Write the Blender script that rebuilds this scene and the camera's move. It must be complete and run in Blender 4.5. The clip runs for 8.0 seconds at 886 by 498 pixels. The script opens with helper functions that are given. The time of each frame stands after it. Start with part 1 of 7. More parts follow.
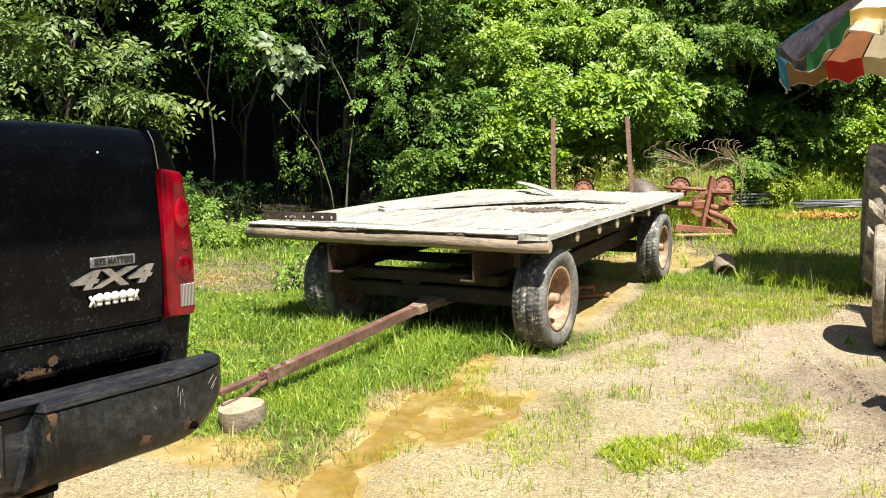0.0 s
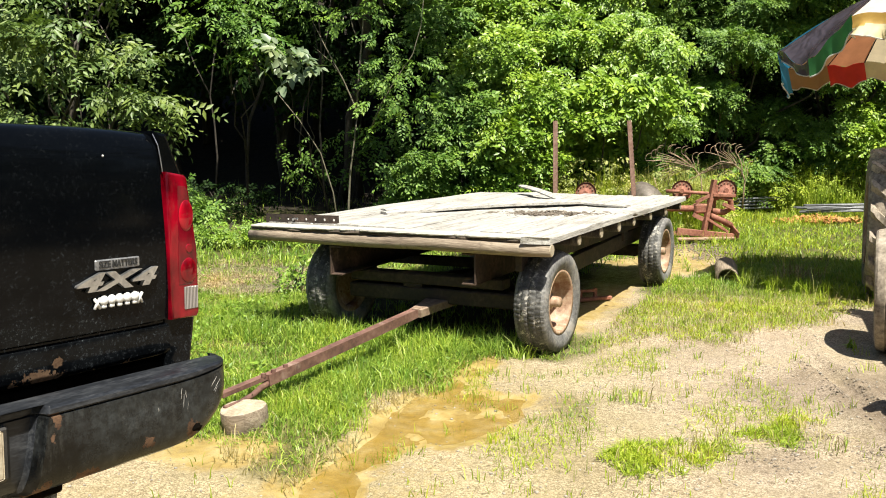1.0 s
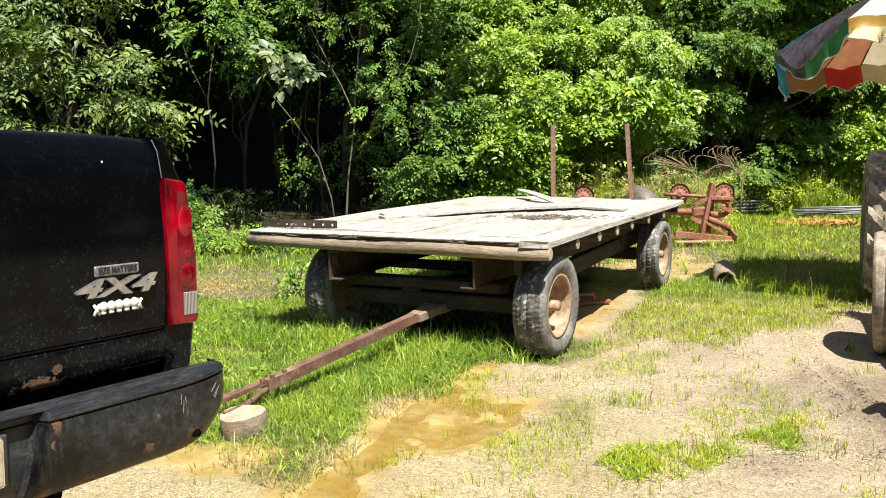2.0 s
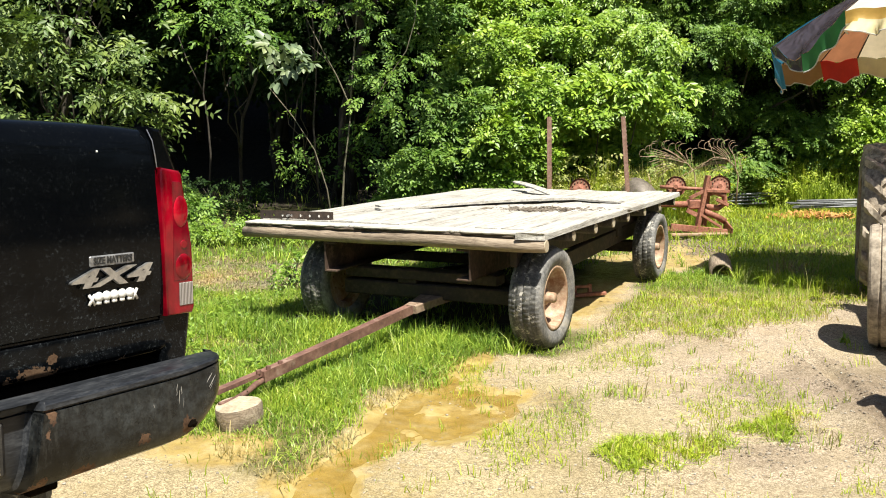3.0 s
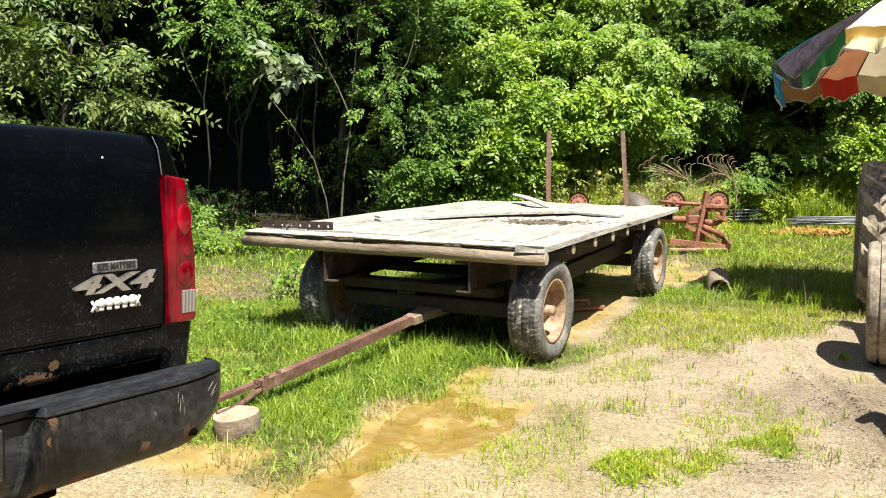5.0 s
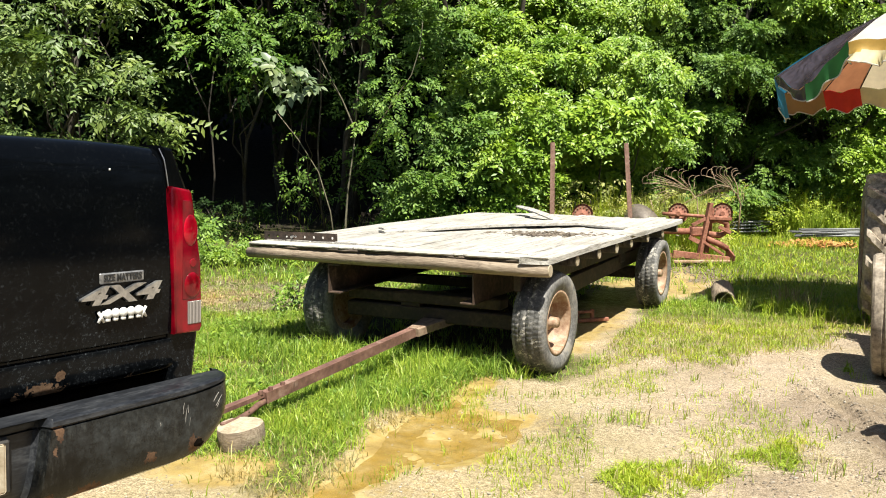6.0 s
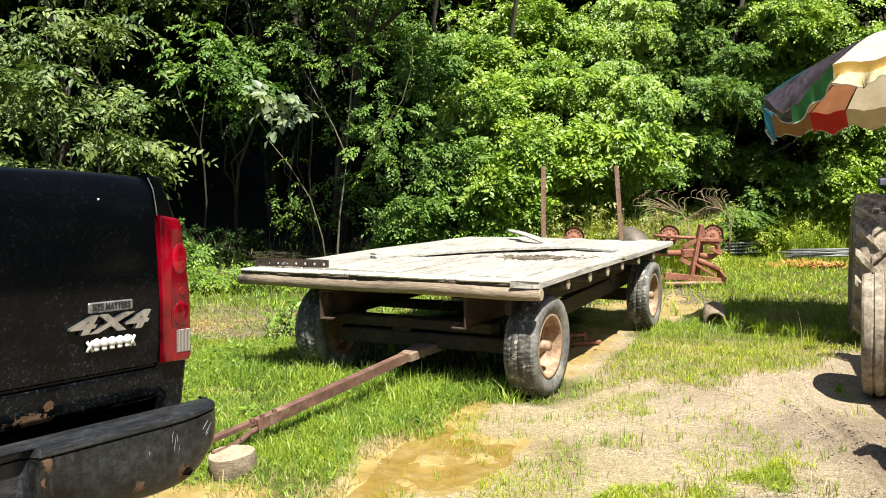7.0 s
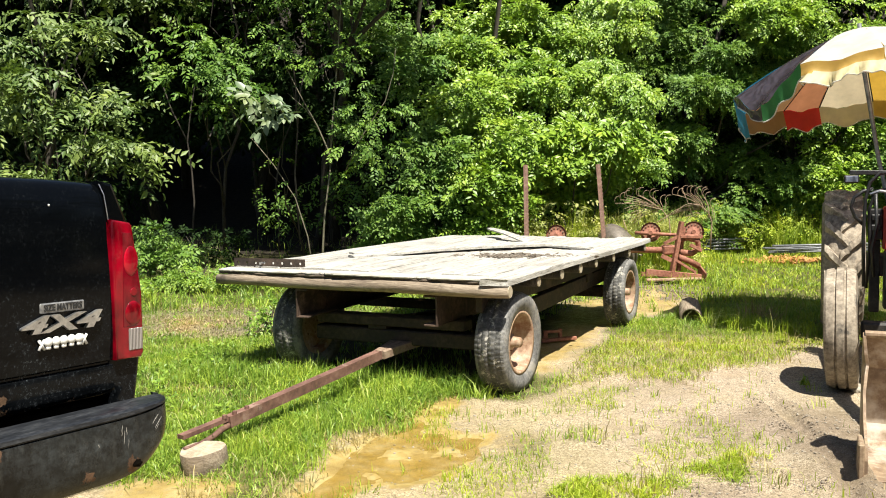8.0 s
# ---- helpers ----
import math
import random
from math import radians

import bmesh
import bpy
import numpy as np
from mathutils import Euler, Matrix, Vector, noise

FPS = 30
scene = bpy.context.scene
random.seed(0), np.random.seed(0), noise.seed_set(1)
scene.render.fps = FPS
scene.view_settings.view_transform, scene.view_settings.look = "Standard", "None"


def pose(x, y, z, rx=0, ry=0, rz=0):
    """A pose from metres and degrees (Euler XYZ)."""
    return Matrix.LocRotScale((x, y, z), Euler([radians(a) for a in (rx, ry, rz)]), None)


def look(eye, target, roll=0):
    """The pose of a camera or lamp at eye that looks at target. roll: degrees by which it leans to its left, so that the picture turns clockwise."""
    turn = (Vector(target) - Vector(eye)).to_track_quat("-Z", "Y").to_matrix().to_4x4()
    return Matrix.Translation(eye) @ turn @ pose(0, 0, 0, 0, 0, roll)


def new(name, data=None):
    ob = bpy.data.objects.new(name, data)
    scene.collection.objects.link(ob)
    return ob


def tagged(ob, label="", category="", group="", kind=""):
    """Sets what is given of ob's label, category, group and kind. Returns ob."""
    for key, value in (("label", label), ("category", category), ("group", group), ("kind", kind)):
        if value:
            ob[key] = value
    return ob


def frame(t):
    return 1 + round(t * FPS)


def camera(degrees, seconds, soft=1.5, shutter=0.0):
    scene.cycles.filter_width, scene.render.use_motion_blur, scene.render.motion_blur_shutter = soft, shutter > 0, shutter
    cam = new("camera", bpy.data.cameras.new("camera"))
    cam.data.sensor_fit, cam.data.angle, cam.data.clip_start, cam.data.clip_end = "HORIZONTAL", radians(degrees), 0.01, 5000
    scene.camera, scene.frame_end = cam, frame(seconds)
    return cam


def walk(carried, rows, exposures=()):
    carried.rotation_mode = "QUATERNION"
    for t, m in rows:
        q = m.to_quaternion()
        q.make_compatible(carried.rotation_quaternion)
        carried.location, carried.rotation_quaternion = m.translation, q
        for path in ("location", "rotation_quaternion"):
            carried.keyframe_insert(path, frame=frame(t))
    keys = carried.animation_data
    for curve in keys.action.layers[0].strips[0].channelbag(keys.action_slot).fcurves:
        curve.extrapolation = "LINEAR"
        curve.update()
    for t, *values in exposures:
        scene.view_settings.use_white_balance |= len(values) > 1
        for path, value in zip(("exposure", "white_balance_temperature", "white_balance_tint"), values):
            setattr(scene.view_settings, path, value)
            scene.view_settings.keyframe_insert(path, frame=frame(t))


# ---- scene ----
cam = camera(54.5, 8.0, 1.0)
PATH = [
    (0, (0.265, -0.477, 1.55), (0.237, 1.503, 1.27), -1.1),
    (0.5, (0.263, -0.48, 1.549), (0.25, 1.501, 1.268), -0.9),
    (1, (0.263, -0.488, 1.555), (0.231, 1.493, 1.281), -0.9),
    (1.5, (0.262, -0.491, 1.558), (0.23, 1.492, 1.3), -1.1),
    (3, (0.258, -0.486, 1.551), (0.24, 1.494, 1.269), -1.0),
    (3.5, (0.256, -0.482, 1.552), (0.24, 1.501, 1.293), -0.7),
    (4, (0.247, -0.486, 1.553), (0.241, 1.497, 1.297), -0.5),
    (4.5, (0.242, -0.485, 1.548), (0.237, 1.498, 1.29), -0.3),
    (6, (0.236, -0.495, 1.548), (0.217, 1.492, 1.321), -0.2),
    (6.5, (0.236, -0.504, 1.546), (0.25, 1.485, 1.342), 0.2),
    (7, (0.252, -0.511, 1.553), (0.249, 1.482, 1.382), -0.8),
    (7.5, (0.327, -0.555, 1.568), (0.328, 1.441, 1.428), -0.2),
    (8, (0.421, -0.63, 1.568), (0.427, 1.362, 1.392), -1.2),
]
walk(cam, [(t, look(eye, target, roll)) for t, eye, target, roll in PATH], [(0.0, 1.12), (8.0, 1.12)])

# ---------- world, sun ----------
SUN_AZ, SUN_EL = 156.0, 64.0     # degrees: bearing clockwise from +y, height
world = bpy.data.worlds.new("sky")
scene.world = world
world.use_nodes = True
wn = world.node_tree.nodes
sky = wn.new("ShaderNodeTexSky")
sky.sky_type, sky.sun_disc = "NISHITA", False
sky.sun_elevation, sky.sun_rotation = radians(SUN_EL), radians(SUN_AZ)
wn["Background"].inputs["Strength"].default_value = 0.05
world.node_tree.links.new(sky.outputs[0], wn["Background"].inputs["Color"])
to_sun = Vector((math.sin(radians(SUN_AZ)) * math.cos(radians(SUN_EL)), math.cos(radians(SUN_AZ)) * math.cos(radians(SUN_EL)), math.sin(radians(SUN_EL))))
sun_data = bpy.data.lights.new("sun", "SUN")
sun_data.energy, sun_data.angle, sun_data.color = 5.0, radians(0.53), (1.0, 0.95, 0.83)
sun = new("sun", sun_data)
sun.matrix_world = look(to_sun * 40, (0, 0, 0))


# ---------- materials ----------
def nodes_of(name):
    m = bpy.data.materials.new(name)
    m.use_nodes = True
    nt = m.node_tree
    return m, nt, nt.nodes["Principled BSDF"]


def add(nt, kind, **sets):
    n = nt.nodes.new(kind)
    for k, v in sets.items():
        n.inputs[k.replace("_", " ")].default_value = v
    return n


def ramp(nt, source, stops):
    r = nt.nodes.new("ShaderNodeValToRGB")
    e = r.color_ramp.elements
    e[0].position, e[0].color = stops[0][0], (*stops[0][1], 1)
    e[1].position, e[1].color = stops[-1][0], (*stops[-1][1], 1)
    for p, c in stops[1:-1]:
        e.new(p).color = (*c, 1)
    nt.links.new(source, r.inputs[0])
    return r.outputs[0]


def mixed(nt, fac, a, b, blend="MIX"):
    m = nt.nodes.new("ShaderNodeMix")
    m.data_type, m.blend_type = "RGBA", blend
    for s, v in ((m.inputs[0], fac), (m.inputs[6], a), (m.inputs[7], b)):
        if hasattr(v, "links"):
            nt.links.new(v, s)
        else:
            s.default_value = v if isinstance(v, (int, float)) else (*v, 1)
    return m.outputs[2]


def noise_out(nt, scale, detail=5, rough=0.6, vec=None, distort=0.0):
    n = add(nt, "ShaderNodeTexNoise", Scale=scale, Detail=detail, Roughness=rough, Distortion=distort)
    if vec is not None:
        nt.links.new(vec, n.inputs["Vector"])
    return n.outputs[0]


def coords(nt, stretch=(1, 1, 1), where="Object"):
    tc = nt.nodes.new("ShaderNodeTexCoord")
    mp = nt.nodes.new("ShaderNodeMapping")
    mp.inputs["Scale"].default_value = stretch
    nt.links.new(tc.outputs[where], mp.inputs[0])
    return mp.outputs[0]


def surface(name, dark, mid, light, scale=6.0, stretch=(1, 1, 1), rough=(0.6, 0.9), metal=0.0, bump=0.3, dist=0.01, stain=None, stain_at=(0.55, 0.7), stain_scale=2.0, vary=0.0, spec=0.5):
    """A grained surface: fine grain and broad mottling between three colours, stains of a fourth, relief from the grain."""
    m, nt, p = nodes_of(name)
    v = coords(nt, stretch)
    fine = noise_out(nt, scale * 6, 6, 0.65, v)
    broad = noise_out(nt, scale, 4, 0.6, v, 0.4)
    mix = nt.nodes.new("ShaderNodeMath")
    mix.operation = "MULTIPLY_ADD"
    nt.links.new(fine, mix.inputs[0])
    mix.inputs[1].default_value = 0.55
    half = nt.nodes.new("ShaderNodeMath")
    half.operation = "MULTIPLY"
    half.inputs[1].default_value = 0.5
    nt.links.new(broad, half.inputs[0])
    nt.links.new(half.outputs[0], mix.inputs[2])
    col = ramp(nt, mix.outputs[0], [(0.36, dark), (0.52, mid), (0.68, light)])
    if stain:
        mask = ramp(nt, noise_out(nt, stain_scale, 6, 0.7, coords(nt)), [(stain_at[0], (0, 0, 0)), (stain_at[1], (1, 1, 1))])
        col = mixed(nt, mask, col, stain)
    if vary:
        info = nt.nodes.new("ShaderNodeObjectInfo")
        r = ramp(nt, info.outputs["Random"], [(0, (1 - vary,) * 3), (1, (1 + vary * 0.4,) * 3)])
        col = mixed(nt, 1.0, col, r, "MULTIPLY")
    nt.links.new(col, p.inputs["Base Color"])
    rr = nt.nodes.new("ShaderNodeMapRange")
    rr.inputs["To Min"].default_value, rr.inputs["To Max"].default_value = rough
    nt.links.new(broad, rr.inputs["Value"])
    nt.links.new(rr.outputs[0], p.inputs["Roughness"])
    p.inputs["Metallic"].default_value = metal
    p.inputs["Specular IOR Level"].default_value = spec
    if bump:
        b = nt.nodes.new("ShaderNodeBump")
        b.inputs["Strength"].default_value, b.inputs["Distance"].default_value = bump, dist
        nt.links.new(mix.outputs[0], b.inputs["Height"])
        nt.links.new(b.outputs[0], p.inputs["Normal"])
    return m


def leafy(name, dark, light, translucent=0.35, rough=0.42, patchy=1.6, spec=0.45):
    """Leaves: each differs in hue, thin enough to let some light through, with a waxy gloss."""
    m, nt, p = nodes_of(name)
    geo = nt.nodes.new("ShaderNodeNewGeometry")
    rnd = geo.outputs["Random Per Island"]
    mid = tuple((a + b) / 2 for a, b in zip(dark, light))
    col = ramp(nt, rnd, [(0.0, dark), (0.55, mid), (1.0, light)])
    patch = ramp(nt, noise_out(nt, patchy, 4, 0.6, coords(nt)), [(0.32, (0.62, 0.72, 0.80)), (0.52, (1.0, 1.0, 1.0)), (0.70, (1.22, 1.10, 0.85))])
    col = mixed(nt, 1.0, col, patch, "MULTIPLY")
    nt.links.new(col, p.inputs["Base Color"])
    p.inputs["Roughness"].default_value = rough
    p.inputs["Specular IOR Level"].default_value = spec
    tr = nt.nodes.new("ShaderNodeBsdfTranslucent")
    warm = mixed(nt, 1.0, col, (1.25, 1.35, 0.55), "MULTIPLY")
    nt.links.new(warm, tr.inputs["Color"])
    mx = nt.nodes.new("ShaderNodeMixShader")
    mx.inputs[0].default_value = translucent
    out = nt.nodes["Material Output"]
    nt.links.new(p.outputs[0], mx.inputs[1])
    nt.links.new(tr.outputs[0], mx.inputs[2])
    nt.links.new(mx.outputs[0], out.inputs["Surface"])
    return m


M_wood = surface("weathered_boards", (0.10, 0.09, 0.078), (0.38, 0.363, 0.328), (0.54, 0.523, 0.483), 2.6, (11, 0.6, 11), (0.75, 0.95), bump=0.8, dist=0.008, stain=(0.22, 0.20, 0.17), stain_at=(0.55, 0.72), stain_scale=1.6, vary=0.10)
M_log = surface("barked_log", (0.085, 0.062, 0.044), (0.225, 0.175, 0.125), (0.36, 0.30, 0.225), 2.5, (0.8, 8, 8), (0.7, 0.95), bump=0.8, dist=0.008, stain=(0.085, 0.062, 0.045), stain_at=(0.56, 0.68), stain_scale=3.5)
M_end = surface("cut_end_grain", (0.22, 0.175, 0.115), (0.37, 0.31, 0.22), (0.48, 0.43, 0.33), 9, (1, 1, 1), (0.7, 0.95), bump=0.35, dist=0.004)
M_steel = surface("dark_rusted_steel", (0.007, 0.005, 0.004), (0.030, 0.020, 0.014), (0.080, 0.052, 0.037), 5, (1, 1, 1), (0.6, 0.9), 0.0, 0.35, 0.003, (0.075, 0.045, 0.030), (0.62, 0.74), 3.0)
M_tongue = surface("red_brown_rust", (0.075, 0.040, 0.031), (0.155, 0.080, 0.060), (0.24, 0.138, 0.105), 5, (1, 1, 1), (0.55, 0.85), 0.1, 0.3, 0.003, (0.34, 0.25, 0.20), (0.58, 0.72), 3.5)
M_rust = surface("orange_red_rust", (0.12, 0.045, 0.028), (0.29, 0.118, 0.075), (0.44, 0.215, 0.145), 6, (1, 1, 1), (0.6, 0.9), 0.1, 0.4, 0.003, (0.10, 0.05, 0.035), (0.58, 0.72), 4)
M_rim = surface("rusty_cream_rim", (0.17, 0.085, 0.046), (0.33, 0.22, 0.140), (0.49, 0.40, 0.30), 5, (1, 1, 1), (0.5, 0.8), 0.0, 0.2, 0.003, (0.22, 0.095, 0.045), (0.52, 0.67), 5)
M_tyre = surface("sun_bleached_rubber", (0.040, 0.040, 0.039), (0.140, 0.137, 0.131), (0.265, 0.257, 0.242), 7, (1, 1, 1), (0.6, 0.85), 0.0, 0.35, 0.003, (0.26, 0.235, 0.195), (0.54, 0.68), 6)
M_tread = surface("cracked_black_tread", (0.014, 0.014, 0.014), (0.062, 0.061, 0.058), (0.16, 0.155, 0.145), 9, (1, 1, 1), (0.5, 0.85), 0.0, 0.6, 0.004, (0.36, 0.34, 0.30), (0.56, 0.62), 18)
M_tractyre = surface("muddy_tractor_rubber", (0.085, 0.068, 0.051), (0.25, 0.208, 0.158), (0.44, 0.38, 0.30), 6, (1, 1, 1), (0.8, 0.97), 0.0, 0.5, 0.006, (0.06, 0.055, 0.05), (0.55, 0.66), 4)
M_red = surface("worn_red_paint", (0.20, 0.016, 0.013), (0.36, 0.032, 0.024), (0.46, 0.055, 0.04), 4, (1, 1, 1), (0.3, 0.55), 0.0, 0.1, 0.002, (0.14, 0.07, 0.045), (0.62, 0.72), 4)
M_dark = surface("greasy_black_iron", (0.012, 0.011, 0.011), (0.03, 0.028, 0.026), (0.07, 0.06, 0.05), 6, (1, 1, 1), (0.45, 0.8), 0.2, 0.3, 0.003)
M_bucket = surface("scraped_bucket_steel", (0.12, 0.075, 0.045), (0.24, 0.165, 0.105), (0.42, 0.335, 0.22), 3, (1, 1, 1), (0.5, 0.8), 0.15, 0.3, 0.003, (0.56, 0.50, 0.42), (0.56, 0.72), 2.2)
M_grey = surface("galvanised_grey", (0.09, 0.097, 0.10), (0.17, 0.178, 0.185), (0.28, 0.288, 0.295), 6, (1, 1, 1), (0.4, 0.7), 0.4, 0.2, 0.002)
M_tank = surface("dull_grey_metal", (0.07, 0.058, 0.048), (0.13, 0.11, 0.092), (0.20, 0.172, 0.145), 5, (1, 1, 1), (0.45, 0.7), 0.2, 0.2, 0.003, (0.16, 0.12, 0.08), (0.66, 0.8), 3)
M_palebark = surface("pale_sapling_bark", (0.06, 0.056, 0.036), (0.135, 0.122, 0.080), (0.25, 0.23, 0.165), 8, (3, 3, 0.8), (0.8, 0.95), bump=0.4, dist=0.004)
M_post = surface("brown_post_rust", (0.12, 0.062, 0.044), (0.23, 0.135, 0.10), (0.32, 0.21, 0.165), 6, (1, 1, 1), (0.7, 0.95), bump=0.3, dist=0.003)
M_bark = surface("grey_bark", (0.020, 0.016, 0.012), (0.052, 0.043, 0.033), (0.105, 0.090, 0.070), 5, (3, 3, 0.6), (0.8, 0.98), bump=0.7, dist=0.01)
M_chrome = surface("dulled_chrome", (0.30, 0.30, 0.31), (0.50, 0.50, 0.51), (0.70, 0.70, 0.70), 12, (1, 1, 1), (0.2, 0.42), 0.85, 0.05, 0.001)
M_white = surface("white_plastic", (0.62, 0.62, 0.60), (0.74, 0.74, 0.72), (0.80, 0.80, 0.78), 20, (1, 1, 1), (0.4, 0.6), 0, 0.05, 0.001)
M_gravelstone = surface("gravel_stone", (0.17, 0.15, 0.12), (0.30, 0.27, 0.22), (0.46, 0.42, 0.36), 8, (1, 1, 1), (0.75, 0.95), bump=0.2, dist=0.003)
M_tine = surface("tan_rust_tine", (0.20, 0.135, 0.085), (0.36, 0.26, 0.17), (0.48, 0.37, 0.25), 8, (1, 1, 1), (0.6, 0.85), 0.2, 0.1, 0.002)
M_leaf_mid = leafy("leaf_mid_green", (0.066, 0.145, 0.020), (0.185, 0.300, 0.048), 0.14, 0.50, 1.6, 0.30)
M_leaf_bright = leafy("leaf_bright_green", (0.135, 0.245, 0.024), (0.295, 0.425, 0.050), 0.16, 0.42)
M_leaf_pale = leafy("leaf_pale_green", (0.078, 0.128, 0.030), (0.200, 0.270, 0.072), 0.16, 0.46, 1.6, 0.34)
M_leaf_silver = leafy("leaf_silver_green", (0.110, 0.160, 0.080), (0.215, 0.275, 0.165), 0.12, 0.42)
# leaf green darkened so that its colour carries the wood's shade
M_leaf_shade = leafy("leaf_shade_green", (0.012, 0.030, 0.007), (0.034, 0.068, 0.015), 0.15, 0.6, 1.6, 0.12)
M_grass = leafy("grass_green", (0.120, 0.235, 0.022), (0.390, 0.490, 0.075), 0.22, 0.42, 2.4)
M_newgrass = leafy("grass_new", (0.200, 0.300, 0.012), (0.460, 0.520, 0.055), 0.25, 0.55)
M_strawgrass = leafy("grass_straw", (0.340, 0.370, 0.085), (0.620, 0.590, 0.240), 0.35, 0.6)
M_weed = leafy("weed_green", (0.110, 0.210, 0.020), (0.270, 0.390, 0.050), 0.2, 0.45)
M_hay = leafy("cut_hay", (0.22, 0.165, 0.085), (0.50, 0.415, 0.245), 0.1, 0.7)
M_drygrass = leafy("grass_dry", (0.26, 0.215, 0.09), (0.50, 0.42, 0.20), 0.2, 0.6)


def blotches(nt, v, spots, rag=0.022):
    """A mask of ragged blotches at (x, z, radius, stretch) of the object."""
    n = noise_out(nt, 38, 5, 0.75, v)
    sep = nt.nodes.new("ShaderNodeSeparateXYZ")
    nt.links.new(v, sep.inputs[0])
    total = None

    def calc(op, a, b):
        m = nt.nodes.new("ShaderNodeMath")
        m.operation = op
        for i, q in enumerate((a, b)):
            if hasattr(q, "links"):
                nt.links.new(q, m.inputs[i])
            else:
                m.inputs[i].default_value = q
        return m.outputs[0]
    for x, z, rad, stretch in spots:
        dx = calc("DIVIDE", calc("SUBTRACT", sep.outputs[0], x), stretch)
        dz = calc("SUBTRACT", sep.outputs[2], z)
        d = calc("SQRT", calc("ADD", calc("MULTIPLY", dx, dx), calc("MULTIPLY", dz, dz)), 0.0)
        d = calc("ADD", d, calc("MULTIPLY", calc("SUBTRACT", n, 0.5), rag * 4))
        hit = calc("GREATER_THAN", rad, d)
        total = hit if total is None else calc("MAXIMUM", total, hit)
    return total, n


def paint_black():
    """Black truck paint, faded, dusty in patches, rust along the lower edge."""
    m, nt, p = nodes_of("dusty_black_paint")
    v = coords(nt)
    dust = ramp(nt, noise_out(nt, 7, 8, 0.72, v), [(0.39, (0, 0, 0)), (0.75, (1, 1, 1))])
    specks = ramp(nt, noise_out(nt, 110, 5, 0.85, v), [(0.56, (0, 0, 0)), (0.70, (1, 1, 1))])
    both = mixed(nt, 1.0, dust, mixed(nt, 0.85, (0.2, 0.2, 0.2), specks), "MULTIPLY")
    zed = nt.nodes.new("ShaderNodeSeparateXYZ")
    nt.links.new(v, zed.inputs[0])
    lift = nt.nodes.new("ShaderNodeMath")
    lift.operation = "ADD"
    lift.inputs[1].default_value = 0.22
    nt.links.new(zed.outputs[2], lift.inputs[0])
    splash = ramp(nt, lift.outputs[0], [(0.0, (1.6,) * 3), (0.26, (0.20,) * 3)])
    both = mixed(nt, 1.0, both, splash, "MULTIPLY")
    col = mixed(nt, both, (0.0014, 0.0018, 0.0024), (0.118, 0.134, 0.148))
    rust, n = blotches(nt, v, [(-0.225, -0.312, 0.019, 2.4), (-0.185, -0.284, 0.011, 1.0), (-0.30, -0.318, 0.006, 2.0), (0.02, -0.318, 0.004, 2.0)])
    col = mixed(nt, rust, col, ramp(nt, n, [(0.3, (0.05, 0.026, 0.015)), (0.7, (0.20, 0.13, 0.08))]))
    nt.links.new(col, p.inputs["Base Color"])
    nt.links.new(mixed(nt, rust, ramp(nt, both, [(0, (0.09,) * 3), (0.6, (0.5,) * 3)]), (0.9, 0.9, 0.9)), p.inputs["Roughness"])
    p.inputs["Specular IOR Level"].default_value = 0.13
    return m


def bumper_black():
    """Chalky black bumper paint, scuffed grey, rust breaking through."""
    m, nt, p = nodes_of("chalky_black_bumper")
    v = coords(nt)
    chalk = ramp(nt, noise_out(nt, 4, 6, 0.65, v), [(0.36, (0.003, 0.0033, 0.0036)), (0.66, (0.026, 0.030, 0.032))])
    scuff = ramp(nt, noise_out(nt, 3.2, 8, 0.8, coords(nt, (6, 6, 1.3))), [(0.50, (0, 0, 0)), (0.80, (0.40,) * 3)])
    chalk = mixed(nt, scuff, chalk, (0.085, 0.086, 0.078))
    grime = ramp(nt, noise_out(nt, 45, 7, 0.8, v), [(0.42, (0.55,) * 3), (0.66, (1.9,) * 3)])
    chalk = mixed(nt, 1.0, chalk, grime, "MULTIPLY")
    rust, n = blotches(nt, v, [(0.097, -0.492, 0.022, 1.0), (-0.045, -0.487, 0.014, 1.1), (-0.300, -0.358, 0.018, 0.7), (-0.312, -0.41, 0.008, 0.5), (-0.22, -0.532, 0.022, 1.5), (-0.33, -0.534, 0.024, 1.0), (-0.14, -0.545, 0.010, 2.0)])
    col = mixed(nt, rust, chalk, ramp(nt, n, [(0.3, (0.045, 0.022, 0.013)), (0.7, (0.21, 0.125, 0.075))]))
    nt.links.new(col, p.inputs["Base Color"])
    nt.links.new(mixed(nt, rust, ramp(nt, noise_out(nt, 9, 5, 0.6, v), [(0.3, (0.16,) * 3), (0.7, (0.42,) * 3)]), (0.9, 0.9, 0.9)), p.inputs["Roughness"])
    p.inputs["Specular IOR Level"].default_value = 0.30
    b = nt.nodes.new("ShaderNodeBump")
    b.inputs["Strength"].default_value, b.inputs["Distance"].default_value = 0.5, 0.012
    nt.links.new(noise_out(nt, 3.2, 3, 0.5, v), b.inputs["Height"])
    nt.links.new(b.outputs[0], p.inputs["Normal"])
    return m


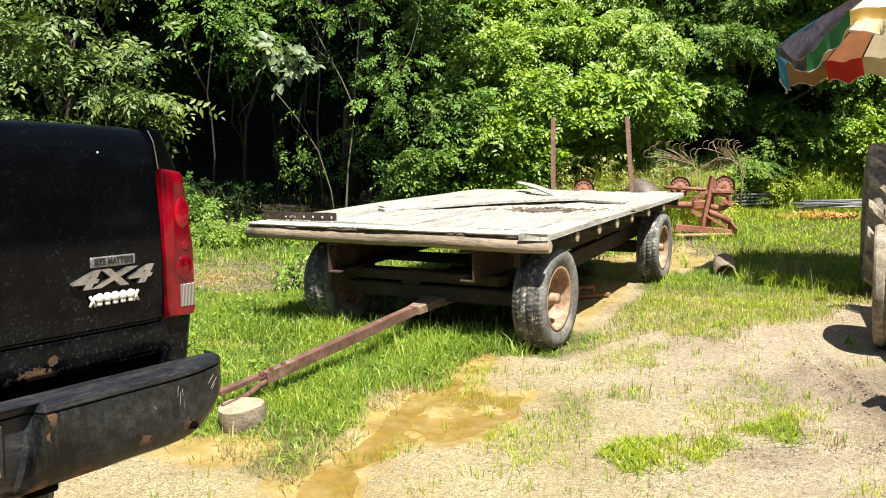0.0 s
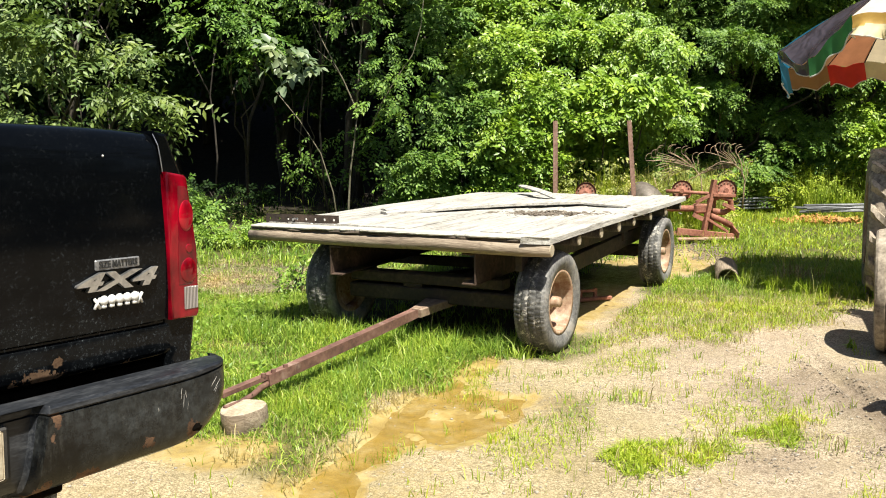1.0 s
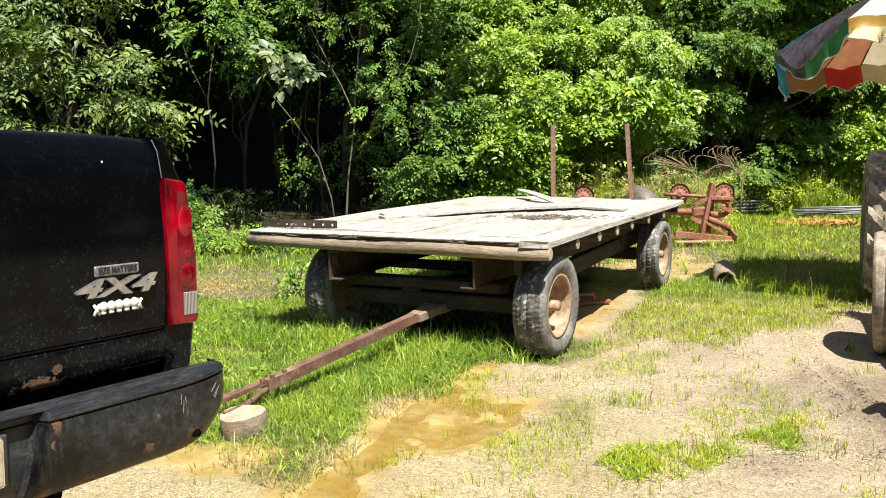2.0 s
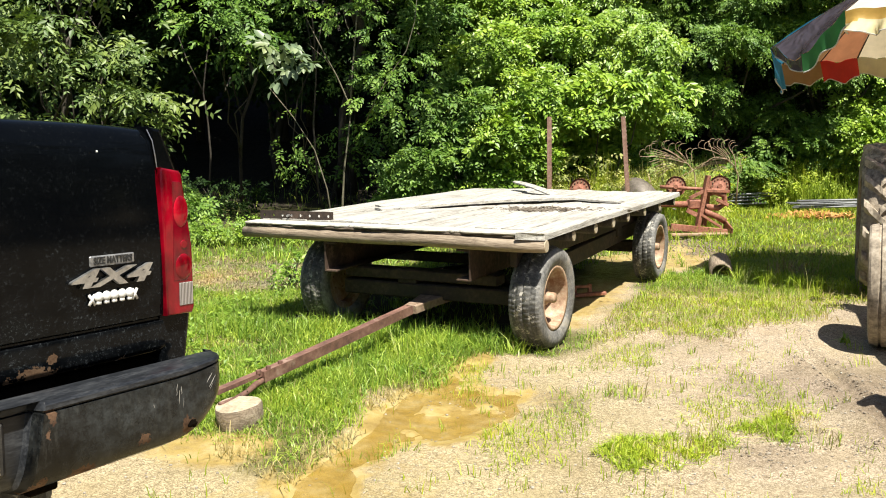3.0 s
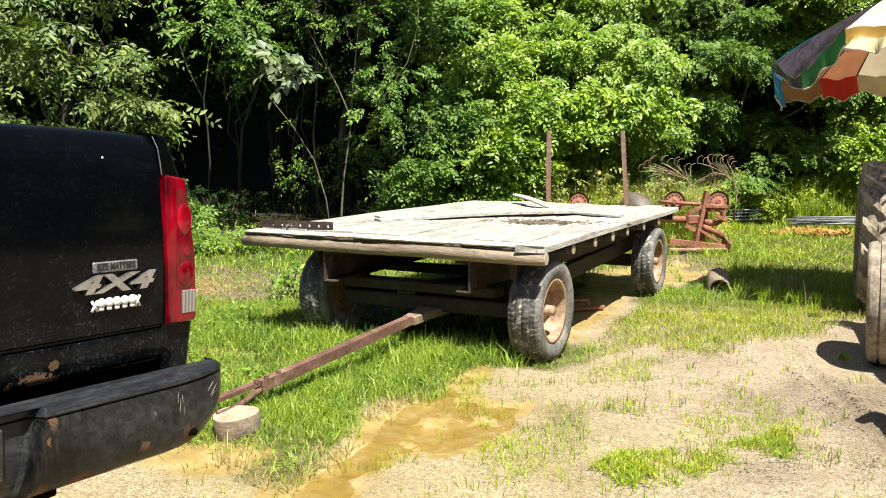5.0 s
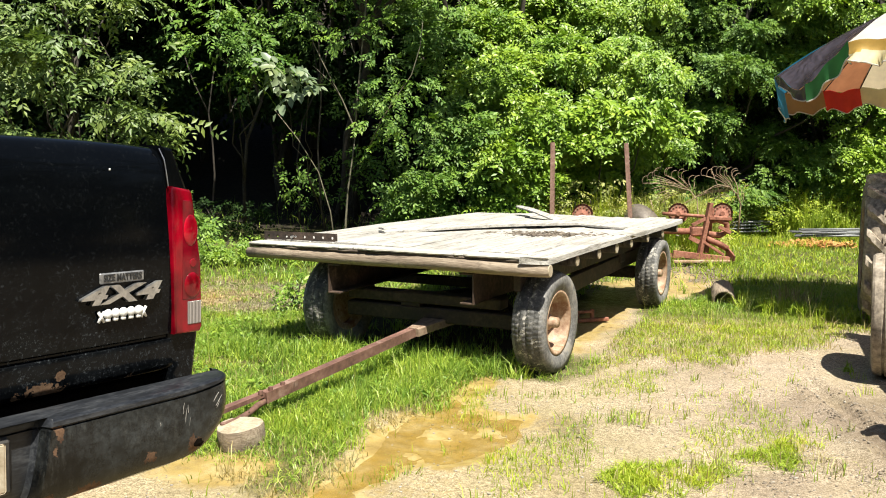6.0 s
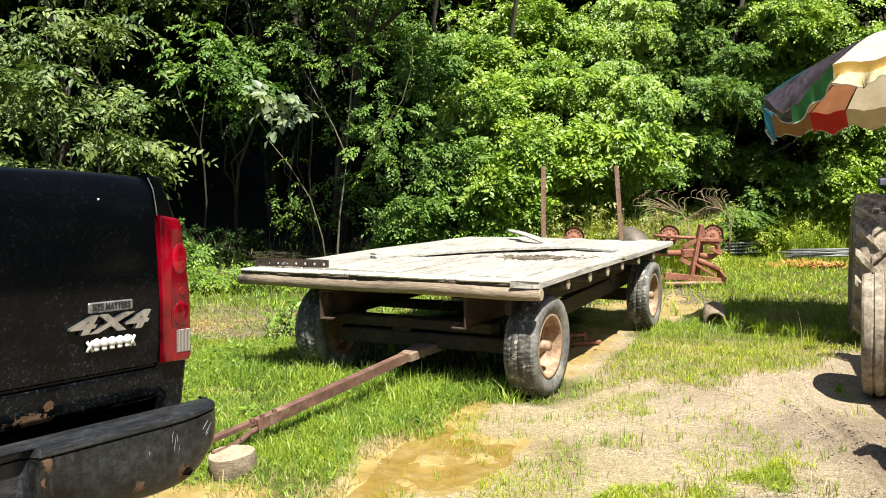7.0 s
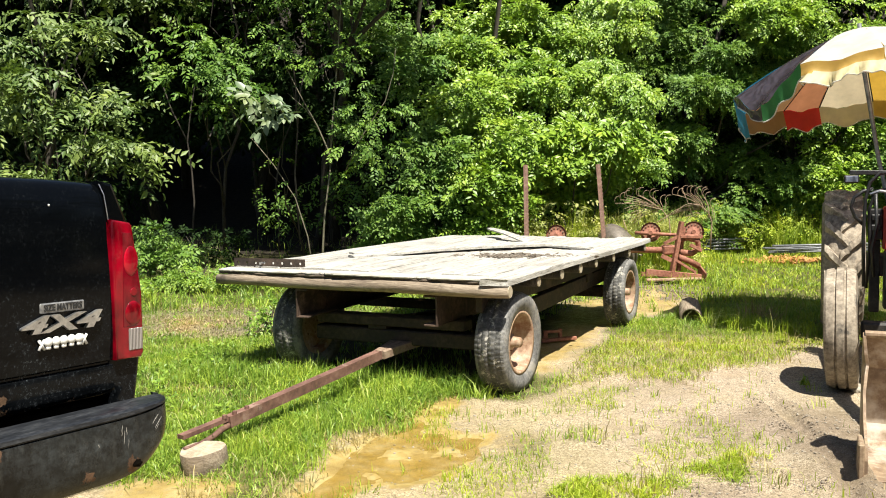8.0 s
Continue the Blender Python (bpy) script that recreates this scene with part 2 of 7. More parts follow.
def lens(name, colour, rough=0.12, ribs=0):
    m, nt, p = nodes_of(name)
    n = noise_out(nt, 11, 4, 0.5, coords(nt, (1.6, 1, 0.7)))
    nt.links.new(ramp(nt, n, [(0.34, tuple(c * 0.25 for c in colour)), (0.66, tuple(c * 1.5 for c in colour))]), p.inputs["Base Color"])
    p.inputs["Roughness"].default_value = rough
    p.inputs["Coat Weight"].default_value = 0.45
    p.inputs["Specular IOR Level"].default_value = 0.25
    p.inputs["Coat Roughness"].default_value = 0.08
    if ribs:
        w = add(nt, "ShaderNodeTexWave", Scale=ribs, Distortion=0.0)
        nt.links.new(coords(nt), w.inputs["Vector"])
        b = nt.nodes.new("ShaderNodeBump")
        b.inputs["Strength"].default_value, b.inputs["Distance"].default_value = 0.7, 0.004
        nt.links.new(w.outputs[0], b.inputs["Height"])
        nt.links.new(b.outputs[0], p.inputs["Normal"])
        # the ribs' bright and dark glints are painted into the base colour too
        nt.links.new(ramp(nt, w.outputs[0], [(0.2, tuple(c * 0.55 for c in colour)), (0.8, tuple(min(0.85, c * 1.5) for c in colour))]), p.inputs["Base Color"])
    return m


def cloth(name, colour, rough=0.6, crumple=0.02, creases=4):
    m, nt, p = nodes_of(name)
    v = coords(nt)
    col = ramp(nt, noise_out(nt, 5, 6, 0.65, v), [(0.3, tuple(c * 0.72 for c in colour)), (0.7, colour)])
    nt.links.new(col, p.inputs["Base Color"])
    p.inputs["Roughness"].default_value = rough
    b = nt.nodes.new("ShaderNodeBump")
    b.inputs["Strength"].default_value, b.inputs["Distance"].default_value = 0.6, crumple
    nt.links.new(noise_out(nt, creases, 3, 0.5, v, 0.3), b.inputs["Height"])
    nt.links.new(b.outputs[0], p.inputs["Normal"])
    tr = nt.nodes.new("ShaderNodeBsdfTranslucent")
    nt.links.new(col, tr.inputs["Color"])
    mx = nt.nodes.new("ShaderNodeMixShader")
    mx.inputs[0].default_value = 0.45
    nt.links.new(p.outputs[0], mx.inputs[1])
    nt.links.new(tr.outputs[0], mx.inputs[2])
    nt.links.new(mx.outputs[0], nt.nodes["Material Output"].inputs["Surface"])
    return m


def ground_material():
    """Tan gravel, ochre mud where it is wet, dark soil under the grass, leaf litter and painted shade."""
    m, nt, p = nodes_of("yard_ground")
    v = coords(nt)
    grassy = nt.nodes.new("ShaderNodeAttribute")
    grassy.attribute_name = "grassy"
    wet = nt.nodes.new("ShaderNodeAttribute")
    wet.attribute_name = "wet"
    vor = add(nt, "ShaderNodeTexVoronoi", Scale=170.0)
    nt.links.new(v, vor.inputs["Vector"])
    fine = add(nt, "ShaderNodeTexVoronoi", Scale=120.0)
    nt.links.new(v, fine.inputs["Vector"])
    sep = nt.nodes.new("ShaderNodeSeparateColor")
    nt.links.new(vor.outputs["Color"], sep.inputs[0])
    stones = ramp(nt, sep.outputs[0], [(0.0, (0.13, 0.108, 0.084)), (0.5, (0.31, 0.268, 0.215)), (1.0, (0.60, 0.55, 0.475))])
    sand = ramp(nt, noise_out(nt, 60, 5, 0.7, v), [(0.3, (0.17, 0.145, 0.10)), (0.7, (0.42, 0.37, 0.275))])
    gravel = mixed(nt, ramp(nt, noise_out(nt, 2.2, 4, 0.6, v), [(0.35, (0.34,) * 3), (0.65, (0.90,) * 3)]), sand, stones)
    clay = nt.nodes.new("ShaderNodeAttribute")
    clay.attribute_name = "clay"
    gravel = mixed(nt, clay.outputs["Fac"], mixed(nt, 1.0, gravel, (1.05, 1.01, 0.86), "MULTIPLY"), mixed(nt, 1.0, gravel, (1.05, 1.01, 1.01), "MULTIPLY"))
    pits = ramp(nt, noise_out(nt, 26, 7, 0.75, v), [(0.30, (0.36, 0.33, 0.29)), (0.40, (0.85, 0.84, 0.82)), (0.56, (1.08, 1.08, 1.08))])
    gravel = mixed(nt, 1.0, gravel, pits, "MULTIPLY")
    broad = ramp(nt, noise_out(nt, 0.9, 5, 0.62, v), [(0.3, (0.76, 0.74, 0.71)), (0.7, (1.12, 1.10, 1.07))])
    gravel = mixed(nt, 1.0, gravel, broad, "MULTIPLY")
    tint = ramp(nt, noise_out(nt, 0.7, 4, 0.6, v), [(0.40, (0.95, 0.945, 0.84)), (0.60, (0.97, 0.945, 0.91))])
    gravel = mixed(nt, 1.0, gravel, tint, "MULTIPLY")
    damp = ramp(nt, noise_out(nt, 1.3, 6, 0.7, v), [(0.52, (0, 0, 0)), (0.70, (0.65,) * 3)])
    gravel = mixed(nt, damp, gravel, mixed(nt, 1.0, gravel, (0.72, 0.66, 0.56), "MULTIPLY"))
    mud = ramp(nt, noise_out(nt, 5, 7, 0.7, v), [(0.3, (0.22, 0.150, 0.048)), (0.5, (0.36, 0.262, 0.092)), (0.72, (0.46, 0.38, 0.20))])
    soil = ramp(nt, noise_out(nt, 9, 6, 0.7, v), [(0.3, (0.030, 0.036, 0.010)), (0.55, (0.090, 0.088, 0.026)), (0.75, (0.22, 0.185, 0.080))])
    edge = nt.nodes.new("ShaderNodeMath")
    edge.operation = "MULTIPLY_ADD"
    nt.links.new(noise_out(nt, 16, 8, 0.78, v), edge.inputs[0])
    edge.inputs[1].default_value = 0.9
    nt.links.new(wet.outputs["Fac"], edge.inputs[2])
    wetmask = ramp(nt, edge.outputs[0], [(0.66, (0, 0, 0)), (0.98, (1, 1, 1))])
    col = mixed(nt, ramp(nt, grassy.outputs["Fac"], [(0.15, (0, 0, 0)), (0.95, (1, 1, 1))]), gravel, soil)
    dug = nt.nodes.new("ShaderNodeAttribute")
    dug.attribute_name = "dug"
    col = mixed(nt, wetmask, col, mud)
    litter_shade = nt.nodes.new("ShaderNodeAttribute")
    litter_shade.attribute_name = "litter_shade"
    # near-black colour holds the deck's and trees' shade as well as leaf litter
    col = mixed(nt, litter_shade.outputs["Fac"], col, ramp(nt, noise_out(nt, 12, 6, 0.7, v), [(0.35, (0.010, 0.008, 0.005)), (0.7, (0.035, 0.027, 0.017))]))
    clods = ramp(nt, noise_out(nt, 14, 6, 0.7, v), [(0.35, (0.075, 0.052, 0.034)), (0.7, (0.24, 0.185, 0.13))])
    col = mixed(nt, dug.outputs["Fac"], col, clods)
    nt.links.new(col, p.inputs["Base Color"])
    nt.links.new(ramp(nt, wetmask, [(0, (0.95,) * 3), (1, (0.38,) * 3)]), p.inputs["Roughness"])
    p.inputs["Specular IOR Level"].default_value = 0.3
    h = mixed(nt, 0.82, vor.outputs["Distance"], noise_out(nt, 75, 6, 0.75, v))
    b = nt.nodes.new("ShaderNodeBump")
    b.inputs["Strength"].default_value, b.inputs["Distance"].default_value = 0.85, 0.0085
    nt.links.new(h, b.inputs["Height"])
    nt.links.new(b.outputs[0], p.inputs["Normal"])
    return m


def water_material():
    m, nt, p = nodes_of("muddy_water")
    v = coords(nt)
    nt.links.new(ramp(nt, noise_out(nt, 3.5, 6, 0.65, v), [(0.3, (0.22, 0.135, 0.022)), (0.7, (0.40, 0.262, 0.052))]), p.inputs["Base Color"])
    p.inputs["Roughness"].default_value = 0.06
    p.inputs["IOR"].default_value = 1.33
    nt.links.new(ramp(nt, noise_out(nt, 6, 5, 0.7, v), [(0.35, (0.12,) * 3), (0.65, (0.65,) * 3)]), p.inputs["Alpha"])
    b = nt.nodes.new("ShaderNodeBump")
    b.inputs["Strength"].default_value, b.inputs["Distance"].default_value = 0.08, 0.01
    nt.links.new(noise_out(nt, 14, 2, 0.5, v), b.inputs["Height"])
    nt.links.new(b.outputs[0], p.inputs["Normal"])
    return m


M_paint, M_bumper = paint_black(), bumper_black()
M_lens_red, M_lens_bright, M_lens_clear = lens("red_lens", (0.19, 0.001, 0.008), 0.06), lens("bright_red_lens", (0.27, 0.002, 0.011), 0.08), lens("clear_lens", (0.30, 0.27, 0.26), 0.1, 60)
M_lamp_glass = lens("work_lamp_glass", (0.16, 0.18, 0.24), 0.08)
M_lens_deep = lens("deep_red_lens", (0.13, 0.001, 0.007), 0.04)
M_cap = surface("scuffed_black_plastic", (0.006, 0.0066, 0.008), (0.018, 0.020, 0.024), (0.050, 0.053, 0.058), 5, (1.5, 6, 6), (0.24, 0.45), 0, 0.25, 0.002, (0.06, 0.06, 0.058), (0.66, 0.80), 9, spec=0.35)
M_scuff = surface("scuffed_primer", (0.14, 0.135, 0.12), (0.22, 0.21, 0.19), (0.32, 0.31, 0.29), 20, rough=(0.7, 0.9))
# near-black that stands for shade in the rust hole and below the gate
M_unlit = surface("unlit_black", (0.002, 0.0015, 0.001), (0.004, 0.003, 0.002), (0.012, 0.007, 0.004), 20, rough=(0.95, 1.0), spec=0.05)
M_ground, M_water = ground_material(), water_material()
M_badge = surface("dull_badge_metal", (0.12, 0.12, 0.125), (0.24, 0.24, 0.245), (0.38, 0.38, 0.38), 14, (1, 1, 1), (0.3, 0.5), 0.6, 0.05, 0.001)
M_letter = surface("black_letter", (0.015, 0.015, 0.015), (0.02, 0.02, 0.02), (0.03, 0.03, 0.03), 20)


# ---------- mesh helpers ----------
def thing(name, m, label, category, group="", kind=""):
    ob = new(name)
    ob.matrix_world = m
    ob.empty_display_size = 0.2
    return tagged(ob, label, category, group, kind)


def part(name, bm, material, parent, label=""):
    """Links a bmesh as one mesh object under a thing or a part."""
    me = bpy.data.meshes.new(name)
    bm.to_mesh(me)
    bm.free()
    me.materials.append(material)
    ob = new(name, me)
    ob.parent = parent
    return tagged(ob, label)


def solo(name, bm, material, m, label, category, group="", kind="", smooth=False):
    """A thing that is one mesh."""
    ob = part(name, bm, material, None)
    ob.matrix_world = m
    if smooth:
        ob.data.shade_smooth()
    return tagged(ob, label, category, group, kind)


def smooth(ob):
    ob.data.shade_smooth()
    return ob


def box(bm, lo, hi, bevel=0.0, m=None, segments=1):
    """Adds a box between two corners, its edges bevelled."""
    got = bmesh.ops.create_cube(bm, size=1.0)["verts"]
    lo, hi = Vector(lo), Vector(hi)
    for v in got:
        v.co = Vector(((v.co[i] + 0.5) * (hi[i] - lo[i]) + lo[i]) for i in range(3))
        if m is not None:
            v.co = m @ v.co
    if bevel:
        edges = list({e for v in got for e in v.link_edges})
        bmesh.ops.bevel(bm, geom=edges, offset=bevel, segments=segments, profile=0.5, affect="EDGES")
    return bm


def boxes(*specs, bevel=0.0):
    bm = bmesh.new()
    for lo, hi in specs:
        box(bm, lo, hi, bevel)
    return bm


def tube(bm, points, radii, n=12, caps=True, wob=0.0, seed=0):
    """A round bar through points, with a radius at each."""
    rng = random.Random(seed)
    pts = [Vector(q) for q in points]
    if not hasattr(radii, "__len__"):
        radii = [radii] * len(pts)
    rings, up = [], None
    for i, q in enumerate(pts):
        d = (pts[min(i + 1, len(pts) - 1)] - pts[max(i - 1, 0)]).normalized()
        if up is None:
            up = d.orthogonal().normalized()
        up = (up - d * up.dot(d)).normalized()
        side = d.cross(up)
        rings.append([bm.verts.new(q + (up * math.cos(a) + side * math.sin(a)) * radii[i] * (1 + wob * rng.uniform(-1, 1))) for a in (2 * math.pi * k / n for k in range(n))])
    for a, b in zip(rings, rings[1:]):
        for k in range(n):
            bm.faces.new((a[k], a[(k + 1) % n], b[(k + 1) % n], b[k]))
    if caps:
        bm.faces.new(rings[0][::-1])
        bm.faces.new(rings[-1])
    bmesh.ops.recalc_face_normals(bm, faces=bm.faces)
    return bm


def bar(p, q, w, h, bevel=0.004):
    """A rectangular bar from p to q."""
    p, q = Vector(p), Vector(q)
    d = q - p
    rot = d.to_track_quat("Y", "Z").to_matrix().to_4x4()
    return box(bmesh.new(), (-w / 2, 0, -h / 2), (w / 2, d.length, h / 2), bevel, Matrix.Translation(p) @ rot)


def lathe(profile, n=48, closed=False, ripple=None):
    """Turns (radius, along) pairs about the local X axis; ripple(i, j) scales the radius."""
    bm = bmesh.new()
    rings = []
    for j in range(n):
        a = 2 * math.pi * j / n
        ring = []
        for i, (r, x) in enumerate(profile):
            rr = r * (ripple(i, j) if ripple else 1.0)
            ring.append(bm.verts.new((x, rr * math.cos(a), rr * math.sin(a))))
        rings.append(ring)
    k = len(profile)
    for j in range(n):
        a, b = rings[j], rings[(j + 1) % n]
        for i in range(k if closed else k - 1):
            bm.faces.new((a[i], a[(i + 1) % k], b[(i + 1) % k], b[i]))
    bmesh.ops.recalc_face_normals(bm, faces=bm.faces)
    return bm


def cloud(name, verts, faces, material):
    """A mesh from numpy arrays of corners and equal-sized faces."""
    me = bpy.data.meshes.new(name)
    nf, k = faces.shape
    me.vertices.add(len(verts))
    me.vertices.foreach_set("co", np.ascontiguousarray(verts, dtype=np.float32).ravel())
    me.loops.add(nf * k)
    me.loops.foreach_set("vertex_index", np.ascontiguousarray(faces, dtype=np.int32).ravel())
    me.polygons.add(nf)
    me.polygons.foreach_set("loop_start", np.arange(0, nf * k, k, dtype=np.int32))
    me.update(calc_edges=True)
    me.materials.append(material)
    return me


# ---------- the ground ----------
def signed(px, py, outline):
    """Distance to a closed outline, positive inside."""
    q = np.asarray(outline, float)
    inside = np.zeros(px.shape, bool)
    best = np.full(px.shape, 1e9)
    for (x0, y0), (x1, y1) in zip(q, np.roll(q, -1, 0)):
        dx, dy = x1 - x0, y1 - y0
        s = np.clip(((px - x0) * dx + (py - y0) * dy) / (dx * dx + dy * dy), 0, 1)
        best = np.minimum(best, np.hypot(px - x0 - s * dx, py - y0 - s * dy))
        cross = (y0 > py) != (y1 > py)
        inside ^= cross & (px < x0 + (py - y0) * dx / (dy if dy else 1e-9))
    return np.where(inside, best, -best)


def waves(px, py, seed, freq, octaves=4):
    """Smooth noise in -1..1 from summed, turned sine waves."""
    r = np.random.RandomState(seed)
    out, amp, total = np.zeros(px.shape), 1.0, 0.0
    for _ in range(octaves):
        for _ in range(4):
            a, ph = r.uniform(0, 6.283), r.uniform(0, 6.283)
            f = freq * r.uniform(0.7, 1.4)
            out += amp * np.sin(f * (px * math.cos(a) + py * math.sin(a)) + ph + 0.8 * np.sin(0.6 * f * (py * math.cos(a) - px * math.sin(a)) + ph))
        total += amp * 2.0
        amp *= 0.55
        freq *= 2.1
    return np.clip(out / total, -1, 1)


def ease(v, a, b):
    s = np.clip((v - a) / (b - a), 0, 1)
    return s * s * (3 - 2 * s)


GRAVEL = [(-7, 1.0), (-3, 3.1), (-1.15, 3.60), (-0.80, 3.40), (-0.50, 3.10), (-0.46, 3.26), (-0.24, 3.76), (-0.13, 4.26), (0.11, 4.64), (0.29, 5.08), (0.48, 5.14), (0.70, 4.98), (1.00, 4.98), (1.25, 5.35), (1.75, 5.68), (2.3, 5.5), (2.85, 5.85), (3.6, 6.6), (6.5, 6.4), (9, 4.5), (9, -2.5), (4, -5), (-4, -5), (-8, -2)]
PATCH = [(0.98, 3.42), (1.2, 3.68), (1.5, 3.78), (1.72, 3.78), (2.0, 4.02), (2.24, 3.92), (2.1, 3.45), (1.9, 3.38), (1.84, 3.66), (1.64, 3.66), (1.5, 3.40), (1.26, 3.22), (1.05, 3.15)]
PUDDLE = [(0.44, 5.15), (0.26, 5.06), (0.10, 4.58), (-0.17, 4.22), (-0.19, 3.93), (-0.28, 3.70), (-0.40, 3.46), (-0.45, 3.22), (-0.50, 2.95), (-0.52, 2.5), (-0.42, 2.1), (-0.30, 1.95), (-0.22, 2.2), (-0.14, 2.6), (-0.17, 3.02), (-0.16, 3.26), (-0.10, 3.42), (0.07, 3.58), (0.30, 3.64), (0.50, 3.86), (0.60, 4.08), (0.62, 4.41), (0.47, 4.48), (0.40, 4.62), (0.46, 4.95)]
TRACK = [(0.95, 5.9), (1.35, 5.95), (1.75, 6.7), (2.2, 7.7), (3.15, 8.7), (3.45, 9.5), (3.55, 10.8), (3.3, 11.1), (2.7, 10.2), (1.75, 9.5), (1.45, 8.3), (1.1, 7.2)]


def grassiness(px, py):
    d = -signed(px, py, GRAVEL) + 0.16 * waves(px, py, 3, 5.0)
    g = ease(d, -0.10, 0.22)
    g = np.maximum(g, 0.8 * ease(signed(px, py, PATCH) + 0.10 * waves(px, py, 5, 9.0), -0.05, 0.12))
    g = np.maximum(g, 0.42 * ease(waves(px, py, 53, 7.5) - 0.15, 0.0, 0.4) * ease(0.75 - np.hypot(px - 1.15, (py - 4.0) * 0.8), 0, 0.4))
    g = np.where(py > 4.9, g * (1 - 0.85 * ease(signed(px, py, TRACK) + 0.2 * waves(px, py, 8, 4.0), -0.1, 0.25)), g)
    return g


def wetness(px, py):
    w = ease(signed(px, py, PUDDLE) + 0.12 * waves(px, py, 4, 11.0), -0.14, 0.10)
    w = np.maximum(w, 0.55 * ease(0.34 - np.hypot((px + 0.95) / 1.3, py - 3.52) + 0.06 * waves(px, py, 6, 9.0), 0.0, 0.2))
    w = np.maximum(w, 0.26 * ease(signed(px, py, PUDDLE) + 0.2 * waves(px, py, 38, 5.0), -0.75, -0.1))
    w = np.maximum(w, 0.22 * ease(1.0 - np.hypot((px - 2.2) / 1.5, (py - 6.5) / 0.95) + 0.2 * waves(px, py, 31, 4.0), 0.0, 0.4))
    w = np.maximum(w, 0.45 * ease(signed(px, py, TRACK) + 0.12 * waves(px, py, 9, 6.0), -0.05, 0.25))
    return w


def dug_up(px, py):
    """Torn soil where the loader has worked."""
    d = np.abs(px - 2.62 - 0.13 * (py - 3.6)) + 0.16 * waves(px, py, 33, 7.0)
    strip = 0.6 * ease(0.32 - d, 0.0, 0.14) * ease(py, 2.6, 3.2) * ease(5.2 - py, 0, 0.6)
    worn_ = 0.45 * ease(0.42 - np.hypot((px - 2.0) / 1.5, (py - 4.45) / 0.8) + 0.22 * waves(px, py, 34, 6.0), 0.0, 0.3)
    bare = 0.5 * ease(0.26 - np.hypot((px - 1.72) / 1.2, py - 3.40) + 0.10 * waves(px, py, 35, 9.0), 0.0, 0.2)
    tipped = 0.75 * ease(0.55 - np.hypot((px - 3.35) / 0.9, (py - 10.35) / 1.5) + 0.30 * waves(px, py, 39, 5.0), 0.0, 0.25)
    return np.maximum(np.maximum(strip, worn_), np.maximum(bare, tipped))


def height(px, py):
    near = ease(16 - np.hypot(px, py - 8), 0, 6)
    z = 0.016 * waves(px, py, 1, 1.7) * near + 0.006 * waves(px, py, 2, 9.0) * near
    z = z + 0.015 * grassiness(px, py) * near
    z = z + 0.014 * waves(px, py, 36, 26.0) * dug_up(px, py)
    pud = ease(signed(px, py, PUDDLE) + 0.05 * waves(px, py, 4, 8.0), -0.12, 0.15)
    z = z * (1 - 0.6 * pud) - 0.030 * pud + 0.040 * pud * np.clip(waves(px, py, 51, 8.0) - 0.02, 0, 1)
    rut = np.abs(px - (2.42 + 0.16 * (py - 3.6)) - 0.05 * waves(px, py, 11, 3.0))
    z = z + (0.035 * np.exp(-((rut - 0.10) / 0.06) ** 2) - 0.03 * np.exp(-(rut / 0.06) ** 2)) * ease(py, 1.5, 2.5) * ease(6 - py, 0, 1.5)
    z = z + 0.22 * ease(py - 0.25 * px, 9.2, 12.5) * ease(-px, -0.5, 2.5) 
    hill = np.clip(py - 15.5 + 0.10 * px, 0, 70)
    return z + 0.42 * hill * ease(hill, 0, 5)


def axis(lo, hi, step, far, growth=1.22):
    mid = list(np.arange(lo, hi + step / 2, step))
    out, s, a, b = [], step, lo, hi
    left, right = [], []
    while b < far:
        s *= growth
        a, b = a - s, b + s
        left.append(a)
        right.append(b)
    return np.array(left[::-1] + mid + right)


gx, gy = axis(-4.5, 5.5, 0.045, 420), axis(1.6, 10.5, 0.045, 420)
GX, GY = np.meshgrid(gx, gy)
GZ = height(GX, GY)
cols, rows_n = len(gx), len(gy)
idx = np.arange(cols * rows_n).reshape(rows_n, cols)
quads = np.stack([idx[:-1, :-1], idx[:-1, 1:], idx[1:, 1:], idx[1:, :-1]], -1).reshape(-1, 4)
ground_mesh = cloud("ground", np.stack([GX, GY, GZ], -1).reshape(-1, 3), quads, M_ground)
def wagon_zone(px, py):
    """Inside the wagon's footprint and just before it, where nothing mows."""
    lx = (px - 0.9) * 0.893 - (py - 5.0) * 0.449
    ly = (px - 0.9) * 0.449 + (py - 5.0) * 0.893
    return ease(lx, -2.9, -2.3) * ease(-lx, -0.15, 0.1) * ease(ly, -0.5, 0.1) * ease(4.6 - ly, 0, 0.5)


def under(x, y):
    """Well under the deck, where little light reaches the ground, so it is painted dark."""
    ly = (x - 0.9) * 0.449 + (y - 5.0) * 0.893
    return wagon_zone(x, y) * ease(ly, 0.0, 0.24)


def deck_edge(px, py):
    """Bare trodden mud along the wagon's open side."""
    lx = (px - 0.9) * 0.893 - (py - 5.0) * 0.449
    ly = (px - 0.9) * 0.449 + (py - 5.0) * 0.893
    return ease(lx + 0.08 * waves(px, py, 81, 6.0), -0.75, -0.5) * ease(-lx - 0.14 * waves(px, py, 82, 6.0), 0.05, 0.3) * ease(ly, 0.8, 1.3) * ease(3.3 - ly, 0, 0.6)


def thin_zone(px, py):
    """Worn, yellowed grass between the wagon and the yard."""
    return ease(px, 1.0, 1.5) * ease(7.7 - py, 0, 0.7) * ease(signed(px, py, PATCH) * -1, 0.05, 0.2)


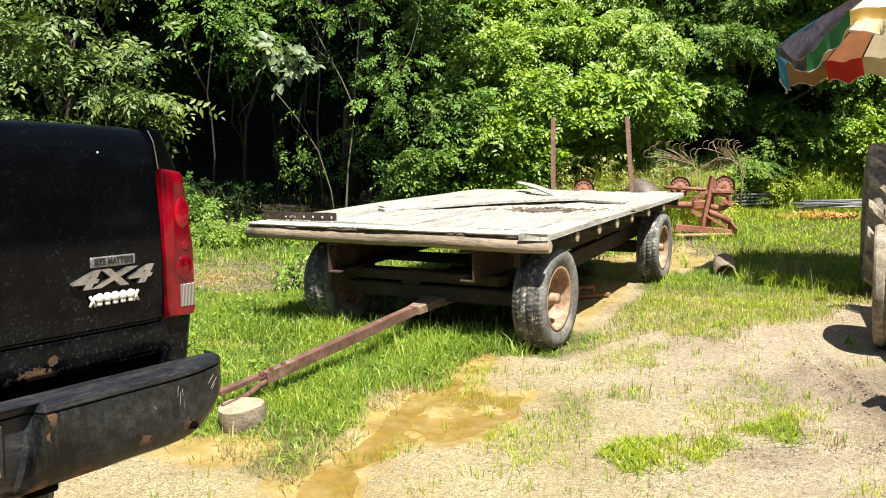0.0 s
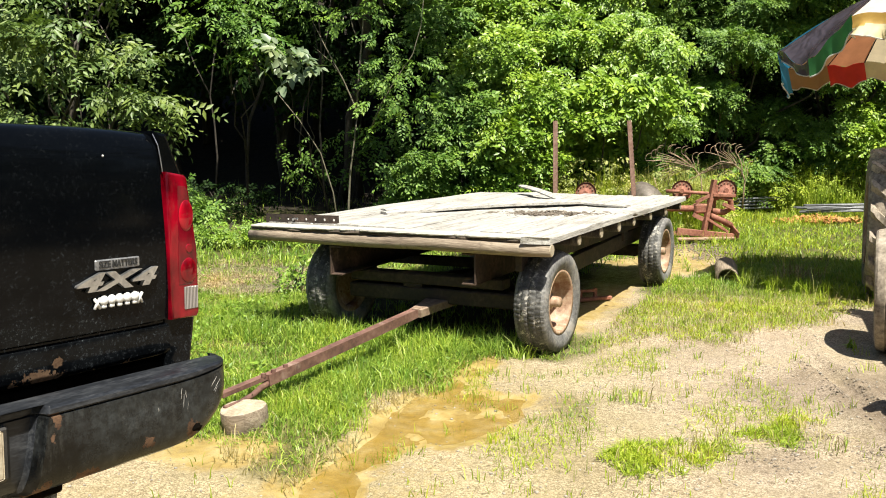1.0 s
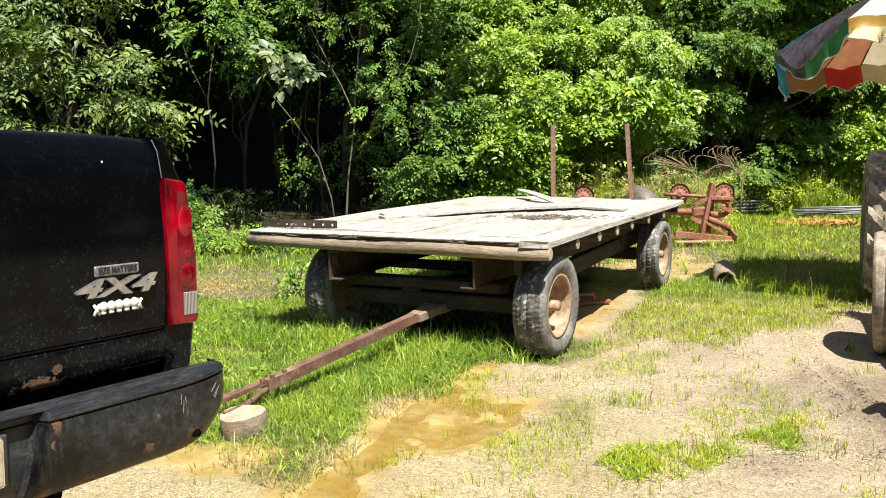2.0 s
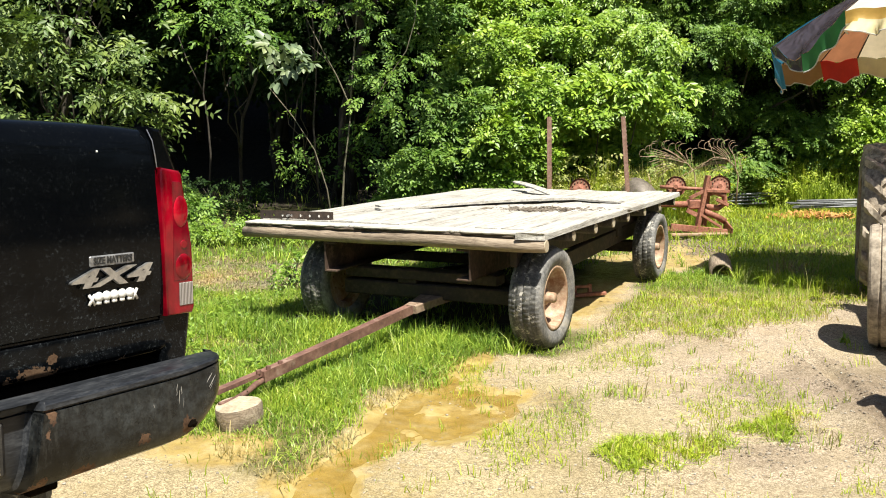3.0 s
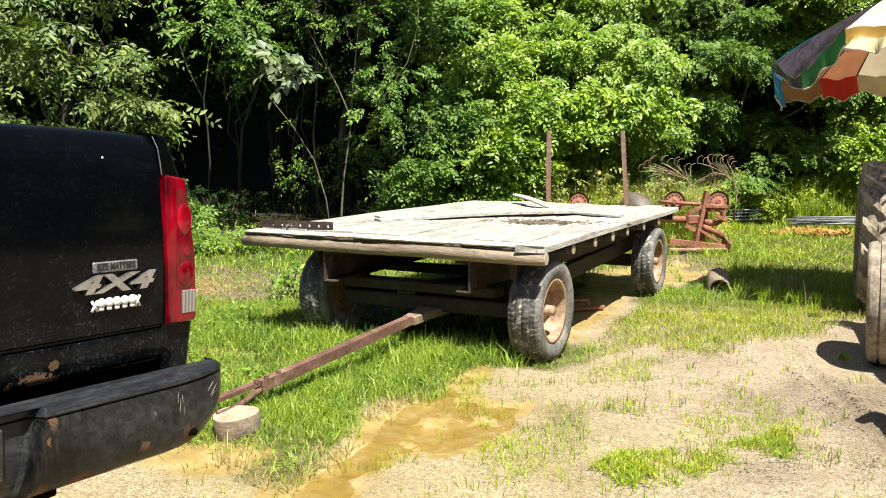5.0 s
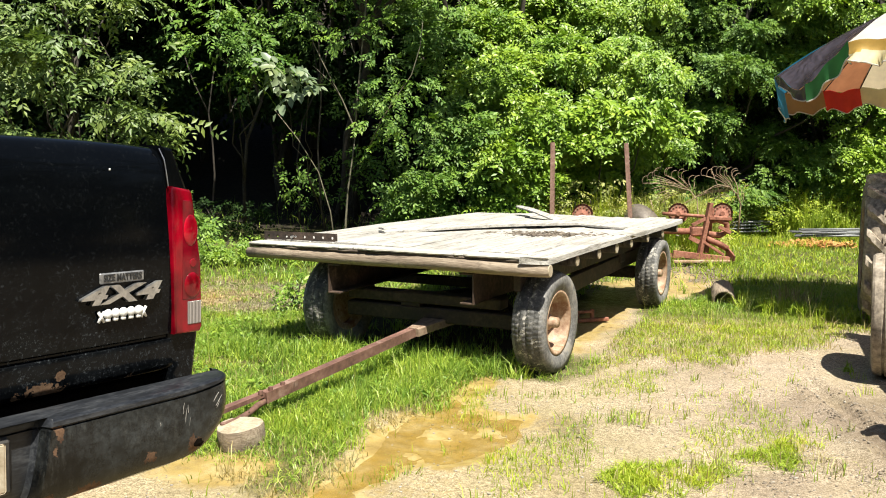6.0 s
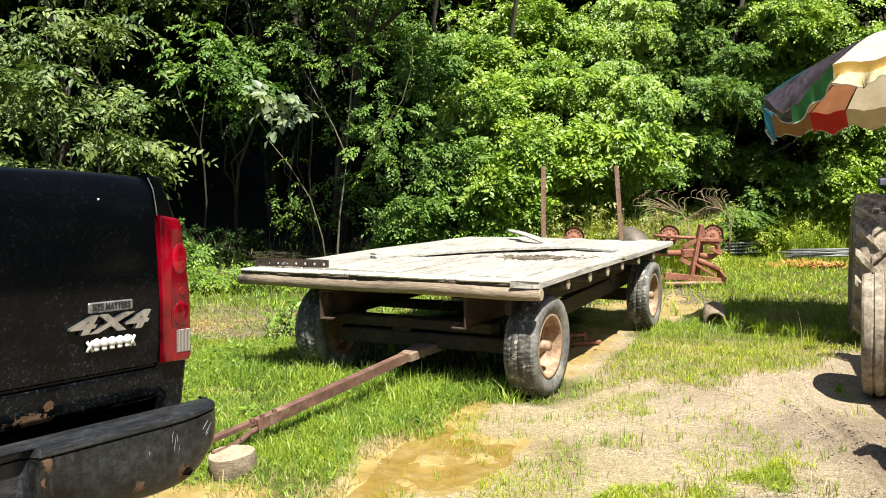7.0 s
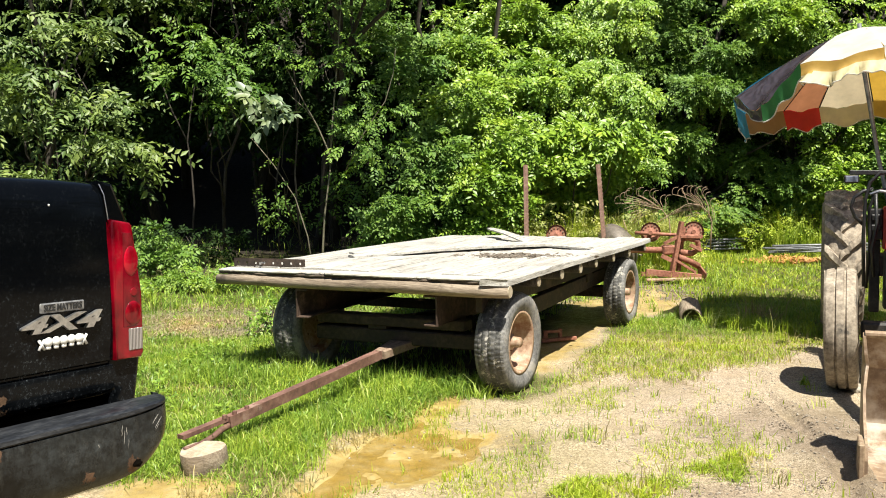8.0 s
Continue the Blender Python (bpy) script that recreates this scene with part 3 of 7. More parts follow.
# the last field paints shade under the deck and darkened litter in the wood
for field, values in (("grassy", grassiness(GX, GY) * (1 - 0.8 * deck_edge(GX, GY)) * (1 - 0.7 * thin_zone(GX, GY)) * (1 - 0.75 * ease(signed(GX, GY, PATCH), -0.3, 0.0))), ("wet", np.maximum(wetness(GX, GY), 0.46 * deck_edge(GX, GY))), ("dug", dug_up(GX, GY)), ("clay", ease(GX + 0.7 * waves(GX, GY, 44, 2.0), 0.2, 2.6)), ("litter_shade", 0.92 * under(GX, GY) * (1 - deck_edge(GX, GY)) * ease(0.449 * (GY - 5.0) - 0.893 * (GX - 0.9), 0.28, 0.50) + ease(GY - 0.05 * GX + 0.5 * waves(GX, GY, 41, 1.5), 13.3, 14.6) * ease(4.8 - GX + 0.9 * (GY - 14.5), 0, 1.5))):
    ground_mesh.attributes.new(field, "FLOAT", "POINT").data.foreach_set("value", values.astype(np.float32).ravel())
ground_mesh.shade_smooth()
ground = tagged(new("ground", ground_mesh), "tan gravel yard with ochre mud and grassy soil", "ground", kind="structure")


def ground_z(x, y):
    return float(height(np.array([x], float), np.array([y], float))[0])


wx, wy = np.meshgrid(np.linspace(-0.9, 0.9, 90), np.linspace(1.75, 5.4, 170))
keep = signed(wx, wy, PUDDLE) > -0.12
widx = np.arange(wx.size).reshape(wx.shape)
wq = np.stack([widx[:-1, :-1], widx[:-1, 1:], widx[1:, 1:], widx[1:, :-1]], -1).reshape(-1, 4)
wq = wq[keep.ravel()[wq].all(1)]
water_mesh = cloud("water", np.stack([wx, wy, np.full(wx.shape, -0.0155)], -1).reshape(-1, 3), wq, M_water)
loose = bmesh.new()
loose.from_mesh(water_mesh)
bmesh.ops.delete(loose, geom=[v for v in loose.verts if not v.link_faces], context="VERTS")
loose.to_mesh(water_mesh)
loose.free()
tagged(new("water", water_mesh), "shallow ochre puddle of muddy water on gravel", "puddle", kind="structure")


# ---------- the hay wagon ----------
WAGON = pose(0.90, 5.0, 0, 0, 0, -26.7)      # local x to its near side, y to its rear
wagon = thing("hay_wagon", WAGON, "old flatbed hay wagon with bleached plank deck on rubber tyres", "wagon")
bm = bmesh.new()
front_xs = [-0.03, -0.25, -0.6, -1.0, -1.4, -1.8, -2.2, -2.49]
tube(bm, [(x, 0.012 * math.sin(3 * x), 0.774 + 0.005 * math.sin(5 * x)) for x in front_xs], [0.043, 0.045, 0.044, 0.046, 0.045, 0.044, 0.042, 0.040], 16, wob=0.03, seed=1)
front_beam = smooth(part("front_beam", bm, M_log, wagon, "peeled round log across the front"))
bm = bmesh.new()
tube(bm, [(-0.0295, 0, 0.774), (-0.024, 0, 0.774)], [0.042, 0.039], 16)
part("cut_end", bm, M_end, front_beam)

# deck boards, lengthwise; each lies a little differently
brng = random.Random(4)
DECK_L = 4.12
x = -0.025
bi = 0
while x > -2.36:
    w = brng.uniform(0.17, 0.24) if bi else 0.20
    y0 = 0.1315 if bi else -0.03
    y1 = DECK_L + brng.uniform(-0.12, 0.06)
    lift0, lift1 = brng.uniform(-0.004, 0.008), brng.uniform(-0.004, 0.008)
    bm = bmesh.new()
    n = 9
    rings = []
    for k in range(n + 1):
        s = k / n
        yy = y0 + (y1 - y0) * s
        zz = 0.818 + lift0 * (1 - s) + lift1 * s + 0.004 * math.sin(6 * s + bi) + 0.004 * bi * 0.2
        zz -= 0.042 * s
        t = 0.036 if bi else 0.044
        jag = brng.uniform(-0.03, 0.03) if k == n else brng.uniform(-0.03, 0.0) * (bi == 0) if k == 0 else 0
        a, b = x - w + brng.uniform(0.0005, 0.004), x - brng.uniform(0.0, 0.003)
        rings.append([bm.verts.new(c) for c in ((a, yy + jag, zz), (b, yy, zz), (b - 0.003, yy - jag * 0.4, zz + t * 0.8), (b - 0.010, yy, zz + t), (a + 0.010, yy + jag, zz + t + brng.uniform(-0.004, 0.004)), (a + 0.003, yy + jag, zz + t * 0.8))])
    for p0, p1 in zip(rings, rings[1:]):
        for k in range(6):
            bm.faces.new((p0[k], p0[(k + 1) % 6], p1[(k + 1) % 6], p1[k]))
    bm.faces.new(rings[0][::-1])
    bm.faces.new(rings[-1])
    bmesh.ops.recalc_face_normals(bm, faces=bm.faces)
    part("plank", bm, M_wood, wagon)
    x -= w
    bi += 1


M_cross = surface("weathered_cross_board", (0.20, 0.185, 0.16), (0.42, 0.40, 0.355), (0.58, 0.56, 0.50), 2.2, (0.7, 9, 9), (0.75, 0.95), bump=0.55, dist=0.006, stain=(0.24, 0.21, 0.17), stain_at=(0.56, 0.74), stain_scale=1.6)
M_rot = surface("rotted_dark_edge", (0.025, 0.018, 0.013), (0.075, 0.056, 0.040), (0.19, 0.155, 0.12), 3, (0.8, 9, 9), (0.85, 0.98), bump=0.8, dist=0.008)
frag = random.Random(14)


def front_board(z0, z1, edge, rag, count, fall):
    """A board across the wagon's front with a splintered edge."""
    bm = bmesh.new()
    rings, e = [], 0.0
    for k in range(count + 1):
        fx = -0.225 - 2.25 * k / count
        e = 0.55 * e + frag.uniform(-rag, rag) + (fall * frag.random() if frag.random() < 0.12 else 0.0)
        dz = frag.uniform(-0.0015, 0.0015)
        rings.append([bm.verts.new(c) for c in ((fx, 0.130, z0), (fx, edge + e + 0.004, z0 + dz), (fx, edge + e, (z0 + z1) / 2 + dz), (fx, edge + e + 0.006, z1 + dz), (fx, 0.130, z1))])
    for p0, p1 in zip(rings, rings[1:]):
        for k in range(5):
            bm.faces.new((p0[k], p0[(k + 1) % 5], p1[(k + 1) % 5], p1[k]))
    bm.faces.new(rings[0][::-1])
    bm.faces.new(rings[-1])
    bmesh.ops.recalc_face_normals(bm, faces=bm.faces)
    return bm


part("front_plank", front_board(0.8385, 0.856, -0.030, 0.0035, 90, 0.030), M_cross, wagon, "split grey board across the front edge")
part("front_plank", front_board(0.818, 0.838, -0.020, 0.006, 70, 0.012), M_rot, wagon, "dark rotted board under the front edge")


def warped_board(name, p, q, w, t, sag, label, seed, material=M_wood):
    """A loose, cupped board from p to q."""
    r = random.Random(seed)
    p, q = Vector(p), Vector(q)
    d = (q - p).normalized()
    s = d.cross(Vector((0, 0, 1))).normalized()
    bm = bmesh.new()
    rings = []
    n = 8
    for k in range(n + 1):
        f = k / n
        c = p.lerp(q, f) + Vector((0, 0, sag * math.sin(math.pi * f)))
        ww = w * (1 - 0.35 * (k == 0) - 0.25 * (k == n)) * r.uniform(0.93, 1.03) / 2
        cup = 0.006
        rings.append([bm.verts.new(v) for v in (c - s * ww, c + Vector((0, 0, cup)), c + s * ww, c + s * ww + Vector((0, 0, t)), c + Vector((0, 0, t + cup)), c - s * ww + Vector((0, 0, t)))])
    for a, b in zip(rings, rings[1:]):
        for k in range(6):
            bm.faces.new((a[k], a[(k + 1) % 6], b[(k + 1) % 6], b[k]))
    bm.faces.new(rings[0][::-1])
    bm.faces.new(rings[-1])
    bmesh.ops.recalc_face_normals(bm, faces=bm.faces)
    ob = solo(name, bm, material, WAGON, label, "board", "loose boards on the wagon")
    return ob


warped_board("loose_board", (-1.94, 1.06, 0.848), (-0.70, 2.66, 0.846), 0.24, 0.020, 0.022, "grey warped loose board curling on the wagon deck", 2)
warped_board("loose_board", (-2.10, 1.32, 0.846), (-0.92, 2.84, 0.842), 0.24, 0.020, 0.010, "long grey loose board lying askew on the wagon deck", 3)
warped_board("loose_board", (-0.86, 2.72, 0.834), (-0.22, 2.46, 0.836), 0.15, 0.016, 0.006, "short grey board lying askew on the wagon deck", 5)
warped_board("loose_board", (-1.74, 3.66, 0.925), (-1.05, 3.05, 0.832), 0.12, 0.013, 0.012, "split grey board with its end raised above the deck", 6)
M_crumb = surface("rotten_wood", (0.05, 0.038, 0.028), (0.13, 0.105, 0.08), (0.26, 0.22, 0.175), 9, rough=(0.85, 0.98))
# bark crumbs where the boards have rotted
crumb = random.Random(9)
bm = bmesh.new()
for _ in range(420):
    along = crumb.gauss(0, 0.36)
    cx, cy = -0.72 + 0.85 * along, crumb.gauss(1.66, 0.10) + 0.12 * along
    sz = crumb.uniform(0.005, 0.018)
    box(bm, (-sz * 1.6, -sz, 0), (sz * 1.6, sz, sz * 0.35), 0, pose(cx, cy, 0.837, crumb.uniform(-20, 20), crumb.uniform(-20, 20), crumb.uniform(0, 180)))
solo("bark_crumbs", bm, M_crumb, WAGON, "dark rotten bark crumbs strewn on the deck", "debris", kind="stuff")

# cross joists: round poles whose sawn ends show along the side
for k, jy in enumerate((0.60, 1.12, 1.60, 2.05, 2.62, 3.2, 3.85)):
    bm = bmesh.new()
    jr = 0.038 + 0.003 * (k % 3)
    tube(bm, [(-0.048, jy, 0.774 - 0.010 * jy), (-0.8, jy + 0.01, 0.774 - 0.010 * jy), (-1.6, jy, 0.774 - 0.010 * jy), (-2.36, jy - 0.01, 0.774 - 0.010 * jy)], jr, 12, wob=0.03, seed=k)
    # dark bark colour stands in for the deck's shade on the joist sides
    joist = smooth(part("joist", bm, M_bark, wagon))
    bm = bmesh.new()
    tube(bm, [(-0.0475, jy, 0.774 - 0.010 * jy), (-0.040, jy, 0.774 - 0.010 * jy)], [jr * 0.97, jr * 0.9], 12)
    part("cut_end", bm, M_end, joist)
part("side_rail", bar((-0.30, 0.1, 0.66), (-0.30, 4.0, 0.645), 0.05, 0.11), M_steel, wagon, "dark rail under the deck")


def sill(xc, sgn):
    """A steel channel with its flanges turned one way."""
    z0, z1, t, f = 0.505, 0.722, 0.012, 0.10
    return boxes(((xc - t / 2, 0.0, z0 + t), (xc + t / 2, 4.0, z1 - t)), ((min(xc - t / 2, xc + sgn * f), 0.0, z0), (max(xc + t / 2, xc + sgn * f), 4.0, z0 + t)), ((min(xc - t / 2, xc + sgn * f), 0.0, z1 - t), (max(xc + t / 2, xc + sgn * f), 4.0, z1)), bevel=0.002)


M_sill = surface("brown_rusted_channel", (0.015, 0.009, 0.006), (0.044, 0.026, 0.017), (0.115, 0.074, 0.052), 5, (1, 1, 1), (0.6, 0.9), 0.0, 0.35, 0.003, (0.22, 0.145, 0.10), (0.61, 0.75), 4.0)
part("sill", sill(-0.58, -1), M_sill, wagon, "rusted steel channel")
part("sill", sill(-1.76, 1), M_sill, wagon, "rusted steel channel")
for ay, tag in ((0.36, "front"), (3.2, "rear")):
    part("axle", boxes(((-1.80, ay - 0.06, 0.29), (-0.30, ay + 0.06, 0.40)), bevel=0.01), M_steel, wagon)
    part("bolster", boxes(((-1.78, ay - 0.07, 0.425), (-0.5, ay + 0.07, 0.503)), bevel=0.01), M_steel, wagon)
    part("bolster_post", boxes(((-1.32, ay - 0.06, 0.40), (-1.16, ay + 0.06, 0.43)), bevel=0.005), M_steel, wagon)
part("crossbar", boxes(((-1.9, 1.1, 0.43), (-0.62, 1.2, 0.503)), bevel=0.006), M_steel, wagon)
part("reach_pole", boxes(((-1.16, 0.43, 0.30), (-1.04, 3.12, 0.40)), bevel=0.01), M_steel, wagon)
part("brace", bar((-0.5, 0.5, 0.36), (-1.04, 1.5, 0.36), 0.05, 0.05), M_steel, wagon)
part("brace", bar((-1.7, 0.5, 0.36), (-1.16, 1.5, 0.36), 0.05, 0.05), M_steel, wagon)
part("side_beam", bar((-0.35, 0.6, 0.47), (-0.35, 3.9, 0.51), 0.06, 0.13), M_steel, wagon, "dark beam along the side")
part("hanger", boxes(((-0.45, 2.65, 0.50), (-0.30, 2.8, 0.725)), bevel=0.006), M_steel, wagon)


def tyre_profile(r, w, rim_r, crown=0.02):
    h = w / 2
    return [(rim_r, -h * 0.62), (rim_r + 0.02, -h * 0.86), (r * 0.80, -h), (r * 0.93, -h * 0.93), (r - crown, -h * 0.74), (r - 0.006, -h * 0.50), (r - 0.009, -h * 0.46), (r - 0.009, -h * 0.42), (r - 0.002, -h * 0.38), (r, -h * 0.04), (r - 0.008, -h * 0.02), (r - 0.008, h * 0.02), (r, h * 0.04), (r - 0.002, h * 0.38), (r - 0.009, h * 0.42), (r - 0.009, h * 0.46), (r - 0.006, h * 0.50), (r - crown, h * 0.74), (r * 0.93, h * 0.93), (r * 0.80, h), (rim_r + 0.02, h * 0.86), (rim_r, h * 0.62)]


def road_wheel(parent, at, sign, r=0.345, w=0.215, rim_r=0.205, rim_mat=M_rim, tyre_mat=M_tyre, turn=0.0):
    """A wagon wheel: tyre with grooved tread, dished rim, hub. sign +1: outer face to local +x."""
    hub0 = new("wheel")
    hub0.parent = parent
    hub0.matrix_local = Matrix.Translation(at) @ pose(0, 0, 0, 0, 0, turn) @ Matrix.Diagonal((sign, 1, 1, 1))
    def tread(i, j):
        if 3 <= i <= 18 and i not in (6, 7, 10, 11, 14, 15) and (j + (i // 3)) % 4 == 0:
            return 0.987
        return 1.0 - (0.02 if i in (2, 19) and j % 2 else 0)
    tyre = smooth(part("tyre", lathe(tyre_profile(r, w, rim_r), 256, ripple=tread), tyre_mat, hub0, "bleached black rubber tyre"))
    tyre.data.materials.append(M_tread)
    for poly in tyre.data.polygons:
        poly.material_index = 1 if 4 <= poly.index % 21 <= 16 else 0
    h = w / 2
    rim = smooth(part("rim", lathe([(rim_r + 0.012, h * 0.74), (rim_r + 0.010, h * 0.84), (rim_r - 0.012, h * 0.80), (rim_r - 0.020, h * 0.40), (rim_r - 0.030, -h * 0.10), (rim_r - 0.05, -h * 0.32), (0.115, -h * 0.28), (0.085, -h * 0.10), (0.0, -h * 0.10)], 40), rim_mat, hub0, "rusty cream steel rim"))
    smooth(part("rim_back", lathe([(rim_r + 0.012, -h * 0.74), (rim_r - 0.03, -h * 0.70), (rim_r - 0.032, -h * 0.12)], 32), rim_mat, hub0))
    bm = lathe([(0.0, h * 0.80), (0.030, h * 0.80), (0.037, h * 0.72), (0.039, h * 0.25), (0.058, h * 0.20), (0.060, -h * 0.10)], 24)
    smooth(part("hub", bm, rim_mat, hub0))
    for k in range(5):
        a = 2 * math.pi * k / 5 + 0.3
        bm = bmesh.new()
        tube(bm, [(-h * 0.12, 0.083 * math.cos(a), 0.083 * math.sin(a)), (h * 0.06, 0.083 * math.cos(a), 0.083 * math.sin(a))], 0.010, 6)
        part("lug_nut", bm, M_tongue, hub0)
    return hub0


road_wheel(wagon, (-0.19, 0.37, 0.362), 1, 0.365, 0.235, 0.215, turn=-2)
road_wheel(wagon, (-1.96, 0.45, 0.362), -1, 0.365, 0.235, 0.215, turn=-2)
road_wheel(wagon, (-0.13, 3.22, 0.345), 1)
road_wheel(wagon, (-1.93, 3.22, 0.345), -1)

# the drawbar, straight ahead of the axle, its hook on a block
inv = WAGON.inverted()
M_yoke = surface("tan_worn_steel", (0.10, 0.065, 0.045), (0.21, 0.145, 0.10), (0.33, 0.25, 0.185), 5, rough=(0.6, 0.9), bump=0.3, dist=0.003)
T0, T1 = inv @ Vector((0.09, 5.70, 0.290)), inv @ Vector((-0.82, 4.21, 0.172))
part("drawbar", bar(T0, T1, 0.058, 0.046, 0.008), M_tongue, wagon, "red-brown rusted steel drawbar")
yoke = bmesh.new()
ya, yb = inv @ Vector((0.27, 6.02, 0.318)), inv @ Vector((-0.04, 5.485, 0.274))
yside = (yb - ya).cross(Vector((0, 0, 1))).normalized()
yrings = []
for s, hw in ((0.0, 0.14), (0.35, 0.12), (0.75, 0.070), (1.0, 0.050)):
    c = ya.lerp(yb, s)
    yrings.append([yoke.verts.new(c + yside * a + Vector((0, 0, b))) for a, b in ((-hw, -0.03), (hw, -0.03), (hw, 0.022), (hw - 0.012, 0.028), (0.012 - hw, 0.028), (-hw, 0.022))])
for a, b in zip(yrings, yrings[1:]):
    for k in range(6):
        yoke.faces.new((a[k], a[(k + 1) % 6], b[(k + 1) % 6], b[k]))
yoke.faces.new(yrings[0][::-1])
yoke.faces.new(yrings[-1])
bmesh.ops.recalc_face_normals(yoke, faces=yoke.faces)
part("yoke", yoke, M_yoke, wagon, "tan worn tapering yoke")
part("clevis", bar(inv @ Vector((-0.70, 4.40, 0.205)), inv @ Vector((-1.02, 3.97, 0.160)), 0.050, 0.016, 0.004), M_tongue, wagon)
bm = bmesh.new()
tube(bm, [inv @ Vector(c) for c in ((-0.80, 4.24, 0.15), (-0.84, 4.15, 0.145), (-0.87, 4.06, 0.128), (-0.91, 3.96, 0.122), (-0.95, 3.89, 0.122), (-0.97, 3.86, 0.130))], [0.018, 0.018, 0.017, 0.016, 0.014, 0.010], 10)
smooth(part("hook", bm, M_tongue, wagon, "worn grey-brown hook"))
for s in (0.0, 0.10, 0.18):
    c = inv @ Vector((-0.74 - 0.52 * s, 4.345 - 0.85 * s, 0.203 - 0.05 * s))
    bm = bmesh.new()
    tube(bm, [c, c + Vector((0, 0, 0.022))], 0.014, 6)
    part("bolt", bm, M_tongue, wagon)

# drilled angle iron lying on the deck's front corner
def drilled_angle(length, h, t, holes, hr):
    """A steel angle with round holes through its upright leg; along local x, upright leg at y=0."""
    bm = bmesh.new()
    cell = length / holes
    for k in range(holes):
        cx, cz = (k + 0.5) * cell, h * 0.5
        outer = [(cx - cell / 2, 0), (cx, 0), (cx + cell / 2, 0), (cx + cell / 2, cz), (cx + cell / 2, h), (cx, h), (cx - cell / 2, h), (cx - cell / 2, cz)]
        inner = [(cx + hr * math.cos(a), cz + hr * math.sin(a)) for a in (radians(225 + 45 * q) for q in range(8))]
        fo, fi, bo, bi2 = ([bm.verts.new((a, y, b)) for a, b in pts] for y, pts in ((0, outer), (0, inner), (t, outer), (t, inner)))
        for q in range(8):
            r = (q + 1) % 8
            bm.faces.new((fo[q], fo[r], fi[r], fi[q]))
            bm.faces.new((bo[r], bo[q], bi2[q], bi2[r]))
            bm.faces.new((fi[q], fi[r], bi2[r], bi2[q]))
    box(bm, (0, -0.0005, h), (length, t + 0.0005, h + 0.004))
    box(bm, (0, 0.0005, -0.003), (length, 0.07, 0.004))
    bmesh.ops.remove_doubles(bm, verts=bm.verts, dist=1e-5)
    bmesh.ops.recalc_face_normals(bm, faces=bm.faces)
    return bm


angle_iron = thing("angle_iron", WAGON @ pose(-2.45, 0.13, 0.862, 0, 0, 3), "dark drilled angle iron lying on the wagon deck", "metal bar")
part("angle", drilled_angle(0.66, 0.062, 0.008, 8, 0.011), M_steel, angle_iron)
bm = bmesh.new()
tube(bm, [(0.27, -0.03, 0.03), (0.27, 0.03, 0.03)], 0.010, 8)
part("bolt", bm, M_chrome, angle_iron, "bright bolt")

# log block under the hook
def round_block(r, h, seed, n=28):
    rg = random.Random(seed)
    f = [1 + 0.05 * math.sin(3 * a + 1) + rg.uniform(-0.015, 0.015) for a in (2 * math.pi * k / n for k in range(n))]
    bm = bmesh.new()
    rings = []
    for z, s in ((0, 0.97), (0.02, 1.0), (h * 0.5, 1.0), (h - 0.012, 1.0), (h - 0.004, 0.97)):
        rings.append([bm.verts.new((r * s * f[k] * math.cos(2 * math.pi * k / n), r * s * f[k] * math.sin(2 * math.pi * k / n), z)) for k in range(n)])
    for a, b in zip(rings, rings[1:]):
        for k in range(n):
            bm.faces.new((a[k], a[(k + 1) % n], b[(k + 1) % n], b[k]))
    bm.faces.new(rings[0][::-1])
    return bm, [v.co.copy() for v in rings[-1]]


block = thing("log_block", pose(-0.865, 3.86, ground_z(-0.865, 3.86) - 0.014, 3, -4, 0), "short sawn log block propping up the drawbar", "log")
bm, top_ring = round_block(0.122, 0.122, 3)
smooth(part("bark", bm, M_log, block, "split weathered side"))
bm = bmesh.new()
bm.faces.new([bm.verts.new(c) for c in top_ring])
bmesh.ops.poke(bm, faces=bm.faces)
part("cut_top", bm, M_end, block, "pale sawn end")

# hollow stub of log lying in the grass
def hollow_log(r, length):
    return lathe([(r, 0), (r * 1.03, length * 0.5), (r, length), (r * 0.80, length), (r * 0.76, length * 0.3), (0.0, length * 0.28)], 24, ripple=lambda i, j: 1 + 0.03 * math.sin(2.3 * j + i))


solo("hollow_log", hollow_log(0.108, 0.34), M_log, pose(2.98, 8.15, ground_z(2.98, 8.15) + 0.13, 0, 10, -104), "short hollow grey log lying in the grass", "log", smooth=True)


# ---------- the pickup truck ----------
TRUCK = Matrix.Translation((-0.625, 1.74, 1.27)) @ pose(0, 0, 0, 0, 0, 58) @ pose(0, 0, 0, 0, 2.5, 0)
truck = thing("pickup_truck", TRUCK, "lifted black pickup truck with rusty dented rear bumper", "truck")


def outline_solid(pts, y0, y1, bevel=0.0, segments=2):
    """An x-z outline given depth along y."""
    bm = bmesh.new()
    a = [bm.verts.new((x, y0, z)) for x, z in pts]
    b = [bm.verts.new((x, y1, z)) for x, z in pts]
    n = len(pts)
    front = bm.faces.new(a)
    bm.faces.new(b[::-1])
    for k in range(n):
        bm.faces.new((a[k], b[k], b[(k + 1) % n], a[(k + 1) % n]))
    bmesh.ops.recalc_face_normals(bm, faces=bm.faces)
    if bevel:
        bmesh.ops.bevel(bm, geom=list(front.edges), offset=bevel, segments=segments, profile=0.5, affect="EDGES")
    return bm


CX = -0.62                      # the truck's middle
GW = 0.158 - CX


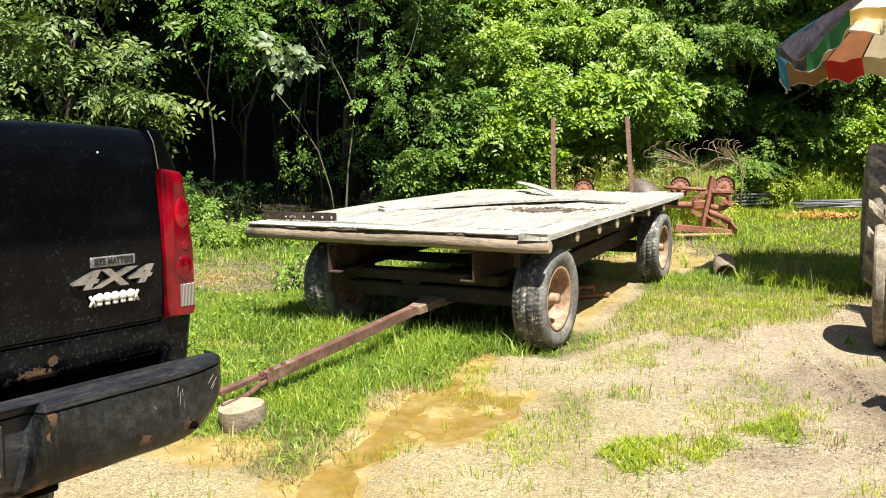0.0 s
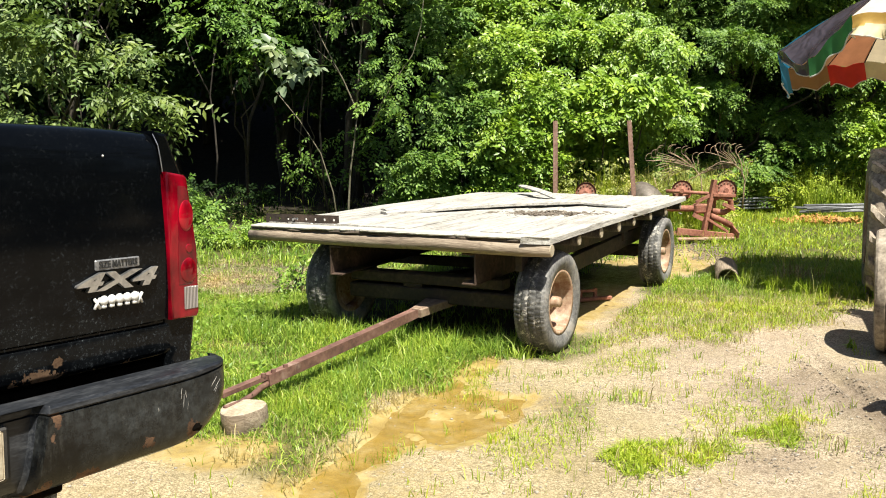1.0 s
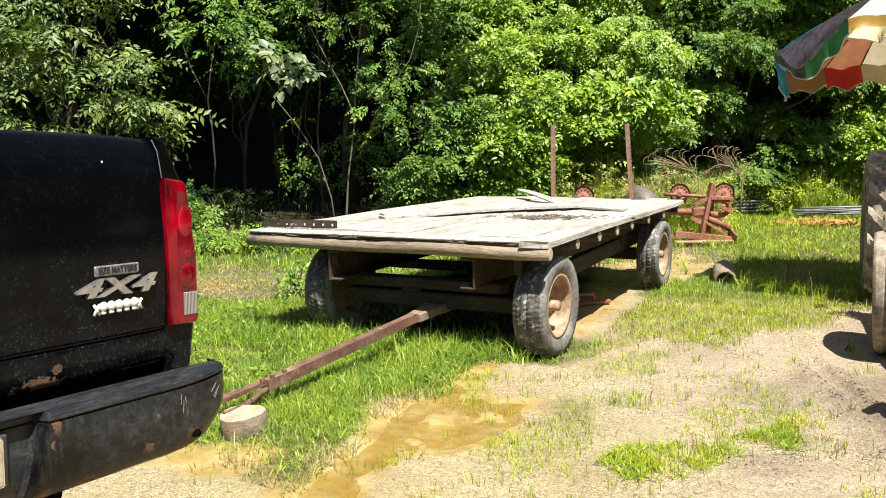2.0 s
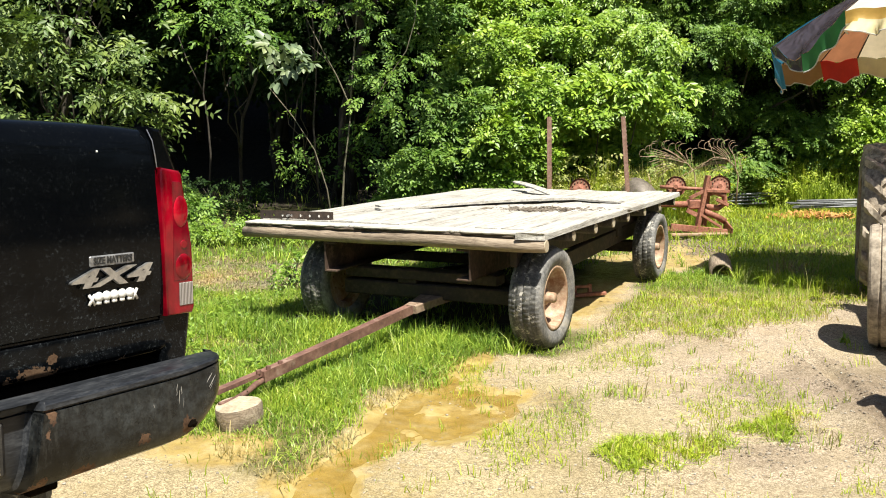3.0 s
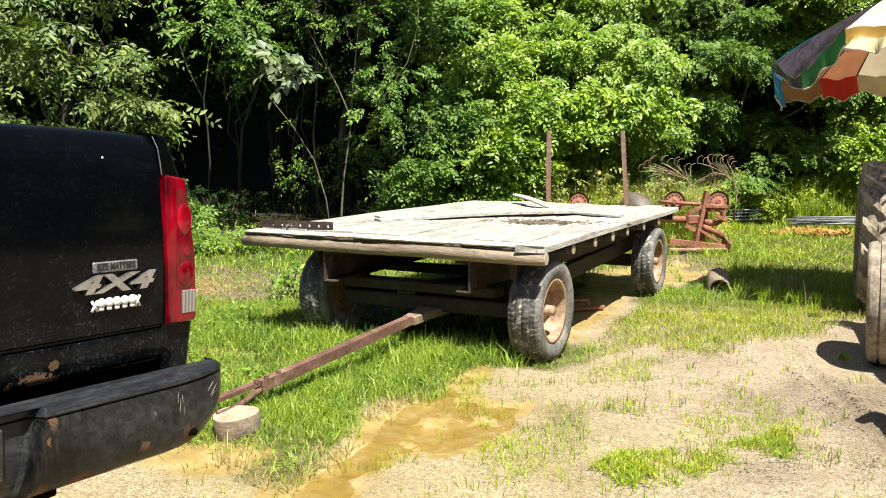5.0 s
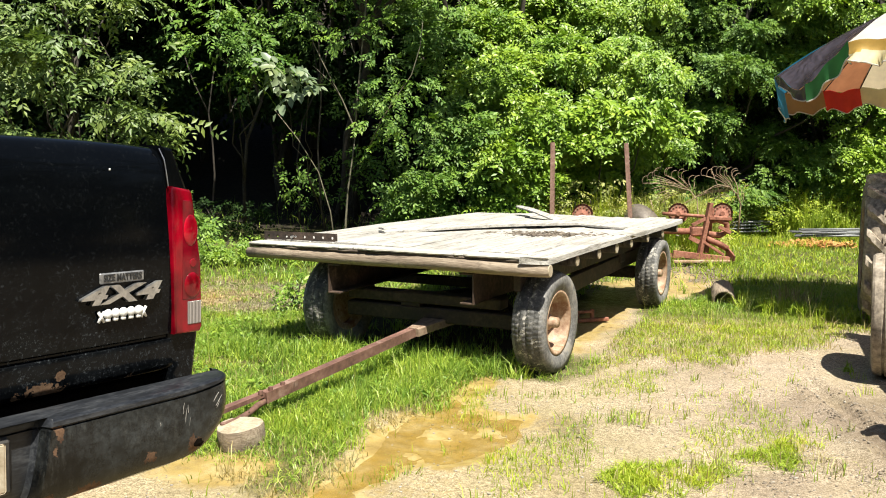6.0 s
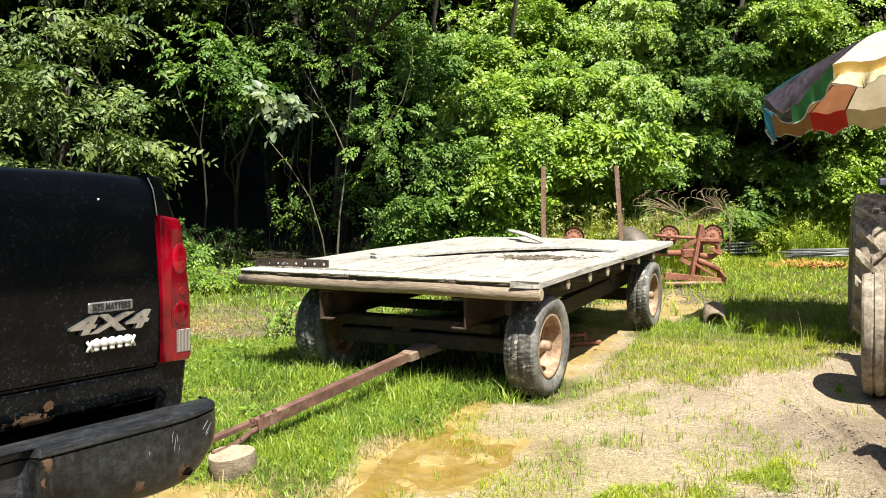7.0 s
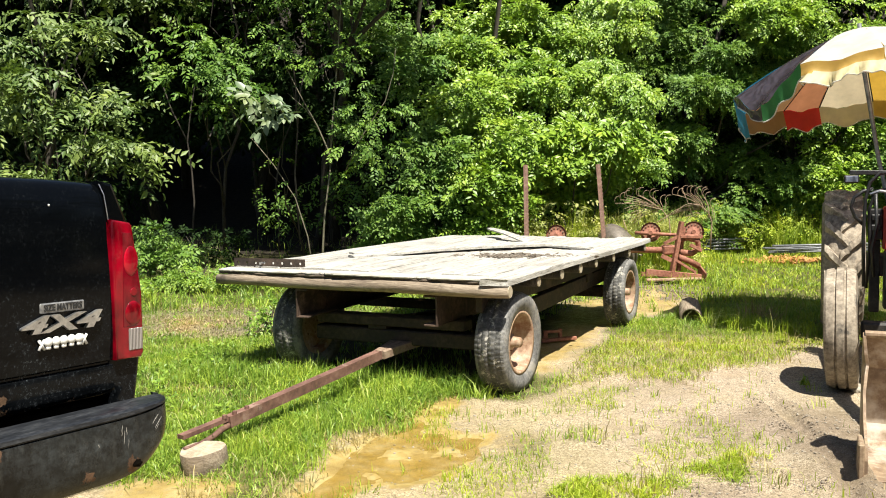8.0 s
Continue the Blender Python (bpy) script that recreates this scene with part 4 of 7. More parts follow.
def gate_face():
    """The tailgate's outer skin: crowned top edge, slight barrel, recess line above its lower band."""
    bm = bmesh.new()
    zs = [-0.322, -0.312, -0.306, -0.244, -0.238, -0.232, -0.227, -0.221, -0.214, -0.15, -0.05, 0.05, 0.15, 0.22, 0.262, 0.284, 0.296, 0.300]
    ys = [0.012, 0.005, 0.004, 0.004, 0.005, 0.013, 0.013, 0.001, 0.0, -0.004, -0.007, -0.007, -0.004, 0.002, 0.010, 0.024, 0.045, 0.075]
    n = 26
    grid = []
    for z, y in zip(zs, ys):
        row = []
        for k in range(n + 1):
            u = -1 + 2 * k / n
            half = GW + 0.010 - 0.034 * (z + 0.32) / 0.62
            row.append(bm.verts.new((CX + u * half, y + 0.006 * (abs(u) ** 8), z + (0.010 * (1 - abs(u) ** 6) - 0.002 if z > 0.24 else 0))))
        grid.append(row)
    for a, b in zip(grid, grid[1:]):
        for k in range(n):
            bm.faces.new((a[k], a[k + 1], b[k + 1], b[k]))
    back = [bm.verts.new((v.co.x, 0.075, v.co.z)) for v in grid[0]]
    for k in range(n):
        bm.faces.new((grid[0][k], back[k], back[k + 1], grid[0][k + 1]))
        bm.faces.new((back[k], grid[-1][k], grid[-1][k + 1], back[k + 1]))
    for k in (0, n):
        bm.faces.new([r[k] for r in grid] + [back[k]])
    bmesh.ops.recalc_face_normals(bm, faces=bm.faces)
    return bm


gate = part("tailgate", gate_face(), M_paint, truck, "dusty black painted tailgate")
gate.data.shade_smooth()
gate.data.set_sharp_from_angle(angle=radians(38))
# bed sides with the slanting rear corner
for sgn in (1, -1):
    def sx(v):
        return v if sgn > 0 else 2 * CX - v
    pts = [(sx(0.156), -0.385), (sx(0.240), -0.382), (sx(0.247), -0.335), (sx(0.262), -0.23), (sx(0.256), -0.02), (sx(0.228), 0.175), (sx(0.205), 0.225), (sx(0.172), 0.296), (sx(0.136), 0.302), (sx(0.140), 0.18)]
    if sgn < 0:
        pts = pts[::-1]
    bed_side = part("bed_side", outline_solid(pts, 0.012, 2.0, 0.010), M_paint, truck, "black bed side")
    # tail lamp set into the corner
    lamp_pts = [(sx(0.160), -0.224), (sx(0.250), -0.226), (sx(0.258), -0.21), (sx(0.254), -0.03), (sx(0.222), 0.172), (sx(0.214), 0.181), (sx(0.155), 0.190), (sx(0.150), 0.182)]
    if sgn < 0:
        lamp_pts = lamp_pts[::-1]
    lamp = smooth(part("tail_lamp", outline_solid(lamp_pts, -0.012, 0.05, 0.007, 3), M_lens_red, truck, "red tail lamp lens"))
    lamp.data.set_sharp_from_angle(angle=radians(40))
    well = [(sx(0.184), -0.128), (sx(0.250), -0.128), (sx(0.246), -0.03), (sx(0.220), 0.140), (sx(0.212), 0.150), (sx(0.186), 0.152)]
    part("lens", outline_solid(well if sgn > 0 else well[::-1], -0.0132, 0.0, 0.0011, 1), M_lens_deep, lamp, "darker red inner lens")
    for (xa, za, xb, zb), mat_l, lab in (((0.188, 0.022, 0.240, 0.112), M_lens_bright, "bright red reflector"), ((0.190, -0.126, 0.250, -0.052), M_lens_bright, "bright red reflector"), ((0.203, -0.200, 0.252, -0.135), M_lens_clear, "clear reversing lens")):
        lo, hi = sorted((sx(xa), sx(xb)))
        if lab == "clear reversing lens":
            bm = bmesh.new()
            tube(bm, [(sx(0.222), -0.0135, -0.026), (sx(0.222), -0.0155, -0.026)], [0.013, 0.011], 14)
            part("bulb", bm, M_lens_red, lamp)
        if mat_l is M_lens_bright:     # domed, with a bright boss in its middle
            bm = bmesh.new()
            bmesh.ops.create_icosphere(bm, subdivisions=3, radius=1.0, matrix=Matrix.Translation(((lo + hi) / 2, -0.0125, (za + zb) / 2)) @ Matrix.Diagonal(((hi - lo) / 2, 0.006, (zb - za) / 2, 1)))
            smooth(part("lens", bm, mat_l, lamp, lab))
        else:
            part("lens", boxes(((lo, -0.0142, za), (hi, 0.0, zb)), bevel=0.0013), mat_l, lamp, lab)
# backing added to fill the gap under the gate with painted dark
part("gap_backing", boxes(((2 * CX - 0.15, 0.05, -0.55), (0.238, 0.12, -0.342)), bevel=0.004), M_unlit, truck)
part("bed_floor", boxes(((2 * CX - 0.14, 0.08, -0.24), (0.14, 2.0, -0.22))), M_paint, truck)
part("bed_front", boxes(((2 * CX - 0.14, 1.95, -0.22), (0.14, 2.0, 0.29)), bevel=0.004), M_paint, truck)
# rails take the near-black too, for the shade under the bed
part("frame_rail", boxes(((CX - 0.45, 0.02, -0.62), (CX - 0.37, 2.0, -0.45)), ((CX + 0.37, 0.02, -0.62), (CX + 0.45, 2.0, -0.45)), ((CX - 0.45, 0.03, -0.5), (CX + 0.45, 0.1, -0.34)), bevel=0.005), M_unlit, truck)
cab = outline_solid([(2.02, -0.55), (3.9, -0.55), (5.0, -0.5), (5.1, 0.02), (3.95, 0.14), (3.25, 0.62), (2.25, 0.64), (2.05, 0.2)], CX - 0.85, CX + 0.85, 0.03)
for v in cab.verts:
    v.co = Vector((v.co.y, v.co.x, v.co.z))
bmesh.ops.recalc_face_normals(cab, faces=cab.faces)
part("cab", cab, M_paint, truck, "black cab")
for wx_, wy_ in ((0.13, 1.1), (2 * CX - 0.13, 1.1), (0.13, 4.6), (2 * CX - 0.13, 4.6)):
    road_wheel(truck, (wx_, wy_, -0.855), 1 if wx_ > CX else -1, 0.41, 0.28, 0.22, M_grey, M_tyre)


BHALF = 0.246 - CX


def bumper_bend(x, y, z):
    """Where a point of the bumper's section lies, at x across the truck."""
    e = max(0.0, (abs(x - CX) - (BHALF - 0.22)) / 0.22)         # 0 to 1 towards either end
    q = min(1.0, max(0.0, (abs(x - CX) - (BHALF - 0.055)) / 0.055))
    yy = y + (0.022 * e * e + 0.040 * (1 - math.sqrt(1 - q * q))) * (1 if y < -0.1 else 0.0)
    f = (z + 0.322) / -0.248
    zz = z + 0.115 * f * e ** 2.8 - 0.012 * e ** 3 * (1 - f)
    mid = min(1.0, max(0.0, (0.312 - abs(x - CX)) / 0.018))
    zz += 0.018
    if z < -0.35:
        yy += 0.042 * mid * mid * (3 - 2 * mid)
    return yy, zz


def bumper_mesh():
    """The stamped rear bumper: sloping step on top, flat face, rounded lower edge and upswept ends, a recess for the plate in the middle."""
    bm = bmesh.new()
    sect = [(-0.075, -0.42), (-0.080, -0.346), (-0.088, -0.343), (-0.112, -0.3445), (-0.150, -0.348), (-0.160, -0.351), (-0.166, -0.358), (-0.167, -0.3685), (-0.158, -0.3705), (-0.158, -0.3745), (-0.1645, -0.377), (-0.1655, -0.39), (-0.166, -0.40), (-0.1665, -0.412), (-0.167, -0.424), (-0.1675, -0.436), (-0.168, -0.448), (-0.168, -0.46), (-0.1675, -0.472), (-0.167, -0.484), (-0.166, -0.497), (-0.164, -0.51), (-0.160, -0.522), (-0.155, -0.534), (-0.148, -0.545), (-0.112, -0.563), (-0.06, -0.57), (0.0, -0.56)]
    half = BHALF
    n = 460
    rows2 = []
    for k in range(n + 1):
        u = -1 + 2 * k / n
        x = CX + half * u
        row = []
        for y, z in sect:
            yy, zz = bumper_bend(x, y, z)
            f = (z + 0.322) / -0.248
            near = max(0.0, 1 - abs(abs(x - CX) - 0.30) / 0.25)
            row.append(bm.verts.new((x - math.copysign(0.05 * f * near, x - CX), yy, zz)))
        rows2.append(row)
    for a, b in zip(rows2, rows2[1:]):
        for k in range(len(sect) - 1):
            bm.faces.new((a[k], b[k], b[k + 1], a[k + 1]))
    for r in (rows2[0], rows2[-1]):
        bm.faces.new(r)
    bmesh.ops.recalc_face_normals(bm, faces=bm.faces)
    return bm


bump_ob = smooth(part("bumper", bumper_mesh(), M_bumper, truck, "chalky black steel bumper with rust holes"))
bump_ob.data.set_sharp_from_angle(angle=radians(28))
bump_ob.data.materials.append(M_cap)
for poly in bump_ob.data.polygons:
    col, row = divmod(poly.index, 27)
    if row < 8 or abs(-1 + (2 * col + 1) / 460) * BHALF < 0.303:
        poly.material_index = 1


def ragged_disc(r, seed, depth, n=14):
    rg = random.Random(seed)
    bm = bmesh.new()
    rim_v = [bm.verts.new((r * rg.uniform(0.7, 1.15) * math.cos(2 * math.pi * k / n), 0, 0.8 * r * rg.uniform(0.7, 1.15) * math.sin(2 * math.pi * k / n))) for k in range(n)]
    c = bm.verts.new((0, depth, 0))
    for k in range(n):
        bm.faces.new((rim_v[k], rim_v[(k + 1) % n], c))
    return bm


def scab(at, r, seed, mat_s, label, parent, tilt=0.0, stretch=1.0):
    ob = part("rust_scab", ragged_disc(r, seed, -0.004), mat_s, parent, label)
    ob.matrix_local = Matrix.Translation(at) @ pose(0, 0, 0, tilt, 0, 0) @ Matrix.Diagonal((stretch, 1, 1, 1))
    return ob


def on_bumper(x, z, r, seed, mat_s, label, proud=0.0015, stretch=1.0):
    f = (z + 0.322) / -0.248
    y, zz = bumper_bend(x, -0.1655, z)
    return scab((x, y - proud, zz), r, seed, mat_s, label, bump_ob, 0, stretch)


# black disc in place of an opening: its colour is the hole's shade
on_bumper(0.100, -0.510, 0.0165, 2, M_unlit, "near-black disc for the shade inside a rust hole", 0.009)
srng = random.Random(40)
for sx0, sz0, ln_, lean_ in ((0.055, -0.405, 0.030, 0.1), (0.062, -0.43, 0.045, 0.05), (0.070, -0.41, 0.022, -0.1), (0.075, -0.45, 0.035, 0.15), (0.175, -0.41, 0.022, 1.0), (0.185, -0.43, 0.026, 1.2), (0.180, -0.445, 0.020, 0.9), (-0.02, -0.43, 0.010, 0.0)):
    bm = bmesh.new()
    pts = []
    for q in range(5):
        f = q / 4 - 0.5
        bx_, bz_ = sx0 + lean_ * ln_ * f + srng.uniform(-0.001, 0.001), sz0 + ln_ * f
        by_, bzz_ = bumper_bend(bx_, -0.1672, bz_)
        pts.append((bx_, by_, bzz_))
    tube(bm, pts, [0.0004, 0.0009, 0.0011, 0.0009, 0.0004], 5)
    part("scratch", bm, M_scuff, bump_ob, "pale scratch through the paint")
plate_frame = part("plate_recess", boxes(((CX - 0.225, -0.142, -0.487), (CX + 0.225, -0.110, -0.357)), bevel=0.01), M_dark, bump_ob)
part("number_plate", boxes(((CX - 0.205, -0.147, -0.477), (CX + 0.205, -0.1425, -0.367)), bevel=0.004), M_end, plate_frame, "cream number plate")


def lettering(text, size, depth, shear=0.0, squash=1.0, bold=0.0):
    """Raised letters in the built-in font as a mesh, upright in x-z, facing -y."""
    c = bpy.data.curves.new("letters", "FONT")
    c.body, c.size, c.extrude, c.shear, c.offset = text, size, depth, shear, bold
    c.align_x, c.align_y = "CENTER", "CENTER"
    tmp = bpy.data.objects.new("letters", c)
    me = bpy.data.meshes.new_from_object(tmp)
    bpy.data.objects.remove(tmp)
    me.transform(Matrix.Diagonal((squash, 1, 1, 1)))
    me.transform(pose(0, 0, 0, 90, 0, 0))
    return me


def letters_on(name, text, at, size, depth, material, parent, label, **kw):
    me = lettering(text, size, depth, **kw)
    me.materials.append(material)
    ob = new(name, me)
    ob.parent = parent
    ob.matrix_local = Matrix.Translation(at)
    return tagged(ob, label)


sign_plate = part("name_badge", boxes(((-0.079, -0.0115, -0.0615), (0.057, -0.004, -0.034)), bevel=0.003), M_badge, gate, "small silver badge reading SIZE MATTERS")
letters_on("badge_text", "SIZE MATTERS", (-0.011, -0.0125, -0.0478), 0.0255, 0.0012, M_letter, sign_plate, "dark letters", squash=0.72, bold=0.0006)
letters_on("drive_badge", "4X4", (-0.027, -0.0125, -0.0925), 0.062, 0.006, M_chrome, gate, "chrome 4X4 badge", shear=0.30, squash=2.2, bold=0.0022)
bm = bmesh.new()
for k in range(5):
    bmesh.ops.create_icosphere(bm, subdivisions=2, radius=0.0135, matrix=Matrix.Translation((-0.058 + 0.0235 * k, -0.012, -0.140)) @ Matrix.Diagonal((1, 0.6, 1, 1)))
    box(bm, (-0.065 + 0.0235 * k, -0.016, -0.160), (-0.051 + 0.0235 * k, -0.006, -0.150), 0.002)
for xa, xb in ((-0.085, -0.068), (0.046, 0.062)):
    tube(bm, [(xa, -0.010, -0.160), (xb, -0.010, -0.132)], 0.004, 6)
    tube(bm, [(xa, -0.010, -0.132), (xb, -0.010, -0.160)], 0.004, 6)
smooth(part("ornament_badge", bm, M_white, gate, "white moulded row of small knobs"))
scab((-0.045, -0.0075, 0.232), 0.004, 8, M_white, "chip in the paint", gate)


# highlight on the gate's corner, modelled as a thin chrome tube
bm = bmesh.new()
tube(bm, [(0.134, 0.022, 0.293), (0.1385, 0.006, 0.262), (0.142, 0.001, 0.225), (0.146, -0.001, 0.19)], 0.0016, 6)
part("edge_highlight", bm, M_chrome, gate, "thin bright tube standing for the highlight on the gate's corner")


# ---------- the tractor ----------
TRACTOR = pose(3.23, 5.33, 0, 0, 0, -23.6)      # local x to its far side, y to its rear; origin under a front wheel
tractor = thing("loader_tractor", TRACTOR, "muddy red farm tractor with front loader bucket", "tractor")


def ribbed_front(r, w):
    h = w / 2
    return [(0.21, -h * 0.6), (0.25, -h * 0.9), (r * 0.82, -h), (r * 0.95, -h * 0.93), (r - 0.010, -h * 0.80), (r - 0.003, -h * 0.40), (r - 0.015, -h * 0.35), (r - 0.015, -h * 0.25), (r, -h * 0.20), (r, h * 0.20), (r - 0.015, h * 0.25), (r - 0.015, h * 0.35), (r - 0.003, h * 0.40), (r - 0.010, h * 0.80), (r * 0.95, h * 0.93), (r * 0.82, h), (0.25, h * 0.9), (0.21, h * 0.6)]


def front_wheel(x, turn):
    w0 = new("front_wheel")
    w0.parent = tractor
    w0.matrix_local = pose(x, 0, 0.425, 0, -2, turn)
    front_tyre = smooth(part("tyre", lathe(ribbed_front(0.425, 0.212), 64, ripple=lambda i, j: 1 + 0.003 * math.sin(1.7 * j + i) + 0.003 * math.sin(0.61 * j + 2.3 * i)), M_tractyre, w0, "mud-caked ribbed tyre"))
    front_tyre.data.set_sharp_from_angle(angle=radians(24))
    smooth(part("rim", lathe([(0.22, -0.08), (0.20, -0.02), (0.12, -0.03), (0.0, -0.03)], 32), M_dark, w0))
    smooth(part("rim", lathe([(0.22, 0.08), (0.20, 0.02), (0.12, 0.03), (0.0, 0.03)], 32), M_dark, w0))


front_wheel(0.0, -3)
front_wheel(1.40, -3)


def lug_mesh(r, w, side, seed):
    """One curved bar of the tread, caked with mud, from the middle to the shoulder."""
    lump = random.Random(seed)
    bm = bmesh.new()
    rings = []
    for k in range(9):
        s = k / 8
        xx = side * (-0.03 + (w / 2 + 0.012) * s)
        a = -0.30 * s
        drop = 0.05 * max(0, s - 0.55) ** 1.5
        for_ = []
        for da, rr in ((-0.088, r - 0.03), (-0.058, r + 0.022 - drop), (-0.044, r + 0.038 - drop), (0.044, r + 0.038 - drop), (0.058, r + 0.022 - drop), (0.088, r - 0.03)):
            rr, da = rr + lump.uniform(-0.010, 0.010) * (rr > r), da * lump.uniform(0.82, 1.22)
            for_.append(bm.verts.new((xx, rr * math.cos(a + da), rr * math.sin(a + da))))
        rings.append(for_)
    for p0, p1 in zip(rings, rings[1:]):
        for k in range(6):
            bm.faces.new((p0[k], p0[(k + 1) % 6], p1[(k + 1) % 6], p1[k]))
    bm.faces.new(rings[0][::-1])
    bm.faces.new(rings[-1])
    bmesh.ops.recalc_face_normals(bm, faces=bm.faces)
    return bm


def rear_wheel(x):
    r, w = 0.635, 0.345
    w0 = new("rear_wheel")
    w0.parent = tractor
    w0.matrix_local = pose(x, 2.12, 0.66)
    h = w / 2
    tyre = smooth(part("tyre", lathe([(0.36, -h * 0.7), (0.40, -h * 0.95), (0.55, -h), (r - 0.04, -h * 0.82), (r - 0.005, -h * 0.4), (r, 0), (r - 0.005, h * 0.4), (r - 0.04, h * 0.82), (0.55, h), (0.40, h * 0.95), (0.36, h * 0.7)], 56), M_tractyre, w0, "muddy barred tyre"))
    first = {}
    for k in range(17):
        for side in (1, -1):
            a = 2 * math.pi * (k + (0.5 if side < 0 else 0)) / 17
            kind_ = (side, k % 4)
            if kind_ not in first:
                ob = first[kind_] = part("lug", lug_mesh(r, w, side, 5 * k + side), M_tractyre, tyre)
            else:
                ob = new("lug", first[kind_].data)
                ob.parent = tyre
            ob.matrix_local = Matrix.Rotation(a, 4, "X")
    smooth(part("rim", lathe([(0.37, -0.17), (0.34, -0.15), (0.33, 0.02), (0.18, 0.05), (0.0, 0.05)], 40), M_rim, w0, "rusty cream rim"))
    smooth(part("rim", lathe([(0.37, 0.17), (0.34, 0.15), (0.33, 0.03)], 40), M_rim, w0))


rear_wheel(0.05)
rear_wheel(1.38)
hood = outline_solid([(0.50, 0.72), (0.90, 0.72), (0.92, 1.05), (0.86, 1.18), (0.54, 1.18), (0.48, 1.05)], -0.25, 1.05, 0.03)
part("hood", hood, M_red, tractor, "worn red hood")
part("grille", boxes(((0.53, -0.275, 0.74), (0.87, -0.252, 1.12)), bevel=0.01), M_dark, tractor)
part("chassis", boxes(((0.52, -0.2, 0.42), (0.88, 2.0, 0.715)), bevel=0.02), M_dark, tractor)
part("front_axle", boxes(((0.12, -0.06, 0.36), (1.28, 0.06, 0.48)), bevel=0.015), M_dark, tractor)
part("rear_axle", boxes(((0.2, 2.02, 0.56), (1.2, 2.22, 0.76)), bevel=0.02), M_dark, tractor)
part("dash", boxes(((0.52, 1.06, 0.75), (0.88, 1.22, 1.30)), bevel=0.03), M_dark, tractor)
bm = bmesh.new()
tube(bm, [(0.70, 1.20, 1.25), (0.70, 1.34, 1.40)], 0.018, 8)
part("steering_column", bm, M_dark, tractor)
bm = bmesh.new()
tube(bm, [(0.52 + 0.18 - 0.19 * math.cos(a), 1.34 + 0.09 * math.sin(a), 1.41 + 0.165 * math.sin(a)) for a in (2 * math.pi * k / 24 for k in range(25))], 0.014, 8)
smooth(part("steering_wheel", bm, M_dark, tractor))
part("seat", boxes(((0.48, 1.62, 0.98), (0.92, 2.02, 1.06)), ((0.48, 1.98, 1.06), (0.92, 2.06, 1.38)), bevel=0.03), M_dark, tractor)
# loader: side posts, lift arms, rams and hoses
for ax in (0.36, 1.04):
    part("loader_post", boxes(((ax - 0.05, 0.78, 0.45), (ax + 0.05, 0.92, 0.90)), bevel=0.01), M_dark, tractor)
    part("loader_tower", boxes(((ax - 0.06, 0.80, 0.90), (ax + 0.06, 0.95, 1.24)), bevel=0.015), M_red, tractor, "worn red loader tower")
    arm = bmesh.new()
    for p0, p1 in (((ax, 0.85, 1.27), (ax, -0.65, 0.98)), ((ax, -0.65, 0.98), (ax, -1.40, 0.32))):
        d = Vector(p1) - Vector(p0)
        box(arm, (-0.035, -0.03, -0.06), (0.035, d.length + 0.03, 0.06), 0.008, Matrix.Translation(p0) @ d.to_track_quat("Y", "Z").to_matrix().to_4x4())
    part("lift_arm", arm, M_dark, tractor)
    bm = bmesh.new()
    tube(bm, [(ax, 0.80, 0.62), (ax, -0.1, 0.86)], 0.035, 10)
    tube(bm, [(ax, -0.1, 0.86), (ax, -0.62, 0.98)], 0.020, 10)
    part("lift_ram", bm, M_dark, tractor)
M_rubber = surface("black_hose_rubber", (0.006, 0.006, 0.006), (0.014, 0.014, 0.015), (0.03, 0.03, 0.03), 12, rough=(0.35, 0.6))
for pts in ([(0.17, 0.80, 0.62), (0.16, 0.80, 1.00), (0.17, 0.80, 1.30), (0.20, 0.80, 1.43), (0.27, 0.80, 1.50), (0.36, 0.80, 1.50), (0.44, 0.82, 1.42)],
            [(0.16, 0.82, 1.10), (0.10, 0.80, 1.16), (0.07, 0.79, 1.24), (0.09, 0.79, 1.31), (0.15, 0.80, 1.36), (0.22, 0.82, 1.38)],
            [(0.19, 0.86, 0.60), (0.21, 0.84, 0.95), (0.20, 0.84, 1.22), (0.24, 0.84, 1.36), (0.34, 0.86, 1.38)],
            [(0.24, 0.78, 1.34), (0.25, 0.76, 1.10), (0.22, 0.76, 0.92), (0.24, 0.78, 0.70)]):
    bm = bmesh.new()
    tube(bm, pts, 0.013, 8)
    smooth(part("hose", bm, M_rubber, tractor, "black hydraulic hose"))
bm = bmesh.new()
tube(bm, [(0.20, 0.83, 1.335), (0.27, 0.83, 1.36), (0.34, 0.83, 1.35)], 0.012, 8)
part("control_lever", bm, M_chrome, tractor, "bright steel lever")
part("valve_block", boxes(((0.20, 0.86, 0.98), (0.30, 0.98, 1.22)), ((0.215, 0.83, 1.05), (0.285, 0.865, 1.10)), ((0.215, 0.83, 1.13), (0.285, 0.865, 1.18)), bevel=0.008), M_rubber, tractor)
part("side_frame", boxes(((0.215, 0.94, 0.40), (0.29, 1.02, 0.975)), bevel=0.008), M_dark, tractor)
bucket = new("bucket")
bucket.parent = tractor
bucket.matrix_local = pose(-0.05, 0.15, 0)
side_pts = [(-2.06, 0.0), (-1.62, 0.02), (-1.52, 0.14), (-1.54, 0.46), (-1.64, 0.65), (-1.68, 0.672), (-1.71, 0.655), (-1.725, 0.56), (-1.715, 0.50), (-1.745, 0.45), (-1.79, 0.37), (-1.88, 0.25), (-1.99, 0.19), (-2.07, 0.18), (-2.10, 0.10), (-2.10, 0.02)]
